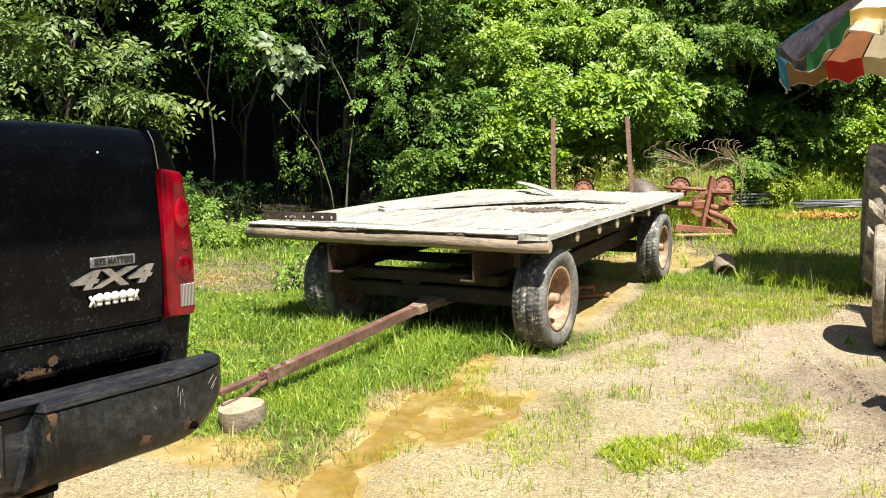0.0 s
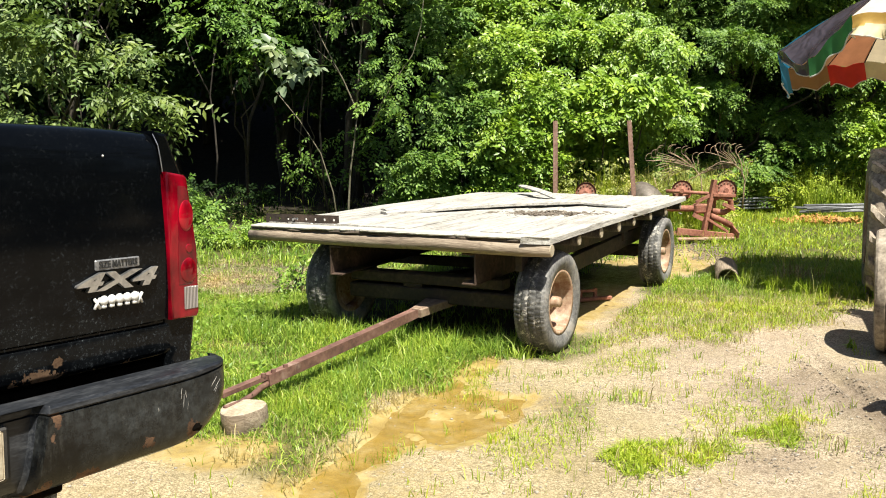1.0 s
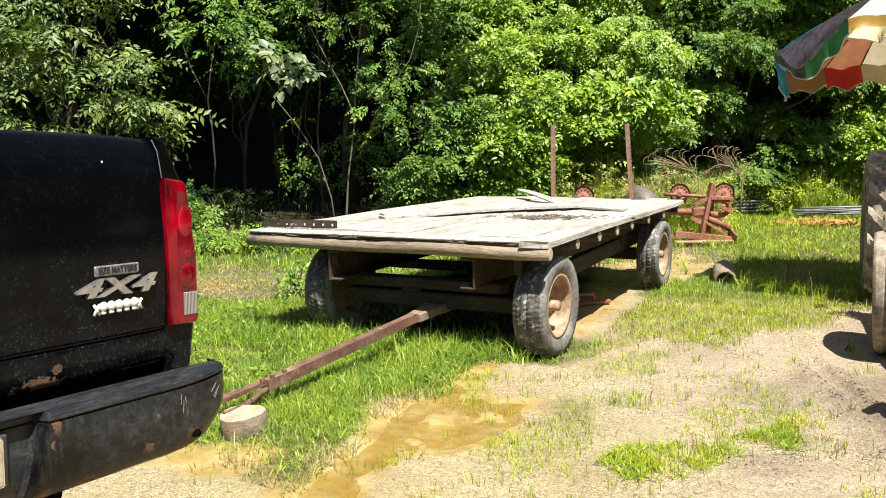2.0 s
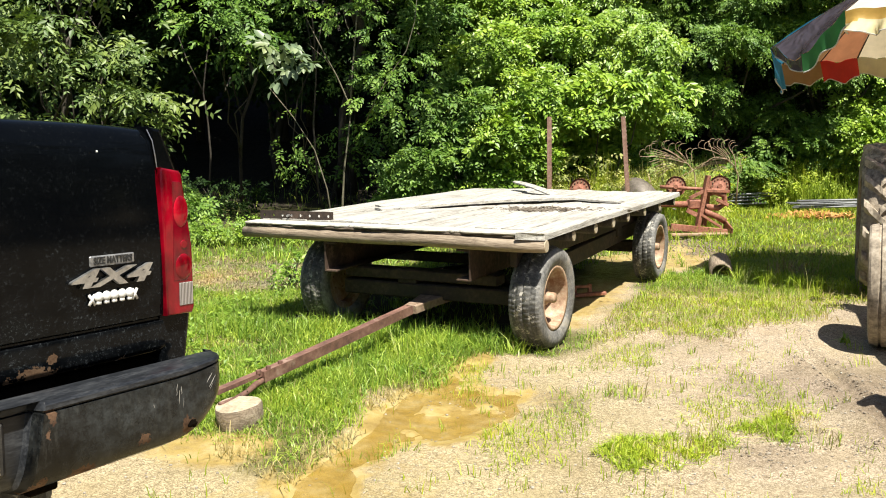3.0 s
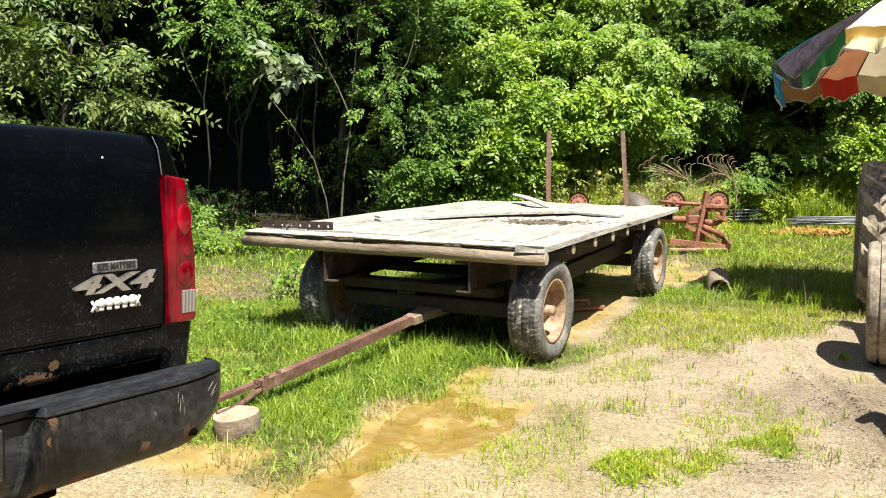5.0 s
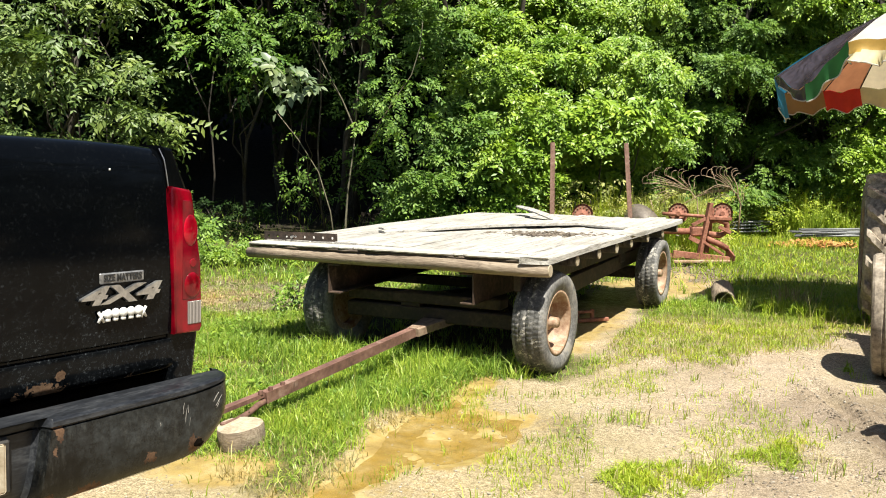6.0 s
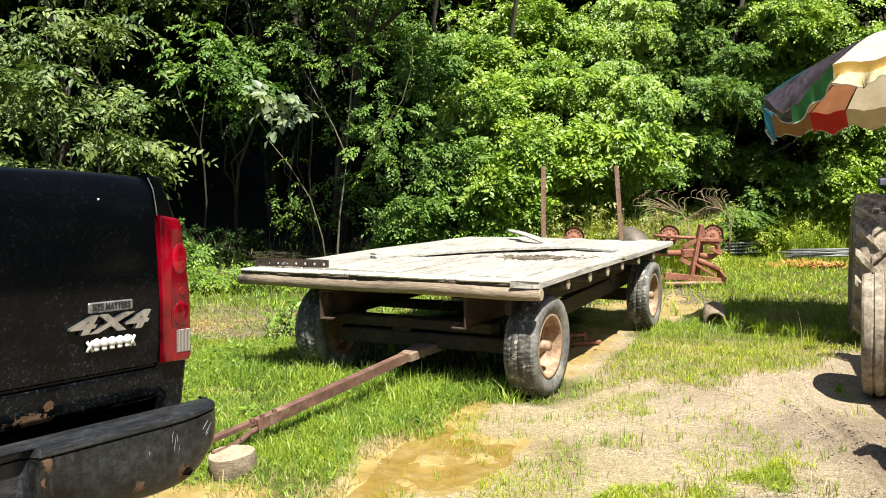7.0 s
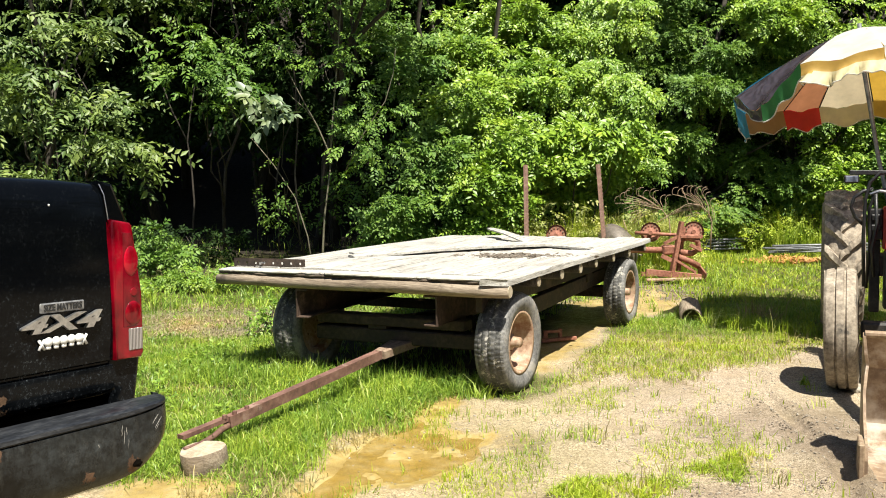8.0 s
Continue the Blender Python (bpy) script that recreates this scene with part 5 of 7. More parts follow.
for bx in (0.11, 1.47):
    sp = outline_solid(side_pts, bx, bx + 0.014)
    for v in sp.verts:
        v.co = Vector((v.co.y, v.co.x, v.co.z))
    bmesh.ops.recalc_face_normals(sp, faces=sp.faces)
    for v in sp.verts:
        v.co.x += 0.016 * math.exp(-((v.co.z - 0.50) / 0.06) ** 2)
    part("side_plate", sp, M_bucket, bucket, "worn bright-edged steel side")
    part("side_cutter", boxes(((bx - 0.030, -2.115, 0.0), (bx - 0.001, -1.93, 0.185)), bevel=0.006), M_bucket, bucket, "mud-crusted bolt-on cutter")
bm = bmesh.new()
prof = [(-2.10, 0.004), (-1.66, 0.010), (-1.57, 0.05), (-1.53, 0.14), (-1.55, 0.46), (-1.665, 0.668)]
inner = [(-2.10, 0.014), (-1.66, 0.024), (-1.585, 0.06), (-1.545, 0.145), (-1.565, 0.455), (-1.675, 0.655)]
ring = prof + inner[::-1]
va = [bm.verts.new((0.125, y, z)) for y, z in ring]
vb = [bm.verts.new((1.468, y, z)) for y, z in ring]
for k in range(len(ring)):
    bm.faces.new((va[k], va[(k + 1) % len(ring)], vb[(k + 1) % len(ring)], vb[k]))
bm.faces.new(va[::-1])
bm.faces.new(vb)
bmesh.ops.recalc_face_normals(bm, faces=bm.faces)
part("shell", bm, M_bucket, bucket, "scraped brown steel shell")
part("cutting_edge", boxes(((0.10, -2.13, 0.0), (1.49, -2.0, 0.018)), bevel=0.003), M_bucket, bucket)
bm = bmesh.new()
tube(bm, [(0.12, -1.69, 0.665), (0.6, -1.69, 0.668), (1.47, -1.69, 0.665)], 0.02, 10)
part("top_lip", bm, M_bucket, bucket)
lamp_l = part("work_lamp", boxes(((0.02, 0.92, 1.42), (0.13, 0.99, 1.485)), bevel=0.012), M_dark, tractor, "small work lamp")
part("glass", boxes(((0.03, 0.914, 1.43), (0.12, 0.921, 1.476)), bevel=0.003), M_lamp_glass, lamp_l, "clear bluish glass")
part("lamp_arm", bar((0.06, 0.985, 1.505), (0.42, 1.02, 1.495), 0.03, 0.035), M_rubber, tractor)

# umbrella, clamped beside the seat
UMB = Matrix.Translation((4.39, 7.43, 0)) @ Matrix.Translation((0, 0, 2.3)) @ Matrix.Rotation(radians(9), 4, Vector((-0.97, -0.26, 0))) @ Matrix.Translation((0, 0, -2.3))
umbrella = thing("tractor_umbrella", UMB, "faded multicoloured canvas umbrella mounted on the tractor", "umbrella")
C_black, C_green, C_white, C_yellow = cloth("black_canvas", (0.085, 0.072, 0.088), 0.24, 0.30, 2.4), cloth("green_canvas", (0.035, 0.19, 0.05)), cloth("white_canvas", (0.78, 0.76, 0.70)), cloth("yellow_canvas", (0.66, 0.40, 0.06))
C_blue, C_red, C_beige = cloth("blue_canvas", (0.03, 0.24, 0.42)), cloth("red_canvas", (0.66, 0.035, 0.025)), cloth("beige_canvas", (0.74, 0.62, 0.42))
C_cream_sunlit = cloth("cream_sunlit_canvas", (0.84, 0.74, 0.44))
UR, UZ, UTOP, UV = 1.16, 2.36, 2.83, 0.205
C_salmon, C_tan, C_amber_shade = cloth("salmon_canvas", (0.56, 0.24, 0.12)), cloth("tan_canvas", (0.36, 0.20, 0.09)), cloth("amber_shade_canvas", (0.66, 0.42, 0.10))
panels = [(60, 86, C_beige), (86, 106, C_salmon), (106, 136, C_tan), (136, 162, C_blue), (162, 197, C_black), (197, 219, C_black), (219, 251, C_white), (251, 300, C_white), (300, 336, C_red), (-24, 14, C_green), (14, 60, C_yellow)]


def droop(a):
    """How far a bent rib lets the rim hang, by angle."""
    return 0.28 * math.exp(-((math.degrees(a) - 193) / 15) ** 2) + 0.09 * math.exp(-((math.degrees(a) - 135) / 26) ** 2)


for a0, a1, cm in panels:
    bm = bmesh.new()
    n, rws = 6, 7
    grid = []
    for i in range(rws + 1):
        row = []
        for k in range(n + 1):
            u = k / n
            a = radians(a0 + (a1 - a0) * u)
            bow = 4 * u * (1 - u)
            s = max(i / rws, 0.02)
            r = UR * s * (1 - 0.03 * bow * s)
            z = UTOP - (UTOP - UZ) * (s ** 1.35) - 0.035 * bow * s * s + 0.012 * s * math.sin(11 * u + 7 * s + a0) - droop(a) * s * s
            row.append(bm.verts.new((r * math.cos(a), r * math.sin(a), z)))
        grid.append(row)
    for p0, p1 in zip(grid, grid[1:]):
        for k in range(n):
            bm.faces.new((p0[k], p0[k + 1], p1[k + 1], p1[k]))
    panel = smooth(part("canopy_panel", bm, cm, umbrella))
    bm = bmesh.new()
    drape = []
    for i in range(8):
        row = []
        for k in range(n * 4 + 1):
            u = k / (4 * n)
            a = radians(a0 + (a1 - a0) * u)
            bow = 4 * u * (1 - u)
            d = i / 7
            white = cm is C_white
            rr = UR * (1 - 0.03 * bow) + 0.002 - 0.02 * d + 0.018 * d * math.sin(13 * u + a0)
            if white:      # turned-out flap below an upright band
                rr += 0.16 * max(0.0, d - 0.35) * (1 + 0.6 * math.sin(17 * u + a0) + 0.5 * math.sin(37 * u + 5 * d))
            fall = UV * (0.5 if a0 == 162 else 0.75 if a0 == 197 else 1.1 if a0 == 86 else 1.5 if a0 == 136 else 1.0) * d * (0.94 + 0.10 * math.sin(9 * u + a0))
            row.append(bm.verts.new((rr * math.cos(a), rr * math.sin(a), UZ - droop(a) - 0.035 * bow + 0.012 * math.sin(11 * u + 7 + a0) - fall)))
        drape.append(row)
    hem = [v.co.copy() for v in drape[-1]]
    for p0, p1 in zip(drape, drape[1:]):
        for k in range(4 * n):
            bm.faces.new((p0[k], p0[k + 1], p1[k + 1], p1[k]))
    # the amber band is the valance's shade put into its colour
    valance = smooth(part("valance", bm, C_amber_shade if a0 == 219 else C_white if white else C_green if a0 == 197 else C_red if a0 == 86 else cm, panel))
    if white:
        # the lower fold is coloured cream for the sunlight on it
        valance.data.materials.append(C_cream_sunlit)
        for poly in valance.data.polygons:
            poly.material_index = 1 if poly.index >= len(valance.data.polygons) * 0.45 else 0
    bm = bmesh.new()
    tube(bm, [v for v in hem], 0.006, 6)
    smooth(part("piping", bm, C_white, panel, "pale piping along the hem"))
    bm = bmesh.new()
    a = radians(a0)
    tube(bm, [(UR * s * math.cos(a) * 0.99, UR * s * math.sin(a) * 0.99, UTOP - 0.012 - (UTOP - UZ) * (s ** 1.35) - droop(a) * s * s) for s in (0.03, 0.35, 0.7, 1.0)], 0.006, 6)
    part("rib", bm, M_dark, umbrella)
bm = bmesh.new()
tube(bm, [(0.0, 0.0, 2.88), (0.005, 0, 2.4), (0.06, 0.0, 1.6), (0.09, -0.10, 0.95), (0.09, -0.16, 0.72)], 0.019, 10)
smooth(part("pole", bm, M_grey, umbrella, "grey steel pole"))


# ---------- scrap behind the wagon ----------
for px_, py_, h_, lean in ((1.62, 11.3, 1.68, 0.0), (2.80, 11.6, 1.68, -4.5)):
    post = thing("fence_post", pose(px_, py_, ground_z(px_, py_) - 0.05, 0, lean, 12), "rusty steel fence post standing behind the wagon", "post", "posts behind the wagon")
    part("flange", boxes(((-0.032, -0.004, 0), (0.032, 0.004, h_)), bevel=0.001), M_post, post)
    bm = boxes(((-0.004, 0.0045, 0), (0.004, 0.035, h_)))
    for k in range(26):
        box(bm, (0.0325, -0.006, 0.25 + 0.053 * k), (0.038, 0.006, 0.275 + 0.053 * k))
    part("studded_rib", bm, M_post, post)

rake = thing("hay_rake", pose(3.62, 10.95, ground_z(3.6, 10.9)), "rusty orange-red wheel rake frame dumped in grass", "farm implement")


def toothed_wheel(at, r):
    w0 = new("gear_wheel")
    w0.parent = rake
    w0.matrix_local = Matrix.Translation(at) @ pose(0, 0, 0, 0, 0, 75)
    smooth(part("ring", lathe([(r, -0.012), (r, 0.012), (r * 0.84, 0.018), (r * 0.80, 0.004), (r * 0.62, 0.004), (r * 0.58, 0.02), (r * 0.3, 0.03), (0, 0.03), (0, -0.02), (r * 0.8, -0.02)], 40, ripple=lambda i, j: 1.0 if i > 1 or j % 2 else 0.95), M_rust, w0))
    for k in range(14):
        a = 2 * math.pi * k / 14
        bm = bmesh.new()
        tube(bm, [(-0.01, r * 0.71 * math.cos(a), r * 0.71 * math.sin(a)), (-0.03, r * 0.71 * math.cos(a), r * 0.71 * math.sin(a))], r * 0.07, 8)
        tube(bm, [(0.006, r * 0.71 * math.cos(a), r * 0.71 * math.sin(a)), (0.024, r * 0.71 * math.cos(a), r * 0.71 * math.sin(a))], r * 0.07, 8)
        part("stud", bm, M_tine, w0)
    bm = bmesh.new()
    tube(bm, [(-0.12, 0, 0), (0.12, 0, 0)], 0.03, 10)
    part("hub", bm, M_rust, w0)


toothed_wheel((-0.27, 0.35, 0.66), 0.142)
toothed_wheel((0.33, 0.35, 0.66), 0.142)
toothed_wheel((-1.58, 0.35, 0.65), 0.145)
part("mast", bar((-0.07, 0.0, 0.10), (0.07, 0.02, 0.82), 0.085, 0.05), M_rust, rake)
for p0, p1, w_ in (((-0.16, 0.05, 0.52), (0.10, 0.0, 0.66), 0.035), ((0.04, -0.02, 0.62), (0.36, 0.05, 0.60), 0.04), ((-0.02, -0.03, 0.30), (0.26, 0.0, 0.12), 0.035), ((0.08, 0.1, 0.80), (0.14, 0.1, 0.60), 0.03), ((-0.20, 0.0, 0.36), (-0.08, 0.0, 0.30), 0.05), ((0.18, -0.02, 0.50), (0.34, 0.02, 0.42), 0.045)):
    part("bracket", bar(p0, p1, w_, w_), M_rust, rake)
part("mast", bar((0.05, 0.10, 0.14), (0.12, 0.12, 0.74), 0.05, 0.05), M_rust, rake)
bm = bmesh.new()
tube(bm, [(-0.95, 0.15, 0.44), (-0.5, 0.1, 0.44), (0.05, 0.08, 0.43)], 0.042, 12)
smooth(part("cross_tube", bm, M_rust, rake))
bm = bmesh.new()
tube(bm, [(-0.5, 0.3, 0.66), (0.35, 0.22, 0.60)], 0.024, 10)
smooth(part("upper_tube", bm, M_rust, rake))
bm = bmesh.new()
tube(bm, [(0.02, 0.05, 0.56), (0.16, 0.05, 0.60), (0.30, 0.07, 0.55), (0.32, 0.08, 0.44), (0.22, 0.06, 0.38), (0.06, 0.05, 0.40)], 0.042, 12)
smooth(part("bent_tube", bm, M_rust, rake))
bm = bmesh.new()
tube(bm, [(0.04, 0.04, 0.34), (0.20, 0.05, 0.27), (0.32, 0.05, 0.20)], 0.042, 12)
smooth(part("bent_tube", bm, M_rust, rake))
part("knuckle", boxes(((-0.18, 0.02, 0.37), (0.0, 0.16, 0.50)), bevel=0.02), M_rust, rake)
part("foot_bar", bar((-0.42, -0.02, 0.15), (0.30, -0.10, 0.07), 0.07, 0.07), M_rust, rake)
part("foot_bar", bar((-0.44, 0.18, 0.10), (0.34, 0.05, 0.06), 0.06, 0.05), M_rust, rake)
part("foot_plate", boxes(((-0.46, -0.22, 0.045), (0.30, -0.12, 0.075)), bevel=0.006), M_rim, rake, "pale rusted plate")
part("foot_end", bar((0.33, -0.22, 0.07), (0.34, 0.15, 0.16), 0.02, 0.14), M_rust, rake)
trng = random.Random(12)


def tine(pts, r=0.0045):
    bm = bmesh.new()
    tube(bm, pts, list(np.linspace(r, r * 0.65, len(pts))), 5)
    smooth(part("tine", bm, M_tine, rake))


def hooked(root, tip, y, swing):
    """A spring tine: it leaves its root in a bow and ends in a small hook."""
    (x0, z0), (x1, z1) = root, (tip[0] - 0.045, tip[1] - 0.10)
    xm, zm = (x0 + x1) / 2 + swing * (z1 - z0), (z0 + z1) / 2 - swing * (x1 - x0)
    pts = []
    for q in range(8):
        f = q / 7
        pts.append((x0 * (1 - f) ** 2 + 2 * xm * f * (1 - f) + x1 * f * f, y - 0.10 * f * (1 - f), z0 * (1 - f) ** 2 + 2 * zm * f * (1 - f) + z1 * f * f))
    for dx, dz in ((-0.052, -0.065), (-0.045, -0.030), (-0.022, -0.006), (0.010, 0.004), (0.030, 0.0)):
        pts.append((tip[0] + dx, y, tip[1] + dz))
    return pts


def arched(root, tip, y, rise):
    (x0, z0), (x1, z1) = root, tip
    return [(x0 + (x1 - x0) * f, y, z0 + (z1 - z0) * f + 4 * rise * f * (1 - f)) for f in (q / 8 for q in range(9))]


# two finger wheels seen aslant: hooked tines above, long arched ones below
for k in range(12):
    f = k / 11
    tip = (0.17 + 0.58 * f ** 0.8 + trng.uniform(-0.02, 0.02), 1.26 + 0.03 * math.sin(math.pi * f) - 0.24 * f ** 4 + trng.uniform(-0.02, 0.02))
    tine(hooked((0.52 + 0.14 * f, 1.0 - 0.24 * f), tip, 0.66 + trng.uniform(-0.05, 0.05), 0.12 + 0.10 * f))
for k in range(11):
    f = k / 10
    tip = (-0.66 + 0.74 * f + trng.uniform(-0.03, 0.03), 1.12 + 0.14 * math.sin(math.pi * (0.15 + 0.8 * f)) + trng.uniform(-0.03, 0.03))
    tine(hooked((-0.10 + 0.10 * f, 0.97 - 0.03 * f), tip, 0.72 + trng.uniform(-0.05, 0.05), 0.10))
for k in range(6):
    tine(arched((0.52, 1.0 - 0.012 * k), (0.20 - 0.07 * k, 0.95 - 0.040 * k + trng.uniform(-0.02, 0.02)), 0.64 + 0.01 * k, 0.06), 0.0055)
for k in range(7):
    tine(arched((-0.06, 0.99 - 0.012 * k), (-0.60 + 0.03 * k, 1.04 - 0.050 * k + trng.uniform(-0.02, 0.02)), 0.70 + 0.01 * k, 0.05), 0.0055)
for k in range(6):
    tine(arched((0.50 + 0.02 * k, 0.90 - 0.02 * k), (0.30 + 0.06 * k, 0.82 - 0.01 * k), 0.68, 0.03), 0.004)
tine([(0.66, 0.66, 0.36), (0.67, 0.66, 0.58), (0.68, 0.66, 0.76), (0.63, 0.66, 0.90), (0.52, 0.66, 1.0), (0.36, 0.66, 1.03)], 0.012)
tine([(0.09, 0.70, 0.40), (0.10, 0.70, 0.62), (0.08, 0.70, 0.82), (-0.02, 0.70, 0.95), (-0.18, 0.70, 1.0)], 0.010)
tine([(-0.52, 0.72, 0.50), (-0.52, 0.72, 0.66), (-0.57, 0.72, 0.82)], 0.008)
tine([(0.40, 0.66, 0.86), (0.34, 0.66, 1.04), (0.25, 0.66, 1.26)], 0.006)

tank = bmesh.new()
bmesh.ops.create_uvsphere(tank, u_segments=32, v_segments=18, radius=1.0)
for v in tank.verts:
    s = 1 + 0.03 * math.sin(4 * v.co.x + 3 * v.co.z)
    v.co = Vector((v.co.x * 0.30 * s, v.co.y * 0.5, max(v.co.z, -0.9) * 0.385 * (1 - 0.25 * v.co.x * (v.co.z > 0))))
solo("metal_tank", tank, M_tank, pose(2.98, 11.85, ground_z(2.98, 11.85) + 0.37), "dull grey rounded metal tank behind the wagon", "tank", smooth=True)

# pipe stacks and a rust heap in the grass
prng = random.Random(21)
for gi, (cx, cy, ln, yaw_, cnt) in enumerate(((5.50, 14.65, 0.75, 14, 14), (6.92, 13.75, 1.9, 1, 10))):
    for k in range(cnt):
        z = 0.10 + 0.055 * (k // 4)
        q = pose(cx, cy, ground_z(cx, cy), 0, 0, yaw_ + prng.uniform(-3, 3))
        bm = bmesh.new()
        yo = 0.075 * (k % 4) + prng.uniform(-0.01, 0.01)
        tube(bm, [(-ln / 2 + prng.uniform(-0.08, 0.08), yo, z), (ln / 2 + prng.uniform(-0.12, 0.12), yo, z + prng.uniform(-0.01, 0.02))], 0.016, 8)
        solo("steel_pipe", bm, M_grey, q, "grey galvanised pipe lying in a stack on grass", "pipe", "stacked pipes", smooth=True)
bm = bmesh.new()
for _ in range(260):
    ax_, ay_ = prng.gauss(0, 0.30), prng.gauss(0, 0.20)
    l_, w_ = prng.uniform(0.012, 0.06), prng.uniform(0.006, 0.024)
    zz = 0.03 + 0.05 * math.exp(-(ax_ / 0.45) ** 2) * prng.random()
    box(bm, (-l_, -w_, -0.008), (l_, w_, 0.008), 0, pose(ax_, ay_, zz, prng.uniform(-40, 40), prng.uniform(-40, 40), prng.uniform(0, 180)))
M_orange = surface("orange_scrap", (0.20, 0.085, 0.022), (0.44, 0.20, 0.055), (0.58, 0.34, 0.14), 8, rough=(0.7, 0.95), bump=0.3)
solo("scrap_heap", bm, M_orange, pose(6.05, 13.1, ground_z(6.05, 13.1)), "low heap of orange rusty scrap in the grass", "scrap", kind="stuff")


# ---------- leaves, trees ----------
def kite_arrays(P, D, N, L, W):
    """Small pointed leaves of two facets folded on the midrib."""
    S = np.cross(D, N)
    S /= np.linalg.norm(S, axis=1, keepdims=True) + 1e-9
    N = np.cross(S, D)
    L, W = L[:, None], W[:, None]
    V = np.stack([P, P + D * L * 0.42 + S * W * 0.5 + 0.12 * W * N, P + D * L - N * L * 0.12, P + D * L * 0.42 - S * W * 0.5 + 0.12 * W * N], 1)
    base = np.arange(len(P))[:, None] * 4
    F = np.concatenate([base + np.array([[0, 1, 2]]), base + np.array([[0, 2, 3]])], 0)
    return V.reshape(-1, 3), F


def leaf_arrays(P, D, N, L, W):
    """Six-cornered leaves folded on their midrib: base P, direction D, normal N."""
    S = np.cross(D, N)
    S /= np.linalg.norm(S, axis=1, keepdims=True) + 1e-9
    N = np.cross(S, D)
    L, W = L[:, None], W[:, None]
    fold = 0.10 * W * N
    V = np.stack([P, P + D * L * 0.32 + S * W * 0.5 + fold, P + D * L * 0.70 + S * W * 0.36 + fold * 0.6 - N * L * 0.05, P + D * L - N * L * 0.14, P + D * L * 0.70 - S * W * 0.36 + fold * 0.6 - N * L * 0.05, P + D * L * 0.32 - S * W * 0.5 + fold], 1)
    n = len(P)
    base = np.arange(n)[:, None] * 6
    F = np.concatenate([base + np.array([[0, 1, 2, 3]]), base + np.array([[0, 3, 4, 5]])], 0)
    return V.reshape(-1, 3), F


def unit(v):
    return v / (np.linalg.norm(v, axis=1, keepdims=True) + 1e-9)


def sprays(lobes, count, per, leaf, rng, droop=0.35, shell=0.55, reach=1.0, hang=0.45, big=False, slim=0.46, face=0.55, gap=1.0):
    """Flat, drooping sprays of leaves on the boughs that break up each rounded lobe (centre, radii)."""
    boughs, weight = [], []
    for l in lobes:
        for _ in range(9):
            d = rng.normal(size=3)
            d /= np.linalg.norm(d) + 1e-9
            f = rng.uniform(0.45, 0.98)
            g = rng.uniform(0.30, 0.55)
            boughs.append([l[0] + d[0] * l[3] * f, l[1] + d[1] * l[4] * f, l[2] + d[2] * l[5] * f, l[3] * g, l[4] * g, l[5] * g * 0.55])
            weight.append((0.3 if boughs[-1][2] > 4.3 else 1.0) * (0.55 if d[1] > 0.2 else 1.0) * rng.uniform(0.5, 1.5) ** gap)
    lobes = np.asarray(boughs, float)
    vol = (lobes[:, 3] * lobes[:, 4] + lobes[:, 4] * lobes[:, 5] + lobes[:, 3] * lobes[:, 5]) * np.array(weight)
    pick = rng.choice(len(lobes), count, p=vol / vol.sum())
    d = unit(rng.normal(size=(count, 3)))
    d[:, 2] = np.where(rng.rand(count) < 0.6, np.abs(d[:, 2]), d[:, 2])
    rad = shell + (1 - shell) * rng.rand(count) ** 0.6
    rad *= 1 + 0.22 * np.sin(5 * d[:, 0] + pick) * np.cos(4 * d[:, 2] + 2 * pick)
    c = lobes[pick, :3] + d * lobes[pick, 3:6] * rad[:, None]
    twig = unit(d * np.array([1.0, 0.8, 0.35]) + rng.normal(size=(count, 3)) * np.array([0.5, 0.4, 0.28]) + np.array([0, -0.25, -droop]))
    tl = leaf * reach * rng.uniform(2.0, 4.6, count)
    flat = np.array([0.16, -face, 0.90]) + rng.normal(size=(count, 3)) * 0.36
    flat = unit(flat - twig * (flat * twig).sum(1, keepdims=True))
    s = np.tile(np.linspace(0.08, 1, per), (count, 1)) + rng.normal(size=(count, per)) * 0.025
    P = c[:, None, :] + twig[:, None, :] * (s * tl[:, None])[:, :, None]
    P[:, :, 2] -= (s ** 2) * tl[:, None] * 0.25
    side = np.cross(twig, flat)
    sgn = np.where(np.arange(per) % 2 == 0, 1.0, -1.0)[None, :, None] * np.ones((count, 1, 1))
    sgn[:, -1] *= 0.15
    D = twig[:, None, :] * 0.55 + side[:, None, :] * sgn * 0.85 + rng.normal(size=(count, per, 3)) * 0.20
    D[:, :, 2] -= hang * 0.6
    N = flat[:, None, :] + rng.normal(size=(count, per, 3)) * 0.24
    size = leaf * rng.uniform(0.75, 1.25, count)[:, None] * rng.uniform(0.75, 1.2, (count, per)) * (0.72 + 0.42 * np.sin(np.pi * np.clip(s, 0, 1) ** 0.8))
    P, D, N, L = P.reshape(-1, 3), unit(D.reshape(-1, 3)), unit(N.reshape(-1, 3)), size.ravel()
    keepm = P[:, 2] > 0.02
    shape = leaf_arrays if big else kite_arrays
    return shape(P[keepm], D[keepm], N[keepm], L[keepm], L[keepm] * slim * rng.uniform(0.8, 1.25, keepm.sum()))


def limb_points(a, b, r, rng, wig=0.08, n=5):
    a, b = np.array(a, float), np.array(b, float)
    pts = [a + (b - a) * s + (rng.normal(size=3) * wig * np.linalg.norm(b - a) * 0.25 if 0 < s < 1 else 0) for s in np.linspace(0, 1, n)]
    return pts, list(np.linspace(r, r * 0.35, n))


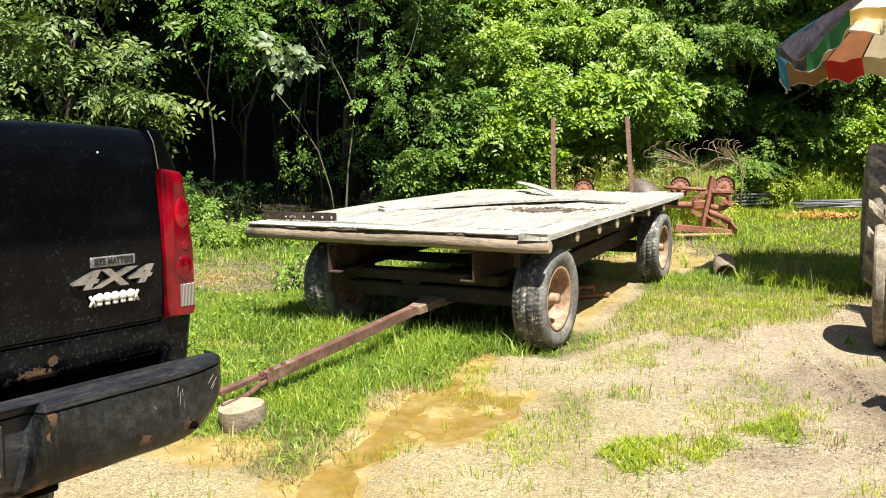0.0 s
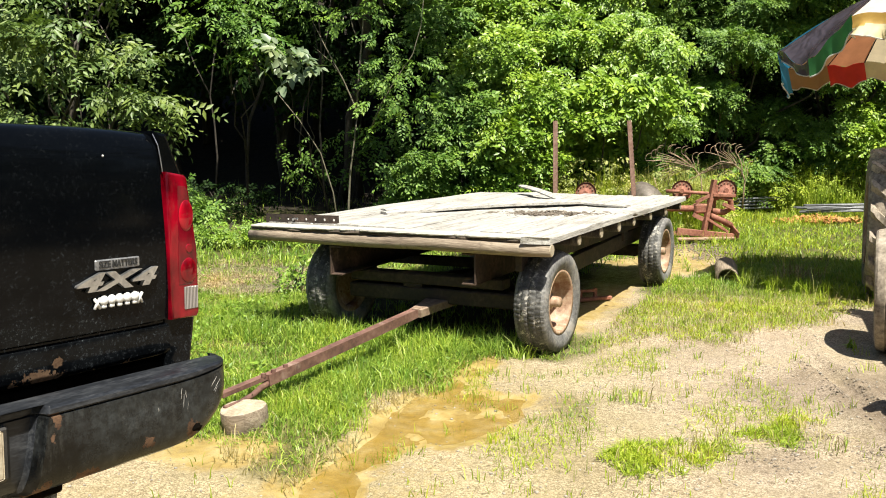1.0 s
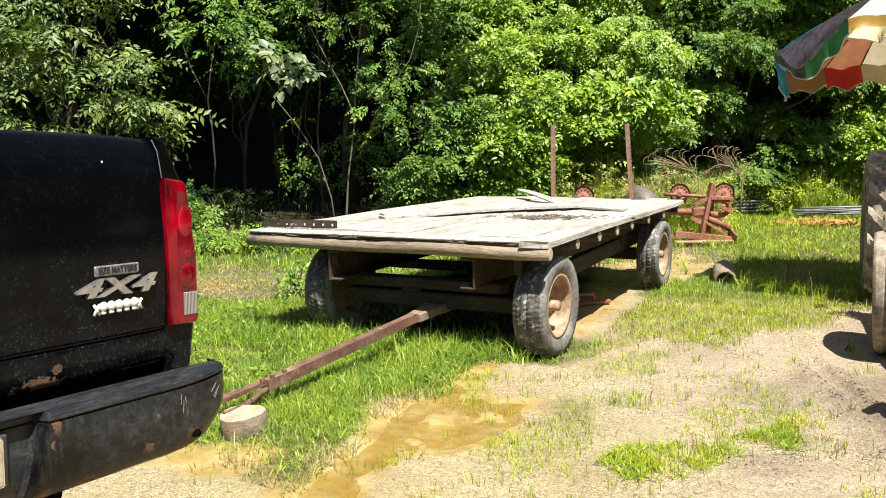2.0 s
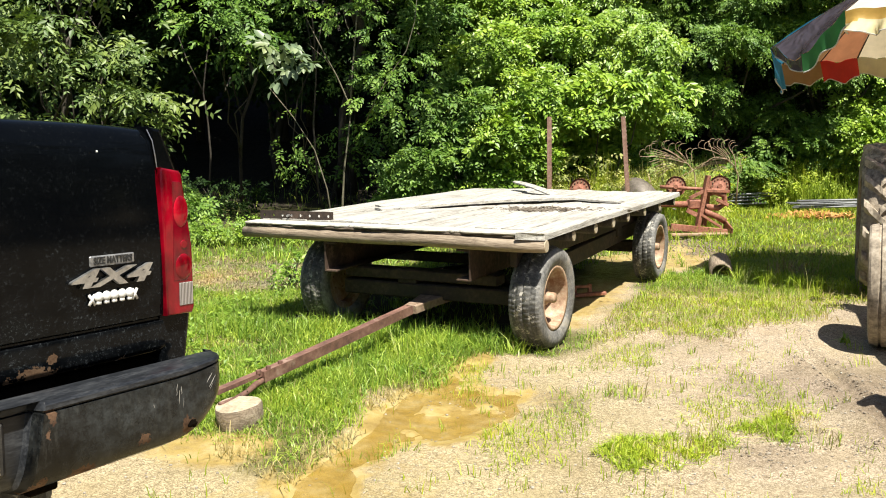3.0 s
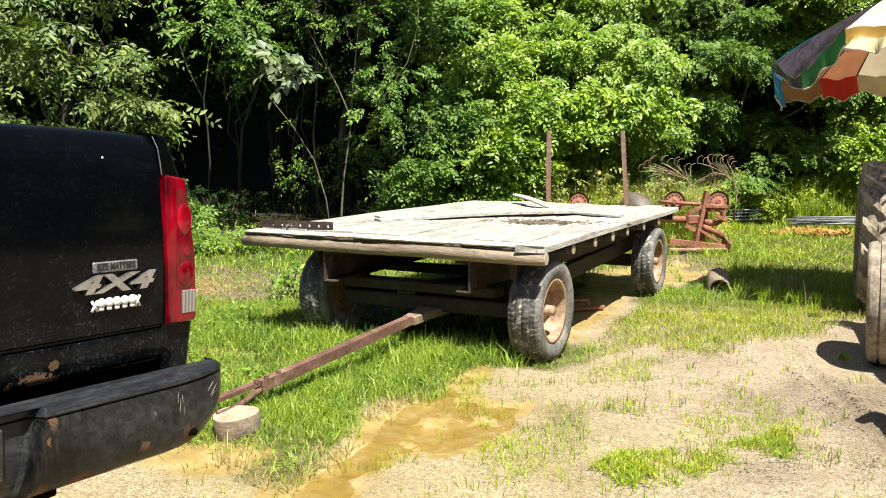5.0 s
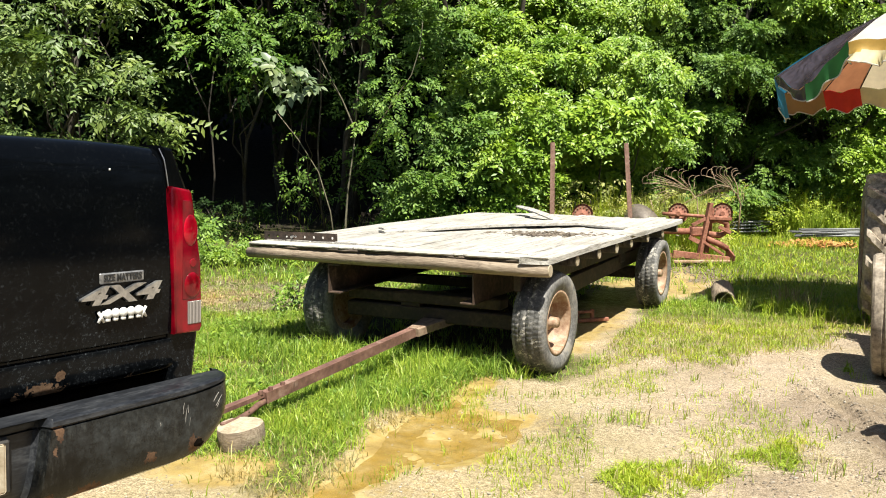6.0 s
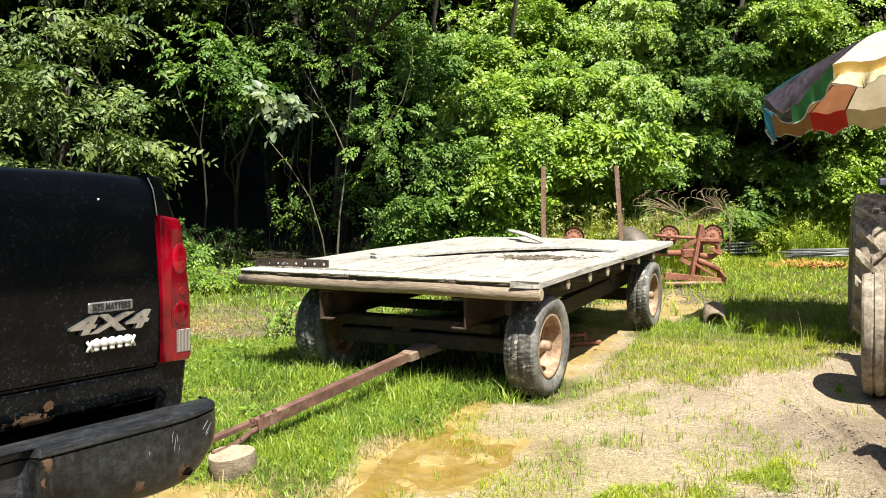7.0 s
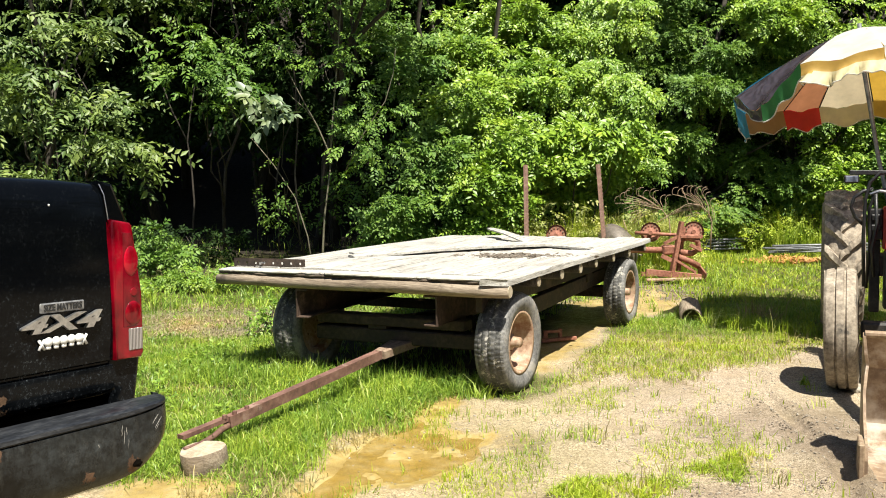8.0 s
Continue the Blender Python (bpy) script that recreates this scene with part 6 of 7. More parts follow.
def tree(name, x, y, trunk_r, lobes, count, leaf, material, label, seed, per=11, stems=1, category="tree", group="", droop=0.35, lean=(0, 0), shell=0.55, crown="crown", reach=1.0, hang=0.45, big=False, slim=0.46, face=0.55):
    """A tree: tapered trunk, a limb to each lobe of the crown, leaves on twigs."""
    rng = np.random.RandomState(seed)
    z0 = ground_z(x, y)
    base = thing(name, Matrix.Translation((x, y, z0 - 0.05)), label, category, group)
    loc = [(lx - x, ly - y, lz - z0, a, b, c) for lx, ly, lz, a, b, c in lobes]
    top = max(l[2] for l in loc)
    for s in range(stems):
        off = rng.uniform(-0.12, 0.12, 2) if stems > 1 else np.zeros(2)
        aim = np.array(loc[s % len(loc)][:3]) if stems > 1 else np.array([np.mean([l[0] for l in loc]) + lean[0], np.mean([l[1] for l in loc]) + lean[1], top])
        pts, rr = limb_points((off[0], off[1], 0), aim, trunk_r, rng, 0.10, 8)
        bm = bmesh.new()
        tube(bm, pts, rr, 9, wob=0.06, seed=seed + s)
        smooth(part("trunk", bm, M_bark, base))
        if stems == 1:
            for q, l in enumerate(loc):
                f = np.clip(l[2] / top * 0.55, 0.15, 0.8)
                start = pts[int(f * 7)]
                lp, lr = limb_points(start, l[:3], trunk_r * 0.45, rng, 0.14, 6)
                bm = bmesh.new()
                tube(bm, lp, lr, 6, wob=0.05, seed=seed + q)
                smooth(part("limb", bm, M_bark, base))
    V, F = sprays(loc, count, per, leaf, rng, droop, shell, reach, hang, big, slim, face, 2.6 if group == FG else 1.0)
    ob = new(crown, cloud(crown, V, F, material))
    ob.parent = base
    return base


FG = "trees along the edge of the wood"
# front of the wood, beside the truck
# lobes above about 4.3 m are out of view, there to shade the wood
tree("tree", -5.3, 12.2, 0.05, [(-4.95, 10.8, 2.95, 0.55, 0.5, 0.30), (-4.9, 10.7, 2.42, 0.65, 0.5, 0.26), (-4.0, 10.8, 1.98, 0.70, 0.5, 0.32), (-5.2, 10.6, 1.72, 0.60, 0.4, 0.22), (-3.95, 11.0, 2.72, 0.55, 0.5, 0.40), (-6.3, 11.0, 2.9, 0.7, 0.6, 0.4), (-4.9, 10.9, 3.5, 0.6, 0.5, 0.32), (-5.7, 11.0, 3.4, 0.6, 0.5, 0.3), (-4.1, 11.2, 3.55, 0.5, 0.5, 0.28), (-4.8, 12.6, 5.4, 2.0, 1.5, 1.0), (-5.0, 14.0, 5.2, 2.0, 1.4, 0.8)], 960, 0.110, M_leaf_pale, "young leafy tree with pale green leaves at the wood's edge", 31, group=FG, hang=0.3, slim=0.42)
tree("tree", -3.4, 14.6, 0.035, [(-2.75, 11.2, 2.85, 0.50, 0.4, 0.36), (-2.95, 11.4, 3.3, 0.6, 0.5, 0.45), (-2.35, 11.4, 2.75, 0.35, 0.3, 0.22), (-2.9, 13.0, 5.4, 1.9, 1.4, 1.0), (-2.6, 14.6, 5.2, 2.0, 1.3, 0.8)], 620, 0.085, M_leaf_mid, "slender leafy tree leaning out of the wood", 32, group=FG)
tree("tree", -1.7, 13.0, 0.018, [(-2.0, 10.8, 2.50, 0.36, 0.3, 0.26), (-1.7, 10.9, 2.62, 0.28, 0.3, 0.18), (-1.5, 13.4, 5.2, 1.0, 1.0, 0.6)], 70, 0.135, M_leaf_silver, "sapling with large pale drooping leaves", 33, per=6, group=FG, reach=0.6, big=True, slim=0.62, hang=0.7)
# thin forked sapling behind the wagon
sapling = thing("sapling", Matrix.Translation((-1.36, 11.5, ground_z(-1.36, 11.5) - 0.05)), "thin forked sapling with pale bark and small leaves", "tree", FG)
for pts, rad in (([(0.10, 0, 0), (0.12, 0, 0.45), (0.16, 0, 0.93), (0.22, 0, 1.30), (0.27, 0, 1.65)], 0.022),
                 ([(0.27, 0, 1.63), (0.24, 0, 1.82), (0.10, 0.02, 2.15), (0.03, 0, 2.29), (-0.14, 0, 2.62), (-0.32, 0.0, 3.0), (-0.40, 0, 3.4)], 0.015),
                 ([(0.26, 0, 1.62), (0.30, 0, 2.1), (0.36, 0, 2.64), (0.42, 0, 3.2), (0.47, 0, 3.7), (0.50, 0, 4.3)], 0.017),
                 ([(0.10, 0.02, 2.16), (-0.06, 0, 2.40), (-0.30, 0, 2.62)], 0.008), ([(0.36, 0, 2.6), (0.25, 0, 2.85), (0.20, 0, 3.1)], 0.008),
                 ([(0.45, 0.1, 1.5), (0.62, 0.05, 1.85), (0.82, -0.05, 2.15), (1.06, -0.05, 2.48), (1.18, -0.05, 2.86), (1.22, -0.05, 3.2)], 0.012),
                 ([(-0.05, 0.2, 0.0), (-0.12, 0.2, 0.6), (-0.28, 0.2, 1.16), (-0.56, 0.2, 1.62), (-0.87, 0.2, 2.02)], 0.014)):
    bm = bmesh.new()
    tube(bm, pts, list(np.linspace(rad * 0.82, rad * 0.36, len(pts))), 8, wob=0.05, seed=3)
    smooth(part("stem", bm, M_palebark, sapling))
V, F = sprays([(-0.35, 0, 3.2, 0.45, 0.4, 0.5), (0.35, 0, 3.4, 0.45, 0.4, 0.6), (0.8, 0, 2.4, 0.65, 0.4, 0.45), (0.75, 0, 1.75, 0.5, 0.35, 0.3), (0.2, 0.7, 4.6, 1.5, 1.1, 0.9)], 480, 11, 0.066, np.random.RandomState(34))
ob = new("crown", cloud("crown", V, F, M_leaf_mid))
ob.parent = sapling
tree("tree", 0.25, 14.6, 0.07, [(0.1, 12.2, 1.0, 0.7, 0.5, 0.5), (0.55, 12.3, 1.75, 0.7, 0.5, 0.5), (0.15, 12.6, 2.2, 0.4, 0.4, 0.4), (0.45, 12.9, 2.7, 0.7, 0.5, 0.5), (0.1, 13.4, 3.3, 0.7, 0.5, 0.5), (0.6, 14.1, 3.9, 0.8, 0.6, 0.5), (-0.5, 14.4, 4.2, 0.8, 0.6, 0.5), (0.2, 15.4, 5.6, 1.6, 1.0, 0.8)], 1700, 0.080, M_leaf_mid, "leafy tree with branches down to the ground", 35, group=FG, slim=0.5, hang=0.3, face=0.7)
# added tree: its boughs hang above the view and only cast shade
tree("tree", -1.9, 15.6, 0.10, [(-0.9, 11.2, 5.6, 0.8, 0.8, 0.35), (0.0, 11.5, 5.7, 0.7, 0.7, 0.35), (-0.4, 12.4, 5.8, 0.9, 0.6, 0.3), (0.55, 11.0, 5.75, 0.45, 0.45, 0.3), (-1.4, 13.4, 6.2, 1.2, 0.8, 0.5)], 720, 0.15, M_leaf_mid, "tall tree whose unseen boughs are added to shade the clearing", 43, per=9, group=FG, shell=0.2)
tree("tree", 1.7, 14.8, 0.08, [(1.1, 12.2, 1.2, 0.7, 0.5, 0.6), (1.7, 12.4, 2.05, 0.8, 0.5, 0.5), (1.1, 12.9, 2.6, 0.7, 0.5, 0.5), (2.1, 13.2, 2.95, 0.7, 0.5, 0.5), (1.4, 13.8, 3.4, 0.8, 0.5, 0.5), (2.2, 14.4, 4.0, 0.8, 0.6, 0.5), (1.3, 14.6, 4.3, 0.8, 0.6, 0.5), (1.8, 15.6, 5.6, 1.6, 1.0, 0.9)], 3700, 0.084, M_leaf_bright, "broad leafy tree with bright sunlit leaves", 36, group=FG, hang=0.2, slim=0.5, face=0.75)
tree("tree", 3.3, 15.4, 0.08, [(3.35, 13.1, 1.75, 0.6, 0.5, 0.45), (2.7, 13.2, 2.2, 0.65, 0.5, 0.55), (3.4, 13.6, 2.75, 0.65, 0.5, 0.6), (2.8, 14.1, 3.3, 0.8, 0.5, 0.6), (3.5, 14.6, 3.9, 0.75, 0.6, 0.6), (2.9, 15.0, 4.4, 0.9, 0.6, 0.6), (3.4, 16.2, 5.8, 1.7, 1.0, 1.0)], 4900, 0.074, M_leaf_bright, "tree hung with bright green vines", 37, group=FG, hang=0.7, droop=0.8, slim=0.48, face=0.8)
tree("tree", 5.2, 16.2, 0.08, [(4.7, 14.5, 1.95, 0.35, 0.35, 0.5), (5.5, 15.0, 0.85, 0.5, 0.4, 0.3), (6.9, 15.0, 1.3, 0.5, 0.4, 0.5), (5.3, 14.6, 2.95, 0.7, 0.5, 0.4), (6.6, 14.6, 2.6, 0.5, 0.5, 0.45), (6.3, 15.2, 1.3, 0.5, 0.5, 0.5), (4.8, 15.0, 3.6, 0.8, 0.6, 0.6), (6.0, 15.2, 3.7, 0.9, 0.6, 0.6), (5.2, 16.0, 4.5, 1.0, 0.7, 0.6), (6.4, 16.2, 4.8, 1.0, 0.7, 0.6), (5.5, 16.4, 6.0, 1.8, 1.2, 1.2)], 5000, 0.068, M_leaf_mid, "vine-covered tree in fine green leaf", 38, per=13, group=FG, hang=0.5, slim=0.46, face=0.7)
tree("tree", 5.4, 17.6, 0.06, [(4.6, 15.2, 2.3, 0.6, 0.5, 0.7), (6.3, 16.4, 2.4, 0.6, 0.5, 0.5), (5.5, 15.7, 1.75, 0.5, 0.4, 0.5), (6.2, 15.5, 1.6, 0.5, 0.4, 0.5), (5.4, 16.6, 0.9, 0.9, 0.5, 0.4), (6.4, 16.2, 1.5, 0.7, 0.5, 0.7)], 1500, 0.065, M_leaf_mid, "small tree shaded under its neighbours", 42, group=FG, hang=0.4, slim=0.46)
tree("tree", 7.2, 16.4, 0.09, [(6.9, 15.2, 4.2, 1.3, 0.9, 0.9), (6.6, 15.4, 3.1, 1.2, 0.8, 0.55), (7.8, 15.3, 2.2, 0.9, 0.8, 0.9), (8.2, 15.0, 3.4, 1.0, 0.8, 0.9), (7.5, 15.0, 1.1, 0.8, 0.6, 0.8), (6.3, 15.7, 0.4, 0.6, 0.5, 0.4), (7.7, 15.0, 2.2, 0.7, 0.6, 0.6), (7.4, 16.0, 6.5, 2.0, 1.4, 1.3)], 3400, 0.085, M_leaf_bright, "leafy tree arching over a dark hollow", 39, group=FG, hang=0.3, slim=0.5, face=0.7)
tree("tree", 9.6, 16.0, 0.09, [(9.2, 15.0, 3.0, 1.2, 0.9, 1.3), (9.0, 14.8, 1.5, 1.1, 0.7, 0.9), (10.3, 15.4, 4.6, 1.4, 1.0, 1.3), (9.7, 15.6, 6.6, 1.8, 1.3, 1.3)], 2200, 0.09, M_leaf_mid, "leafy tree with branches down to the ground", 40, group=FG)
tree("tree", -7.8, 13.0, 0.09, [(-7.6, 11.9, 3.2, 1.2, 0.8, 1.2), (-7.3, 11.9, 1.6, 1.0, 0.7, 0.8), (-7.6, 12.6, 5.6, 1.8, 1.3, 1.4)], 1100, 0.11, M_leaf_pale, "leafy tree at the wood's edge", 41, group=FG)
tree("vine", 2.2, 12.75, 0.02, [(1.95, 12.25, 1.95, 0.5, 0.25, 0.3), (2.6, 12.3, 2.05, 0.5, 0.25, 0.3), (3.25, 12.3, 2.0, 0.5, 0.25, 0.3), (1.3, 12.1, 1.55, 0.4, 0.3, 0.35), (2.1, 13.0, 1.4, 0.8, 0.3, 0.6), (3.1, 13.2, 1.6, 0.8, 0.3, 0.6)], 850, 0.125, M_leaf_bright, "broad-leaved vine hanging behind the fence posts", 47, per=7, stems=3, category="vine", hang=0.3, reach=0.6, big=True)
tree("shrub", -1.4, 14.1, 0.012, [(-2.2, 13.8, 1.3, 0.5, 0.4, 0.7), (-1.4, 13.6, 1.4, 0.6, 0.4, 0.8), (-0.7, 13.6, 1.6, 0.6, 0.4, 0.9), (-1.1, 13.7, 2.5, 0.6, 0.4, 0.5)], 170, 0.080, M_leaf_mid, "thin leafy shrub in the shade of the wood", 48, per=8, stems=4, category="shrub")
# deeper in the wood
BG = "trees deeper in the wood"
deep = np.random.RandomState(77)
for k in range(13):
    bx = -11.0 + 1.9 * k + deep.uniform(-0.4, 0.4)
    by = 17.2 + deep.uniform(-0.7, 0.9)
    h = 7.5 + deep.uniform(-0.8, 1.2)
    low = [] if -7 < bx < -1.6 or 4.4 < bx < 8.4 else [(bx + deep.uniform(-0.5, 0.5), by - 0.6, 1.4, 1.3, 0.8, 1.2)]
    lob = low + [ (bx + deep.uniform(-0.4, 0.4), by - 0.4, 3.4, 1.5, 0.9, 1.3), (bx, by - 0.3, 5.6, 1.8, 1.2, 1.4), (bx, by - 0.8, h, 2.0, 1.8, 1.3)]
    tree("tree", bx, by, 0.12, lob, 1100, 0.15, M_leaf_shade, "tall leafy tree deep in the wood, leaves coloured dark for shade", 100 + k, per=9, group=BG, shell=0.35)
# unseen high crowns, added to keep the sun off the hollow and slope
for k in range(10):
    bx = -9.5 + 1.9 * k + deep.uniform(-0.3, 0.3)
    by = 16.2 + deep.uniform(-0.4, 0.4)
    tree("tree", bx, by + 3.2, 0.11, [(bx, by, 7.4, 1.7, 1.5, 0.8), (bx - 0.4, by + 2.4, 8.6, 1.8, 1.5, 0.9), (bx + 0.4, by + 4.6, 9.8, 1.8, 1.6, 0.9)], 420, 0.30, M_leaf_shade, "tall leafy tree deep in the wood, leaves coloured dark for shade", 180 + k, per=9, group=BG, shell=0.2)
for k in range(8):
    bx = -15 + 4.6 * k + deep.uniform(-0.8, 0.8)
    by = 21.5 + deep.uniform(-1, 1)
    lob = [(bx, by - 0.5, 4.2, 2.4, 1.2, 1.8), (bx, by, 7.2, 2.6, 1.6, 2.0), (bx + 1, by, 10.0, 2.4, 1.8, 1.8)]
    tree("tree", bx, by, 0.16, lob, 520, 0.26, M_leaf_shade, "tall leafy tree on the slope behind, leaves coloured dark for shade", 130 + k, per=9, group=BG, shell=0.35)
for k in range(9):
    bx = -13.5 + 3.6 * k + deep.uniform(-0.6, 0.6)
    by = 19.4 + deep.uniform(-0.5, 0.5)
    tree("tree", bx, by, 0.14, [(bx, by, 4.0, 2.0, 1.0, 1.6), (bx + 0.5, by, 6.4, 2.2, 1.2, 1.6), (bx - 0.4, by, 8.8, 2.0, 1.4, 1.4)], 400, 0.26, M_leaf_shade, "tall leafy tree on the slope behind, leaves coloured dark for shade", 210 + k, per=9, group=BG, shell=0.35)
tree("tree", -5.5, 20.6, 0.14, [(-5.6, 20.4, 4.6, 1.6, 1.0, 1.2), (-5.2, 20.4, 6.2, 1.8, 1.0, 1.2), (-5.8, 20.5, 7.8, 1.8, 1.2, 1.2)], 520, 0.26, M_leaf_shade, "tall leafy tree on the slope behind, leaves coloured dark for shade", 225, per=9, group=BG, shell=0.35)
# unseen trees added across the yard, behind, to darken the truck's reflections
for k, (bx, by) in enumerate(((-13, -9), (-8.5, -12.5), (-4, -14), (0.5, -14.5), (5, -14), (9.5, -12), (12, -8.5), (13, -5), (13.5, -1.5), (13.8, 2), (13.5, 5.5), (13, 9), (12.6, 12.5))):
    tree("tree", bx, by, 0.16, [(bx, by, 2.2, 2.4, 1.8, 2.0), (bx + 0.4, by, 5.0, 2.6, 2.2, 1.8), (bx, by, 7.6, 2.0, 1.8, 1.6)], 420, 0.34, M_leaf_shade, "unseen leafy tree added across the yard to darken reflections", 160 + k, per=8, group="trees across the yard", shell=0.4)
# bare stems in the dark of the wood
stem_rng = np.random.RandomState(5)
for k, (sx0, sy0, h, dx) in enumerate(((-4.0, 14.6, 4.0, 0.3), (-2.4, 14.4, 3.8, 0.4), (-4.9, 11.9, 3.0, -0.5), (-4.6, 12.0, 3.0, -0.2), (6.6, 16.9, 3.5, 0.3), (7.1, 17.0, 3.8, -0.3))):
    z0 = ground_z(sx0, sy0)
    pts, rr = limb_points((0, 0, 0), (dx, 0, h), 0.020, stem_rng, 0.12, 7)
    bm = bmesh.new()
    tube(bm, pts, rr, 7)
    mid = pts[3]
    tube(bm, [mid, mid + np.array([0.25 if k % 2 else -0.25, 0, 0.55]), mid + np.array([0.4 if k % 2 else -0.45, 0, 1.2])], [0.016, 0.012, 0.006], 6)
    solo("bare_stem", bm, M_bark, Matrix.Translation((sx0, sy0, z0 - 0.05)), "thin bare grey stem in the shaded wood", "sapling", "bare stems", smooth=True)


# undergrowth at the foot of the wood
def bush(x, y, rx, ry, h, count, leaf, material, label, seed, group="undergrowth at the wood's foot"):
    rng = np.random.RandomState(seed)
    z0 = ground_z(x, y)
    V, F = sprays([(0, 0, h * 0.5, rx, ry, h * 0.5), (rx * 0.5, -ry * 0.3, h * 0.3, rx * 0.5, ry * 0.6, h * 0.3), (-rx * 0.5, -ry * 0.2, h * 0.35, rx * 0.5, ry * 0.6, h * 0.35)], int(count * 1.7), 9, leaf * 0.85, rng, 0.1, 0.3)
    base = thing("bush", Matrix.Translation((x, y, z0)), label, "bush", group)
    ob = new("foliage", cloud("foliage", V, F, material))
    ob.parent = base
    for k in range(5):
        a = rng.uniform(0, 6.28)
        bm = bmesh.new()
        tube(bm, [(0, 0, 0), (rx * 0.25 * math.cos(a), ry * 0.25 * math.sin(a), h * 0.4), (rx * 0.5 * math.cos(a), ry * 0.5 * math.sin(a), h * 0.75)], [0.014, 0.010, 0.004], 5)
        part("stem", bm, M_bark, base)


for k, (bx, by, rx, ry, h, cnt, mt) in enumerate((
        (-4.6, 13.0, 0.9, 0.5, 0.7, 90, M_leaf_shade), (-3.5, 13.3, 0.7, 0.5, 0.5, 60, M_leaf_shade), (-0.2, 12.2, 0.6, 0.45, 0.95, 300, M_leaf_mid),
        (0.5, 12.4, 0.7, 0.5, 1.1, 340, M_leaf_mid), (1.0, 12.0, 0.5, 0.4, 0.9, 260, M_leaf_bright), (2.2, 13.0, 0.6, 0.4, 1.0, 260, M_leaf_bright),
        (5.2, 15.2, 0.7, 0.5, 1.1, 300, M_leaf_mid), (6.8, 17.6, 0.9, 0.5, 0.9, 300, M_leaf_mid), (8.3, 16.6, 1.0, 0.6, 1.1, 360, M_leaf_mid), (9.3, 15.6, 1.1, 0.6, 1.0, 360, M_leaf_bright), (-6.3, 12.6, 1.0, 0.6, 1.0, 320, M_leaf_mid))):
    bush(bx, by, rx, ry, h, cnt, 0.085, mt, "low leafy undergrowth at the foot of the trees", 200 + k)


for k, (bx, by, rx, ry, h, cnt, mt, lab) in enumerate((
        (1.95, 11.95, 0.40, 0.25, 1.05, 230, M_strawgrass, "tall straw-green weeds behind the scrap"), (2.45, 12.05, 0.40, 0.25, 1.15, 230, M_strawgrass, "tall straw-green weeds behind the scrap"),
        (3.25, 12.15, 0.45, 0.25, 1.05, 230, M_strawgrass, "tall straw-green weeds behind the scrap"), (3.85, 12.3, 0.40, 0.25, 0.85, 180, M_strawgrass, "tall straw-green weeds behind the scrap"),
        (4.5, 14.2, 0.5, 0.3, 0.8, 170, M_newgrass, "leafy yellow-green weeds behind the pipes"), (5.3, 15.1, 0.6, 0.35, 1.0, 210, M_newgrass, "leafy yellow-green weeds behind the pipes"), (6.2, 15.0, 0.6, 0.35, 0.9, 200, M_newgrass, "leafy yellow-green weeds behind the pipes"), (7.2, 14.8, 0.7, 0.35, 1.0, 220, M_newgrass, "leafy yellow-green weeds behind the pipes"),
        (-3.7, 12.6, 0.45, 0.3, 0.42, 90, M_leaf_mid, "low leafy weeds at the edge of the lawn"),
        (2.15, 12.9, 0.75, 0.30, 2.1, 420, M_leaf_bright, "tall leafy bush behind the fence posts"), (3.2, 13.0, 0.75, 0.30, 2.0, 420, M_leaf_mid, "tall leafy bush behind the fence posts"))):
    bush(bx, by, rx, ry, h, cnt, 0.085 if h > 1.5 else 0.065, mt, lab, 230 + k)


for k, (bx, by, rx, ry, h, cnt, leaf_, mt, lab) in enumerate((
        (-3.25, 10.8, 0.36, 0.28, 0.80, 95, 0.085, M_leaf_mid, "broad-leaved bush on the bank behind the lawn"), (-2.75, 10.3, 0.40, 0.28, 0.40, 110, 0.055, M_weed, "low green weeds on the bank behind the lawn"),
        (-2.15, 10.4, 0.45, 0.28, 0.32, 110, 0.055, M_weed, "low green weeds on the bank behind the lawn"), (-1.5, 10.6, 0.40, 0.28, 0.26, 90, 0.050, M_weed, "low green weeds on the bank behind the lawn"),
        (-3.6, 9.9, 0.45, 0.30, 0.45, 110, 0.060, M_weed, "low green weeds on the bank behind the lawn"), (-1.27, 7.62, 0.13, 0.11, 0.36, 30, 0.055, M_weed, "tall leafy weed beside the wagon's wheel"))):
    bush(bx, by, rx, ry, h, cnt, leaf_, mt, lab, 260 + k, "weeds in the lawn")


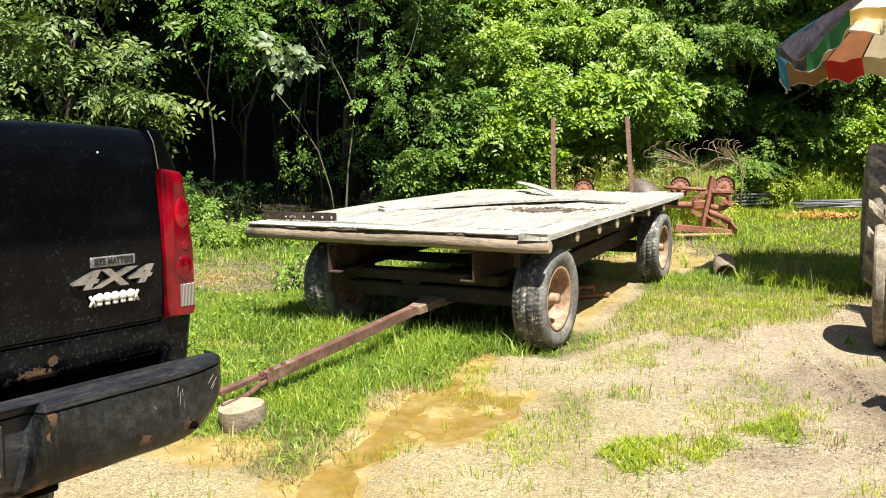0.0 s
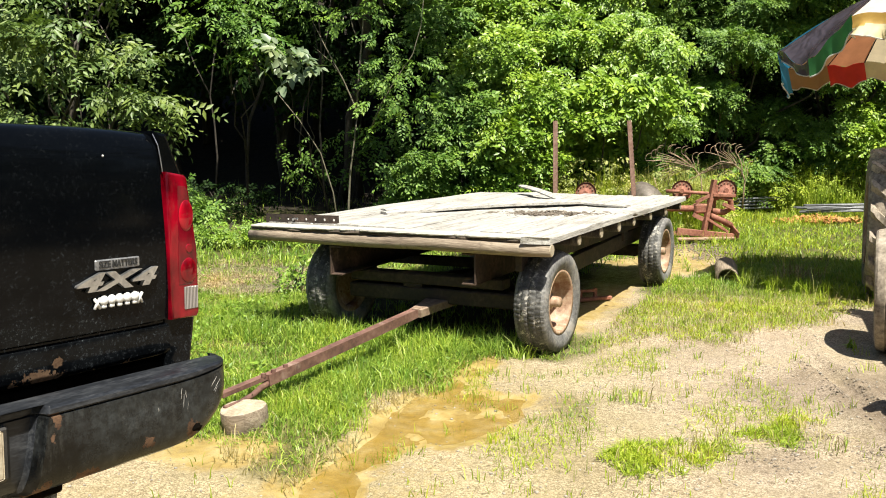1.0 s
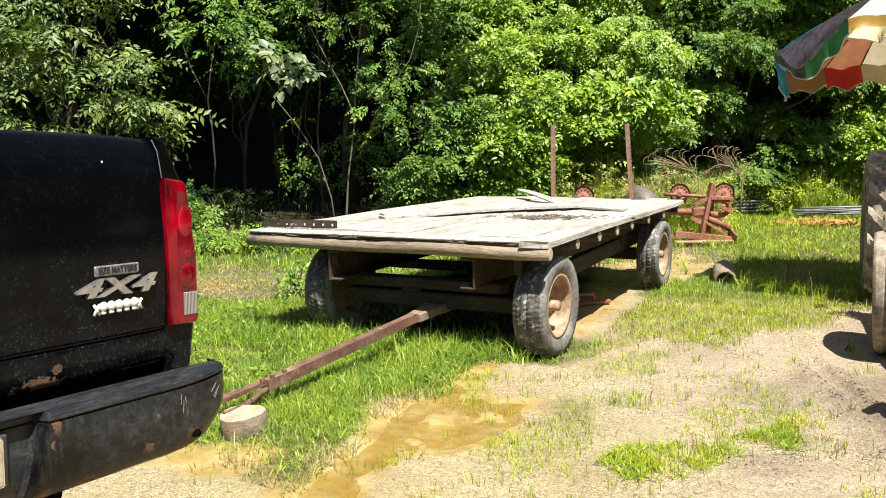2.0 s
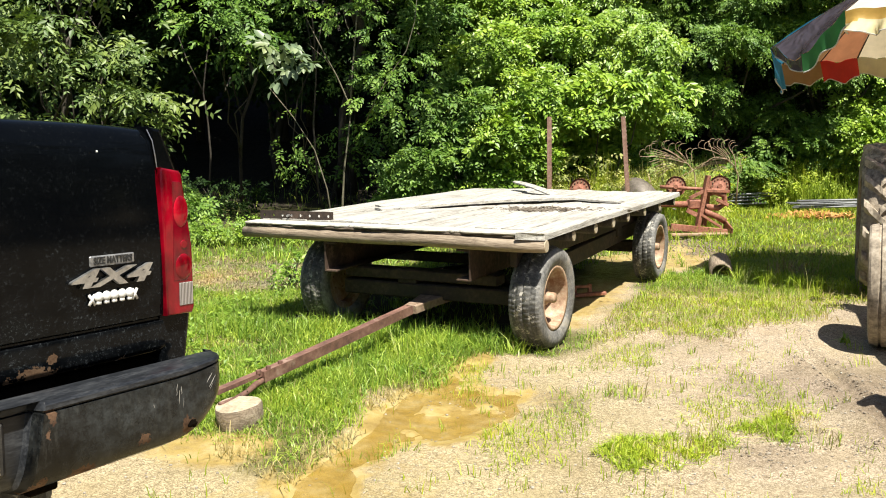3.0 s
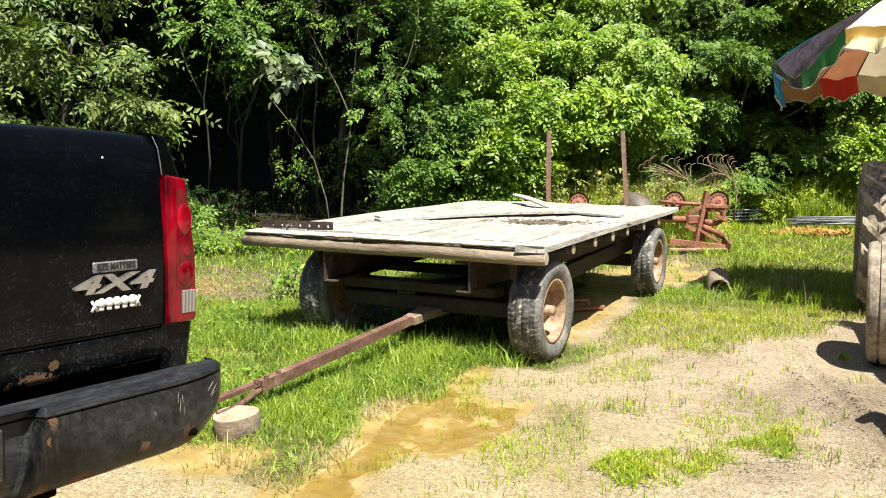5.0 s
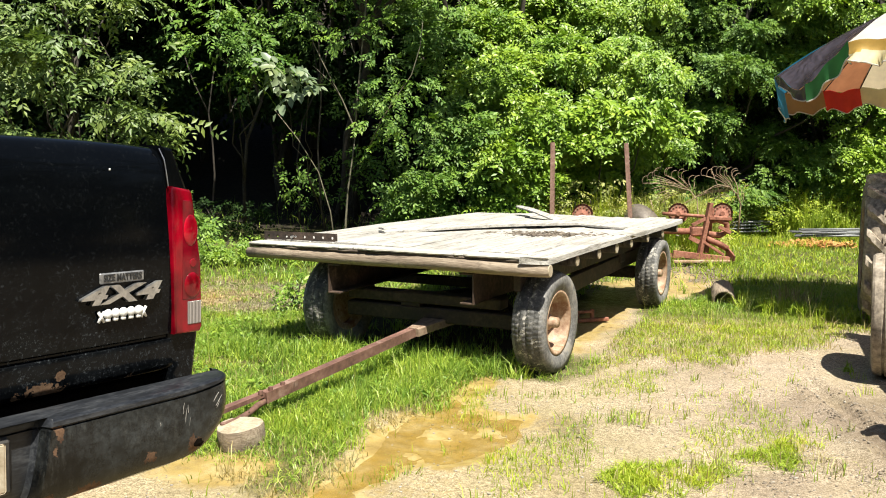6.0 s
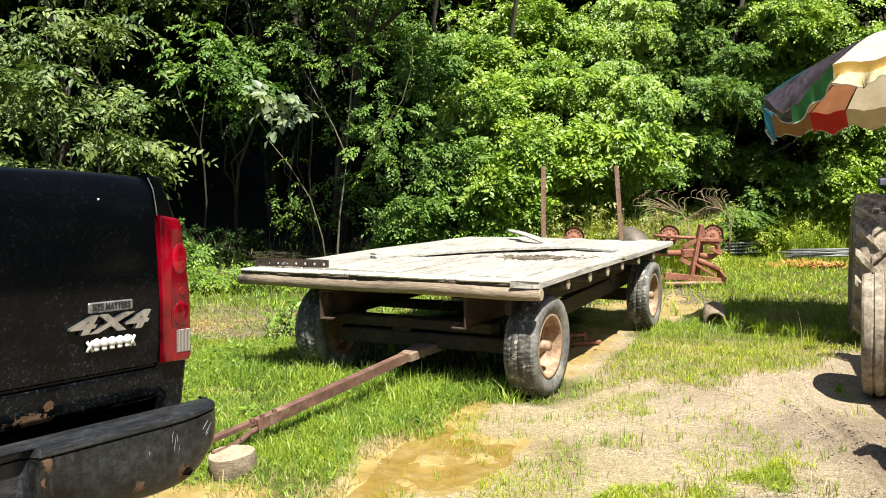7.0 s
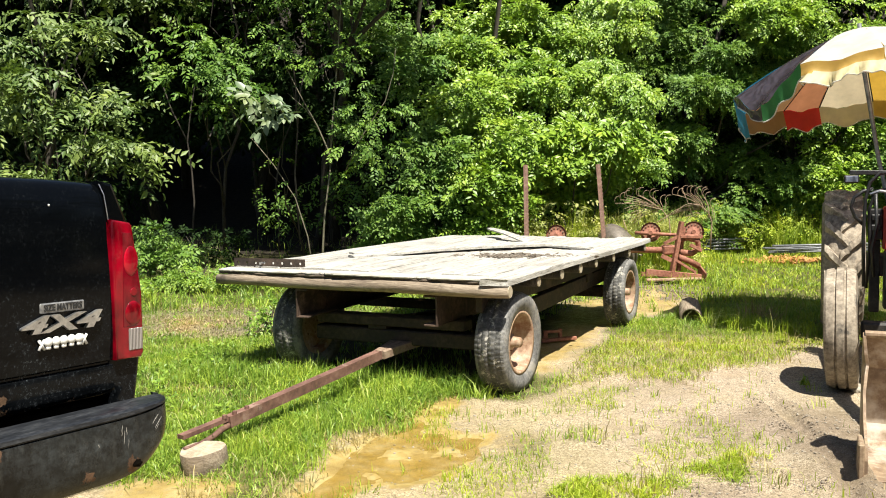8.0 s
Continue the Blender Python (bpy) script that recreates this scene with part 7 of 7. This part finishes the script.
# ---------- grass ----------
def blades(px, py, h, w, rng, material, name, label, lean=1.0):
    """Bent, tapering blades: three quads and a tip each."""
    n = len(px)
    z = height(px, py)
    a = rng.uniform(0, 2 * np.pi, n)
    b = rng.uniform(0, 2 * np.pi, n)
    bend = np.abs(rng.normal(0, lean, n)) * h
    dx, dy = np.cos(b), np.sin(b)
    sx, sy = np.cos(a) * w / 2, np.sin(a) * w / 2
    V = np.empty((n, 5, 3))
    for i, (s, ww) in enumerate(((0.0, 1.0), (0.55, 0.75))):
        cx, cy, cz = px + dx * bend * s * s, py + dy * bend * s * s, z - 0.005 + h * s * (1 - 0.15 * s)
        V[:, 2 * i] = np.stack([cx - sx * ww, cy - sy * ww, cz], 1)
        V[:, 2 * i + 1] = np.stack([cx + sx * ww, cy + sy * ww, cz], 1)
    V[:, 4] = np.stack([px + dx * bend, py + dy * bend, z + h * np.clip(0.9 - 0.35 * bend / h, 0.3, 1)], 1)
    base = np.arange(n)[:, None] * 5
    F = np.concatenate([base + np.array([[0, 1, 3]]), base + np.array([[0, 3, 2]]), base + np.array([[2, 3, 4]])], 0)
    ob = new(name, cloud(name, V.reshape(-1, 3), F, material))
    return tagged(ob, label, "grass", kind="stuff")


grng = np.random.RandomState(8)


def scatter(n, x0, x1, y0, y1, density):
    px, py = grng.uniform(x0, x1, n), grng.uniform(y0, y1, n)
    keep = grng.rand(n) < density(px, py)
    return px[keep], py[keep]


def clump(px, py):
    return 0.55 + 0.45 * waves(px, py, 15, 3.6)


def dry_zone(px, py):
    return ease(1.15 - np.hypot((px + 1.85) / 1.25, (py - 8.5) / 0.95) + 0.30 * waves(px, py, 17, 4.0), 0.0, 0.5)


# lawn near: a short fine sward, then taller blades where nothing mows
def sward(x, y):
    return ease(grassiness(x, y) + 0.25 * waves(x, y, 21, 6.0), 0.25, 0.9) * ease(-signed(x, y, PATCH), 0.0, 0.15)


def tall_zone(x, y):
    """Along the drawbar and before the wheels the grass is left long."""
    bar_d = np.abs((x + 0.35) * 0.853 - (y - 4.9) * 0.521 - 0.12)
    return np.maximum(wagon_zone(x, y) * (1 - under(x, y)), ease(0.75 - bar_d, 0, 0.55) * ease(y, 3.5, 4.0) * ease(6.3 - y, 0, 0.6) * (1 - under(x, y)))


px, py = scatter(620000, -3.6, 5.0, 3.2, 9.0, lambda x, y: sward(x, y) * (0.10 + 0.62 * clump(x, y)) * (1 - 0.25 * thin_zone(x, y)) * (1 - 0.88 * dry_zone(x, y)) * (1 - 0.96 * under(x, y)) * (1 - 0.62 * deck_edge(x, y)))
fine = waves(px, py, 71, 13.0)
hh = (0.045 + 0.045 * clump(px, py) + 0.025 * fine + 0.02 * tall_zone(px, py)) * grng.uniform(0.5, 1.35, len(px))
hh = np.clip(hh * (1 - 0.35 * thin_zone(px, py)), 0.012, 1)
hh = hh * (1 - 0.35 * np.exp(-((px - 0.90) ** 2 + (py - 5.15) ** 2) / 0.13))
hh = hh * (1 - 0.75 * np.exp(-((px + 0.86) ** 2 + (py - 3.68) ** 2) / 0.05))
worn = thin_zone(px, py) > 0.45
blades(px[~worn], py[~worn], hh[~worn], 0.0042 + 0.0034 * grng.rand((~worn).sum()), grng, M_grass, "lawn_grass", "bright green uncut grass around the wagon")
blades(px[worn], py[worn], hh[worn], 0.0042 + 0.003 * grng.rand(worn.sum()), grng, M_newgrass, "lawn_grass", "thin yellow-green grass at the yard's edge", 1.2)
px, py = scatter(80000, 0.8, 2.4, 3.0, 4.2, lambda x, y: ease(signed(x, y, PATCH) + 0.10 * waves(x, y, 5, 9.0), -0.04, 0.22) * ease(waves(x, y, 62, 11.0), -0.5, 0.5))
blades(px, py, 0.040 * grng.uniform(0.5, 1.7, len(px)), 0.0045 + 0.003 * grng.rand(len(px)), grng, M_newgrass, "lawn_grass", "low bright patch of new grass in gravel", 1.3)
px, py = scatter(20000, 0.3, 2.5, 2.9, 5.5, lambda x, y: 0.9 * ease(waves(x, y, 57, 5.0) + 0.35 * waves(x, y, 58, 19.0), 0.05, 0.65) * ease(signed(x, y, GRAVEL), 0.0, 0.2) * ease(2.4 - x, 0, 0.5))
blades(px, py, 0.042 * grng.uniform(0.3, 1.6, len(px)), 0.0035 + 0.002 * grng.rand(len(px)), grng, M_newgrass, "grass_tufts", "thin new grass coming up through gravel", 0.9)
px, py = scatter(3600, -0.7, 0.7, 2.6, 5.1, lambda x, y: ease(signed(x, y, PUDDLE), -0.12, 0.0) * ease(waves(x, y, 59, 6.0), 0.1, 0.7))
blades(px, py, 0.06 * grng.uniform(0.4, 1.6, len(px)), 0.0035 + 0.002 * grng.rand(len(px)), grng, M_newgrass, "grass_tufts", "thin grass standing in the puddle", 0.8)
# taller tufts in the uncut grass
tx, ty = scatter(6500, -3.4, 4.6, 3.6, 9.4, lambda x, y: grassiness(x, y) * (0.10 + 0.75 * tall_zone(x, y)) * (1 - 0.75 * thin_zone(x, y)) * (1 - ease(signed(x, y, PATCH), -0.3, -0.2)) * ease(np.hypot(x - 0.95, y - 5.1), 0.10, 0.3) * ease(np.hypot(x + 0.86, y - 3.7), 0.2, 0.35) * ease(-signed(x, y, PUDDLE), 0.0, 0.1))
cnt = (8 + 26 * grng.rand(len(tx)) ** 2).astype(int)
px = np.repeat(tx, cnt) + grng.normal(0, 0.028, cnt.sum())
py = np.repeat(ty, cnt) + grng.normal(0, 0.028, cnt.sum())
hh = np.repeat(grng.uniform(0.08, 0.17, len(tx)) * (0.8 + 0.3 * tall_zone(tx, ty)), cnt) * grng.uniform(0.5, 1.2, len(px))
blades(px, py, hh, 0.0045 + 0.004 * grng.rand(len(px)), grng, M_grass, "grass_tufts", "tall uncut grass tufts round the wagon", 0.55)
px, py = scatter(420, -2.2, 3.6, 4.0, 7.6, lambda x, y: ease(sward(x, y), 0.5, 0.9) * (1 - under(x, y)) * 0.8)
blades(px, py, grng.uniform(0.18, 0.42, len(px)), 0.0030 + 0.001 * grng.rand(len(px)), grng, M_strawgrass, "seed_stems", "thin pale seeding stems leaning out of the grass", 0.7)
# the longest grass, arching before the wagon's wheels and along its front
lx, ly = grng.uniform(-2.7, 0.15, 420), grng.normal(-0.02, 0.20, 420)
tx, ty = 0.9 + 0.893 * lx + 0.449 * ly, 5.0 - 0.449 * lx + 0.893 * ly
inside = (np.hypot(tx - 0.95, ty - 5.1) > 0.25) & (np.hypot(tx + 1.05, ty - 6.15) > 0.2) & (grassiness(tx, ty) > 0.6)
tx, ty = tx[inside], ty[inside]
px, py = np.repeat(tx, 15) + grng.normal(0, 0.03, 15 * len(tx)), np.repeat(ty, 15) + grng.normal(0, 0.03, 15 * len(tx))
blades(px, py, grng.uniform(0.07, 0.23, len(px)), 0.005 + 0.004 * grng.rand(len(px)), grng, M_grass, "grass_tufts", "long arching grass before the wagon's wheels", 0.75)
# long bent blades and a dead tuft at the edge of the tractor's shade
tx, ty = grng.uniform(3.0, 3.95, 70), grng.uniform(0, 1, 70)
ty = 7.75 - 0.85 * (tx - 3.0) + 0.35 * (ty - 0.5)
px, py = np.repeat(tx, 9) + grng.normal(0, 0.03, 630), np.repeat(ty, 9) + grng.normal(0, 0.03, 630)
blades(px, py, grng.uniform(0.10, 0.26, 630), 0.006 + 0.004 * grng.rand(630), grng, M_newgrass, "grass_tufts", "long bent grass at the edge of the shade", 0.8)
px, py = 3.69 + grng.normal(0, 0.10, 130), 8.05 + grng.normal(0, 0.06, 130)
blades(px, py, grng.uniform(0.12, 0.36, 130), 0.005 + 0.003 * grng.rand(130), grng, M_hay, "dry_grass", "tuft of dead straw standing in the grass", 0.9)
px, py = 3.02 + grng.normal(0, 0.025, 16), 5.42 + grng.normal(0, 0.025, 16)
blades(px, py, grng.uniform(0.05, 0.11, 16), 0.012 + 0.006 * grng.rand(16), grng, M_weed, "weeds", "small weed beside the tractor's front tyre", 0.9)
# broad-leaved weeds among the grass
tx, ty = scatter(2600, -3.6, 1.0, 4.6, 9.8, lambda x, y: ease(grassiness(x, y), 0.7, 0.95) * (0.25 + 0.75 * ease(waves(x, y, 61, 2.2), -0.1, 0.5)) * (1 - under(x, y)) * (1 - 0.85 * dry_zone(x, y)))
cnt = (5 + 12 * grng.rand(len(tx))).astype(int)
wa = grng.uniform(0, 2 * np.pi, cnt.sum())
WD = unit(np.stack([np.cos(wa), np.sin(wa), grng.uniform(0.1, 1.1, len(wa))], 1))
wxs, wys = np.repeat(tx, cnt) + 0.02 * np.cos(wa), np.repeat(ty, cnt) + 0.02 * np.sin(wa)
WP = np.stack([wxs, wys, height(wxs, wys) + np.repeat(grng.uniform(0.02, 0.13, len(tx)), cnt) * grng.rand(len(wa))], 1)
WL = np.repeat(grng.uniform(0.018, 0.048, len(tx)), cnt) * grng.uniform(0.6, 1.2, len(wa))
V, F = kite_arrays(WP, WD, unit(np.array([0, 0, 1.0]) + 0.4 * grng.normal(size=(len(wa), 3))), WL, WL * 0.55)
tagged(new("weeds", cloud("weeds", V, F, M_weed)), "low broad-leaved weeds among the grass", "weeds", kind="stuff")
# lawn far
px, py = scatter(150000, -9.5, 11.0, 9.0, 17.5, lambda x, y: (1 - 0.97 * ease(y - 0.1 * x, 10.7, 11.6) * ease(0.2 - x, 0, 0.6)) * (0.3 + 0.7 * clump(x, y)) * (1 - 0.9 * dry_zone(x, y)) * grassiness(x, y) * (1 - 0.35 * ease(1.3 - np.hypot((x - 5.9) / 1.1, (y - 13.1) / 0.6), 0, 0.5)) * (1 - 0.7 * ease(1.2 - np.hypot((x - 6.9) / 1.2, (y - 13.6) / 0.4), 0, 0.4)))
hh = (0.10 + 0.12 * clump(px, py)) * grng.uniform(0.5, 1.4, len(px))
hh = hh * (1 - 0.55 * ease(px, 3.0, 5.0))
hh = hh + 0.30 * ease(py - 0.1 * px, 11.2, 12.4) * ease(4.5 - px, 0, 1.5) * grng.rand(len(px)) ** 2
pale = grng.rand(len(px)) < 0.65 * ease(px, 1.5, 3.5)
blades(px[~pale], py[~pale], hh[~pale], 0.008 + 0.006 * grng.rand((~pale).sum()), grng, M_grass, "lawn_grass", "green grass running up to the trees")
blades(px[pale], py[pale], hh[pale], 0.008 + 0.006 * grng.rand(pale.sum()), grng, M_newgrass, "lawn_grass", "yellow-green grass round the scrap")
# sparse tufts in the gravel
tx, ty = grng.uniform(-1.0, 3.0, 620), grng.uniform(2.6, 5.9, 620)
inside = (signed(tx, ty, GRAVEL) > 0.0) & (grng.rand(620) < clump(tx, ty) * (1 - 0.6 * ease(tx, 1.9, 2.5)) * (1 - 0.6 * ease(signed(tx, ty, PUDDLE), -0.05, 0.1)))
tx, ty = tx[inside], ty[inside]
cnt = (2 + 14 * grng.rand(len(tx)) ** 3).astype(int)
px = np.repeat(tx, cnt) + grng.normal(0, 0.035, cnt.sum())
py = np.repeat(ty, cnt) + grng.normal(0, 0.035, cnt.sum())
blades(px, py, 0.065 * grng.uniform(0.4, 1.5, len(px)), 0.0045 + 0.002 * grng.rand(len(px)), grng, M_newgrass, "grass_tufts", "sparse grass tufts growing through gravel", 0.45)
# dead stems
px, py = scatter(90000, -3.5, -0.3, 7.2, 9.9, lambda x, y: dry_zone(x, y) * (0.35 + 0.65 * ease(waves(x, y, 73, 4.5), -0.3, 0.4)))
blades(px, py, 0.050 * grng.uniform(0.4, 1.6, len(px)), 0.009 + 0.006 * grng.rand(len(px)), grng, M_hay, "dry_grass", "patch of dry brown cut hay lying on the lawn", 2.6)
px, py = scatter(60000, -3.5, 5.0, 3.3, 9.5, lambda x, y: (0.25 * ease(grassiness(x, y), 0.1, 0.6) + 0.35 * ease(x, 1.0, 1.6) * ease(grassiness(x, y), 0.05, 0.4) * ease(7.8 - y, 0, 0.6)) * (1 - under(x, y)) * (1 - 0.9 * deck_edge(x, y)))
blades(px, py, 0.075 * grng.uniform(0.4, 1.6, len(px)), 0.0045 + 0.002 * grng.rand(len(px)), grng, M_drygrass, "dry_grass", "dead straw-coloured blades among the grass", 0.7)
px, py = scatter(15000, 1.55, 4.6, 11.95, 12.5, lambda x, y: (0.5 + 0.5 * waves(x, y, 23, 4.0)) * ease(4.3 - x, 0, 0.6))
blades(px, py, 1.25 * grng.uniform(0.15, 1.15, len(px)) * (0.75 + 0.35 * waves(px, py, 25, 2.5)), 0.008 + 0.005 * grng.rand(len(px)), grng, M_strawgrass, "tall_weeds", "tall straw-coloured weeds behind the scrap", 0.4)
px, py = scatter(16000, 4.3, 8.5, 14.3, 15.8, lambda x, y: (0.5 + 0.5 * waves(x, y, 27, 3.0)) * ease(np.hypot((x - 5.5) / 0.8, (y - 14.4) / 0.5), 0.9, 1.1))
blades(px, py, 0.80 * grng.uniform(0.25, 1.3, len(px)) * (0.8 + 0.3 * waves(px, py, 28, 2.5)), 0.009 + 0.005 * grng.rand(len(px)), grng, M_newgrass, "tall_weeds", "yellow-green weeds at the foot of the trees", 0.5)
px, py = scatter(5000, 4.5, 8.0, 12.6, 14.15, lambda x, y: (0.35 + 0.65 * waves(x, y, 37, 5.0)) * ease(np.hypot((x - 6.9) / 1.1, (y - 13.65) / 0.3), 0.8, 1.1))
blades(px, py, 0.20 * grng.uniform(0.25, 1.3, len(px)), 0.008 + 0.005 * grng.rand(len(px)), grng, M_newgrass, "tall_weeds", "yellow-green grass growing through the scrap", 0.6)
px, py = scatter(8000, 1.55, 4.0, 11.85, 12.4, lambda x, y: (0.5 + 0.5 * waves(x, y, 29, 4.0)))
blades(px, py, 1.05 * grng.uniform(0.2, 1.2, len(px)) * (0.75 + 0.35 * waves(px, py, 30, 2.5)), 0.008 + 0.005 * grng.rand(len(px)), grng, M_newgrass, "tall_weeds", "tall yellow-green weeds behind the scrap", 0.5)
px, py = scatter(12000, 1.2, 3.5, 11.75, 12.8, lambda x, y: 0.5 + 0.4 * waves(x, y, 24, 4.0))
blades(px, py, 0.55 * grng.uniform(0.3, 1.4, len(px)) * (0.8 + 0.35 * waves(px, py, 26, 2.5)), 0.009 + 0.005 * grng.rand(len(px)), grng, M_grass, "tall_weeds", "tall green weeds behind the scrap", 0.35)
# straw along the puddle's grassy edge
px, py = scatter(9000, -0.9, 0.5, 2.9, 5.1, lambda x, y: ease(0.10 - np.abs(signed(x, y, GRAVEL) + 0.02), 0, 0.08) * ease(waves(x, y, 63, 6.0), -0.4, 0.3))
blades(px, py, 0.07 * grng.uniform(0.4, 1.6, len(px)), 0.004 + 0.002 * grng.rand(len(px)), grng, M_drygrass, "dry_grass", "dead straw along the puddle's edge", 1.2)

# straw bits and crumbs lying about the gravel
px, py = scatter(6000, -1.4, 3.6, 2.5, 6.4, lambda x, y: ease(signed(x, y, GRAVEL), -0.05, 0.1) * ease(waves(x, y, 75, 3.5) + 0.5 * waves(x, y, 76, 14.0), -0.2, 0.6) * (1 - 0.8 * ease(signed(x, y, PUDDLE), -0.05, 0.1)))
blades(px, py, 0.014 * grng.uniform(0.4, 1.8, len(px)), 0.002 + 0.002 * grng.rand(len(px)), grng, M_hay, "straw_litter", "bits of dead straw strewn over the gravel", 2.4)

# loose stones on the gravel
ico = bmesh.new()
bmesh.ops.create_icosphere(ico, subdivisions=1, radius=1.0)
iv = np.array([v.co[:] for v in ico.verts])
fi = np.array([[v.index for v in f.verts] for f in ico.faces])
ico.free()
px, py = scatter(15000, -1.6, 3.8, 2.4, 6.4, lambda x, y: ease(signed(x, y, GRAVEL), 0.0, 0.15) * (0.4 + 0.6 * clump(x, y)))
n = len(px)
size = 0.0022 + 0.0075 * grng.rand(n) ** 7
V = iv[None] * (size[:, None, None] * grng.uniform(0.7, 1.3, (n, 1, 3))) * grng.uniform(0.85, 1.15, (n, len(iv), 1))
V[:, :, 2] *= 0.6
V += np.stack([px, py, height(px, py) + size * 0.25], 1)[:, None, :]
F = (np.arange(n)[:, None, None] * len(iv) + fi[None]).reshape(-1, 3)
tagged(new("gravel_stones", cloud("gravel_stones", V.reshape(-1, 3), F, M_gravelstone)), "loose pale gravel stones scattered on the yard", "gravel", kind="stuff")

# crumbled soil along the rut and where earth was tipped by the rake
M_clod = surface("crumbled_soil", (0.10, 0.080, 0.058), (0.20, 0.165, 0.125), (0.34, 0.29, 0.225), 9, rough=(0.85, 0.98), bump=0.3, vary=0.1)
cx = np.concatenate([2.55 + 0.13 * grng.uniform(-3, 4, 900) * 0.3 + grng.normal(0, 0.10, 900), 2.50 + grng.normal(0, 0.07, 120), 2.20 + grng.normal(0, 0.06, 90), 3.35 + grng.normal(0, 0.26, 520), 1.72 + grng.normal(0, 0.12, 160)])
cy = np.concatenate([grng.uniform(2.9, 5.0, 900), 4.36 + grng.normal(0, 0.08, 120), 3.42 + grng.normal(0, 0.06, 90), 10.3 + grng.normal(0, 0.45, 520), 3.42 + grng.normal(0, 0.10, 160)])
n = len(cx)
size = 0.0022 + 0.0075 * grng.rand(n) ** 3
size[1110:1630] *= 2.4
V = iv[None] * (size[:, None, None] * grng.uniform(0.7, 1.3, (n, 1, 3))) * grng.uniform(0.75, 1.25, (n, len(iv), 1))
V[:, :, 2] *= 0.65
V += np.stack([cx, cy, height(cx, cy) + size * 0.2], 1)[:, None, :]
F = (np.arange(n)[:, None, None] * len(iv) + fi[None]).reshape(-1, 3)
tagged(new("soil_clods", cloud("soil_clods", V.reshape(-1, 3), F, M_clod)), "crumbled brown soil clods lying along the rut", "soil", kind="stuff")
# a pale stone by the front tyre, rusty iron lying under the wagon
stone_bm = bmesh.new()
bmesh.ops.create_icosphere(stone_bm, subdivisions=2, radius=0.05)
for v in stone_bm.verts:
    v.co = Vector((v.co.x * 1.4, v.co.y * 0.8, v.co.z * 0.75)) * (1 + 0.12 * math.sin(37 * v.co.x + 51 * v.co.y + 29 * v.co.z))
solo("stone", stone_bm, M_gravelstone, pose(3.30, 5.22, ground_z(3.30, 5.22) + 0.018, 0, 8, 35), "pale rounded stone beside the tractor's front tyre", "stone")
scrap_iron = thing("scrap_iron", pose(1.47, 7.06, ground_z(1.47, 7.06), 0, 0, 12), "rusty bent iron lying on mud under the wagon", "scrap metal")
part("bar", bar((-0.16, 0, 0.025), (0.18, 0.02, 0.03), 0.05, 0.03), M_rust, scrap_iron)
part("bracket", boxes(((-0.13, 0.02, 0.01), (-0.09, 0.05, 0.10)), ((0.02, 0.02, 0.02), (0.05, 0.06, 0.12)), ((-0.13, 0.02, 0.085), (0.05, 0.045, 0.11)), bevel=0.004), M_rust, scrap_iron)
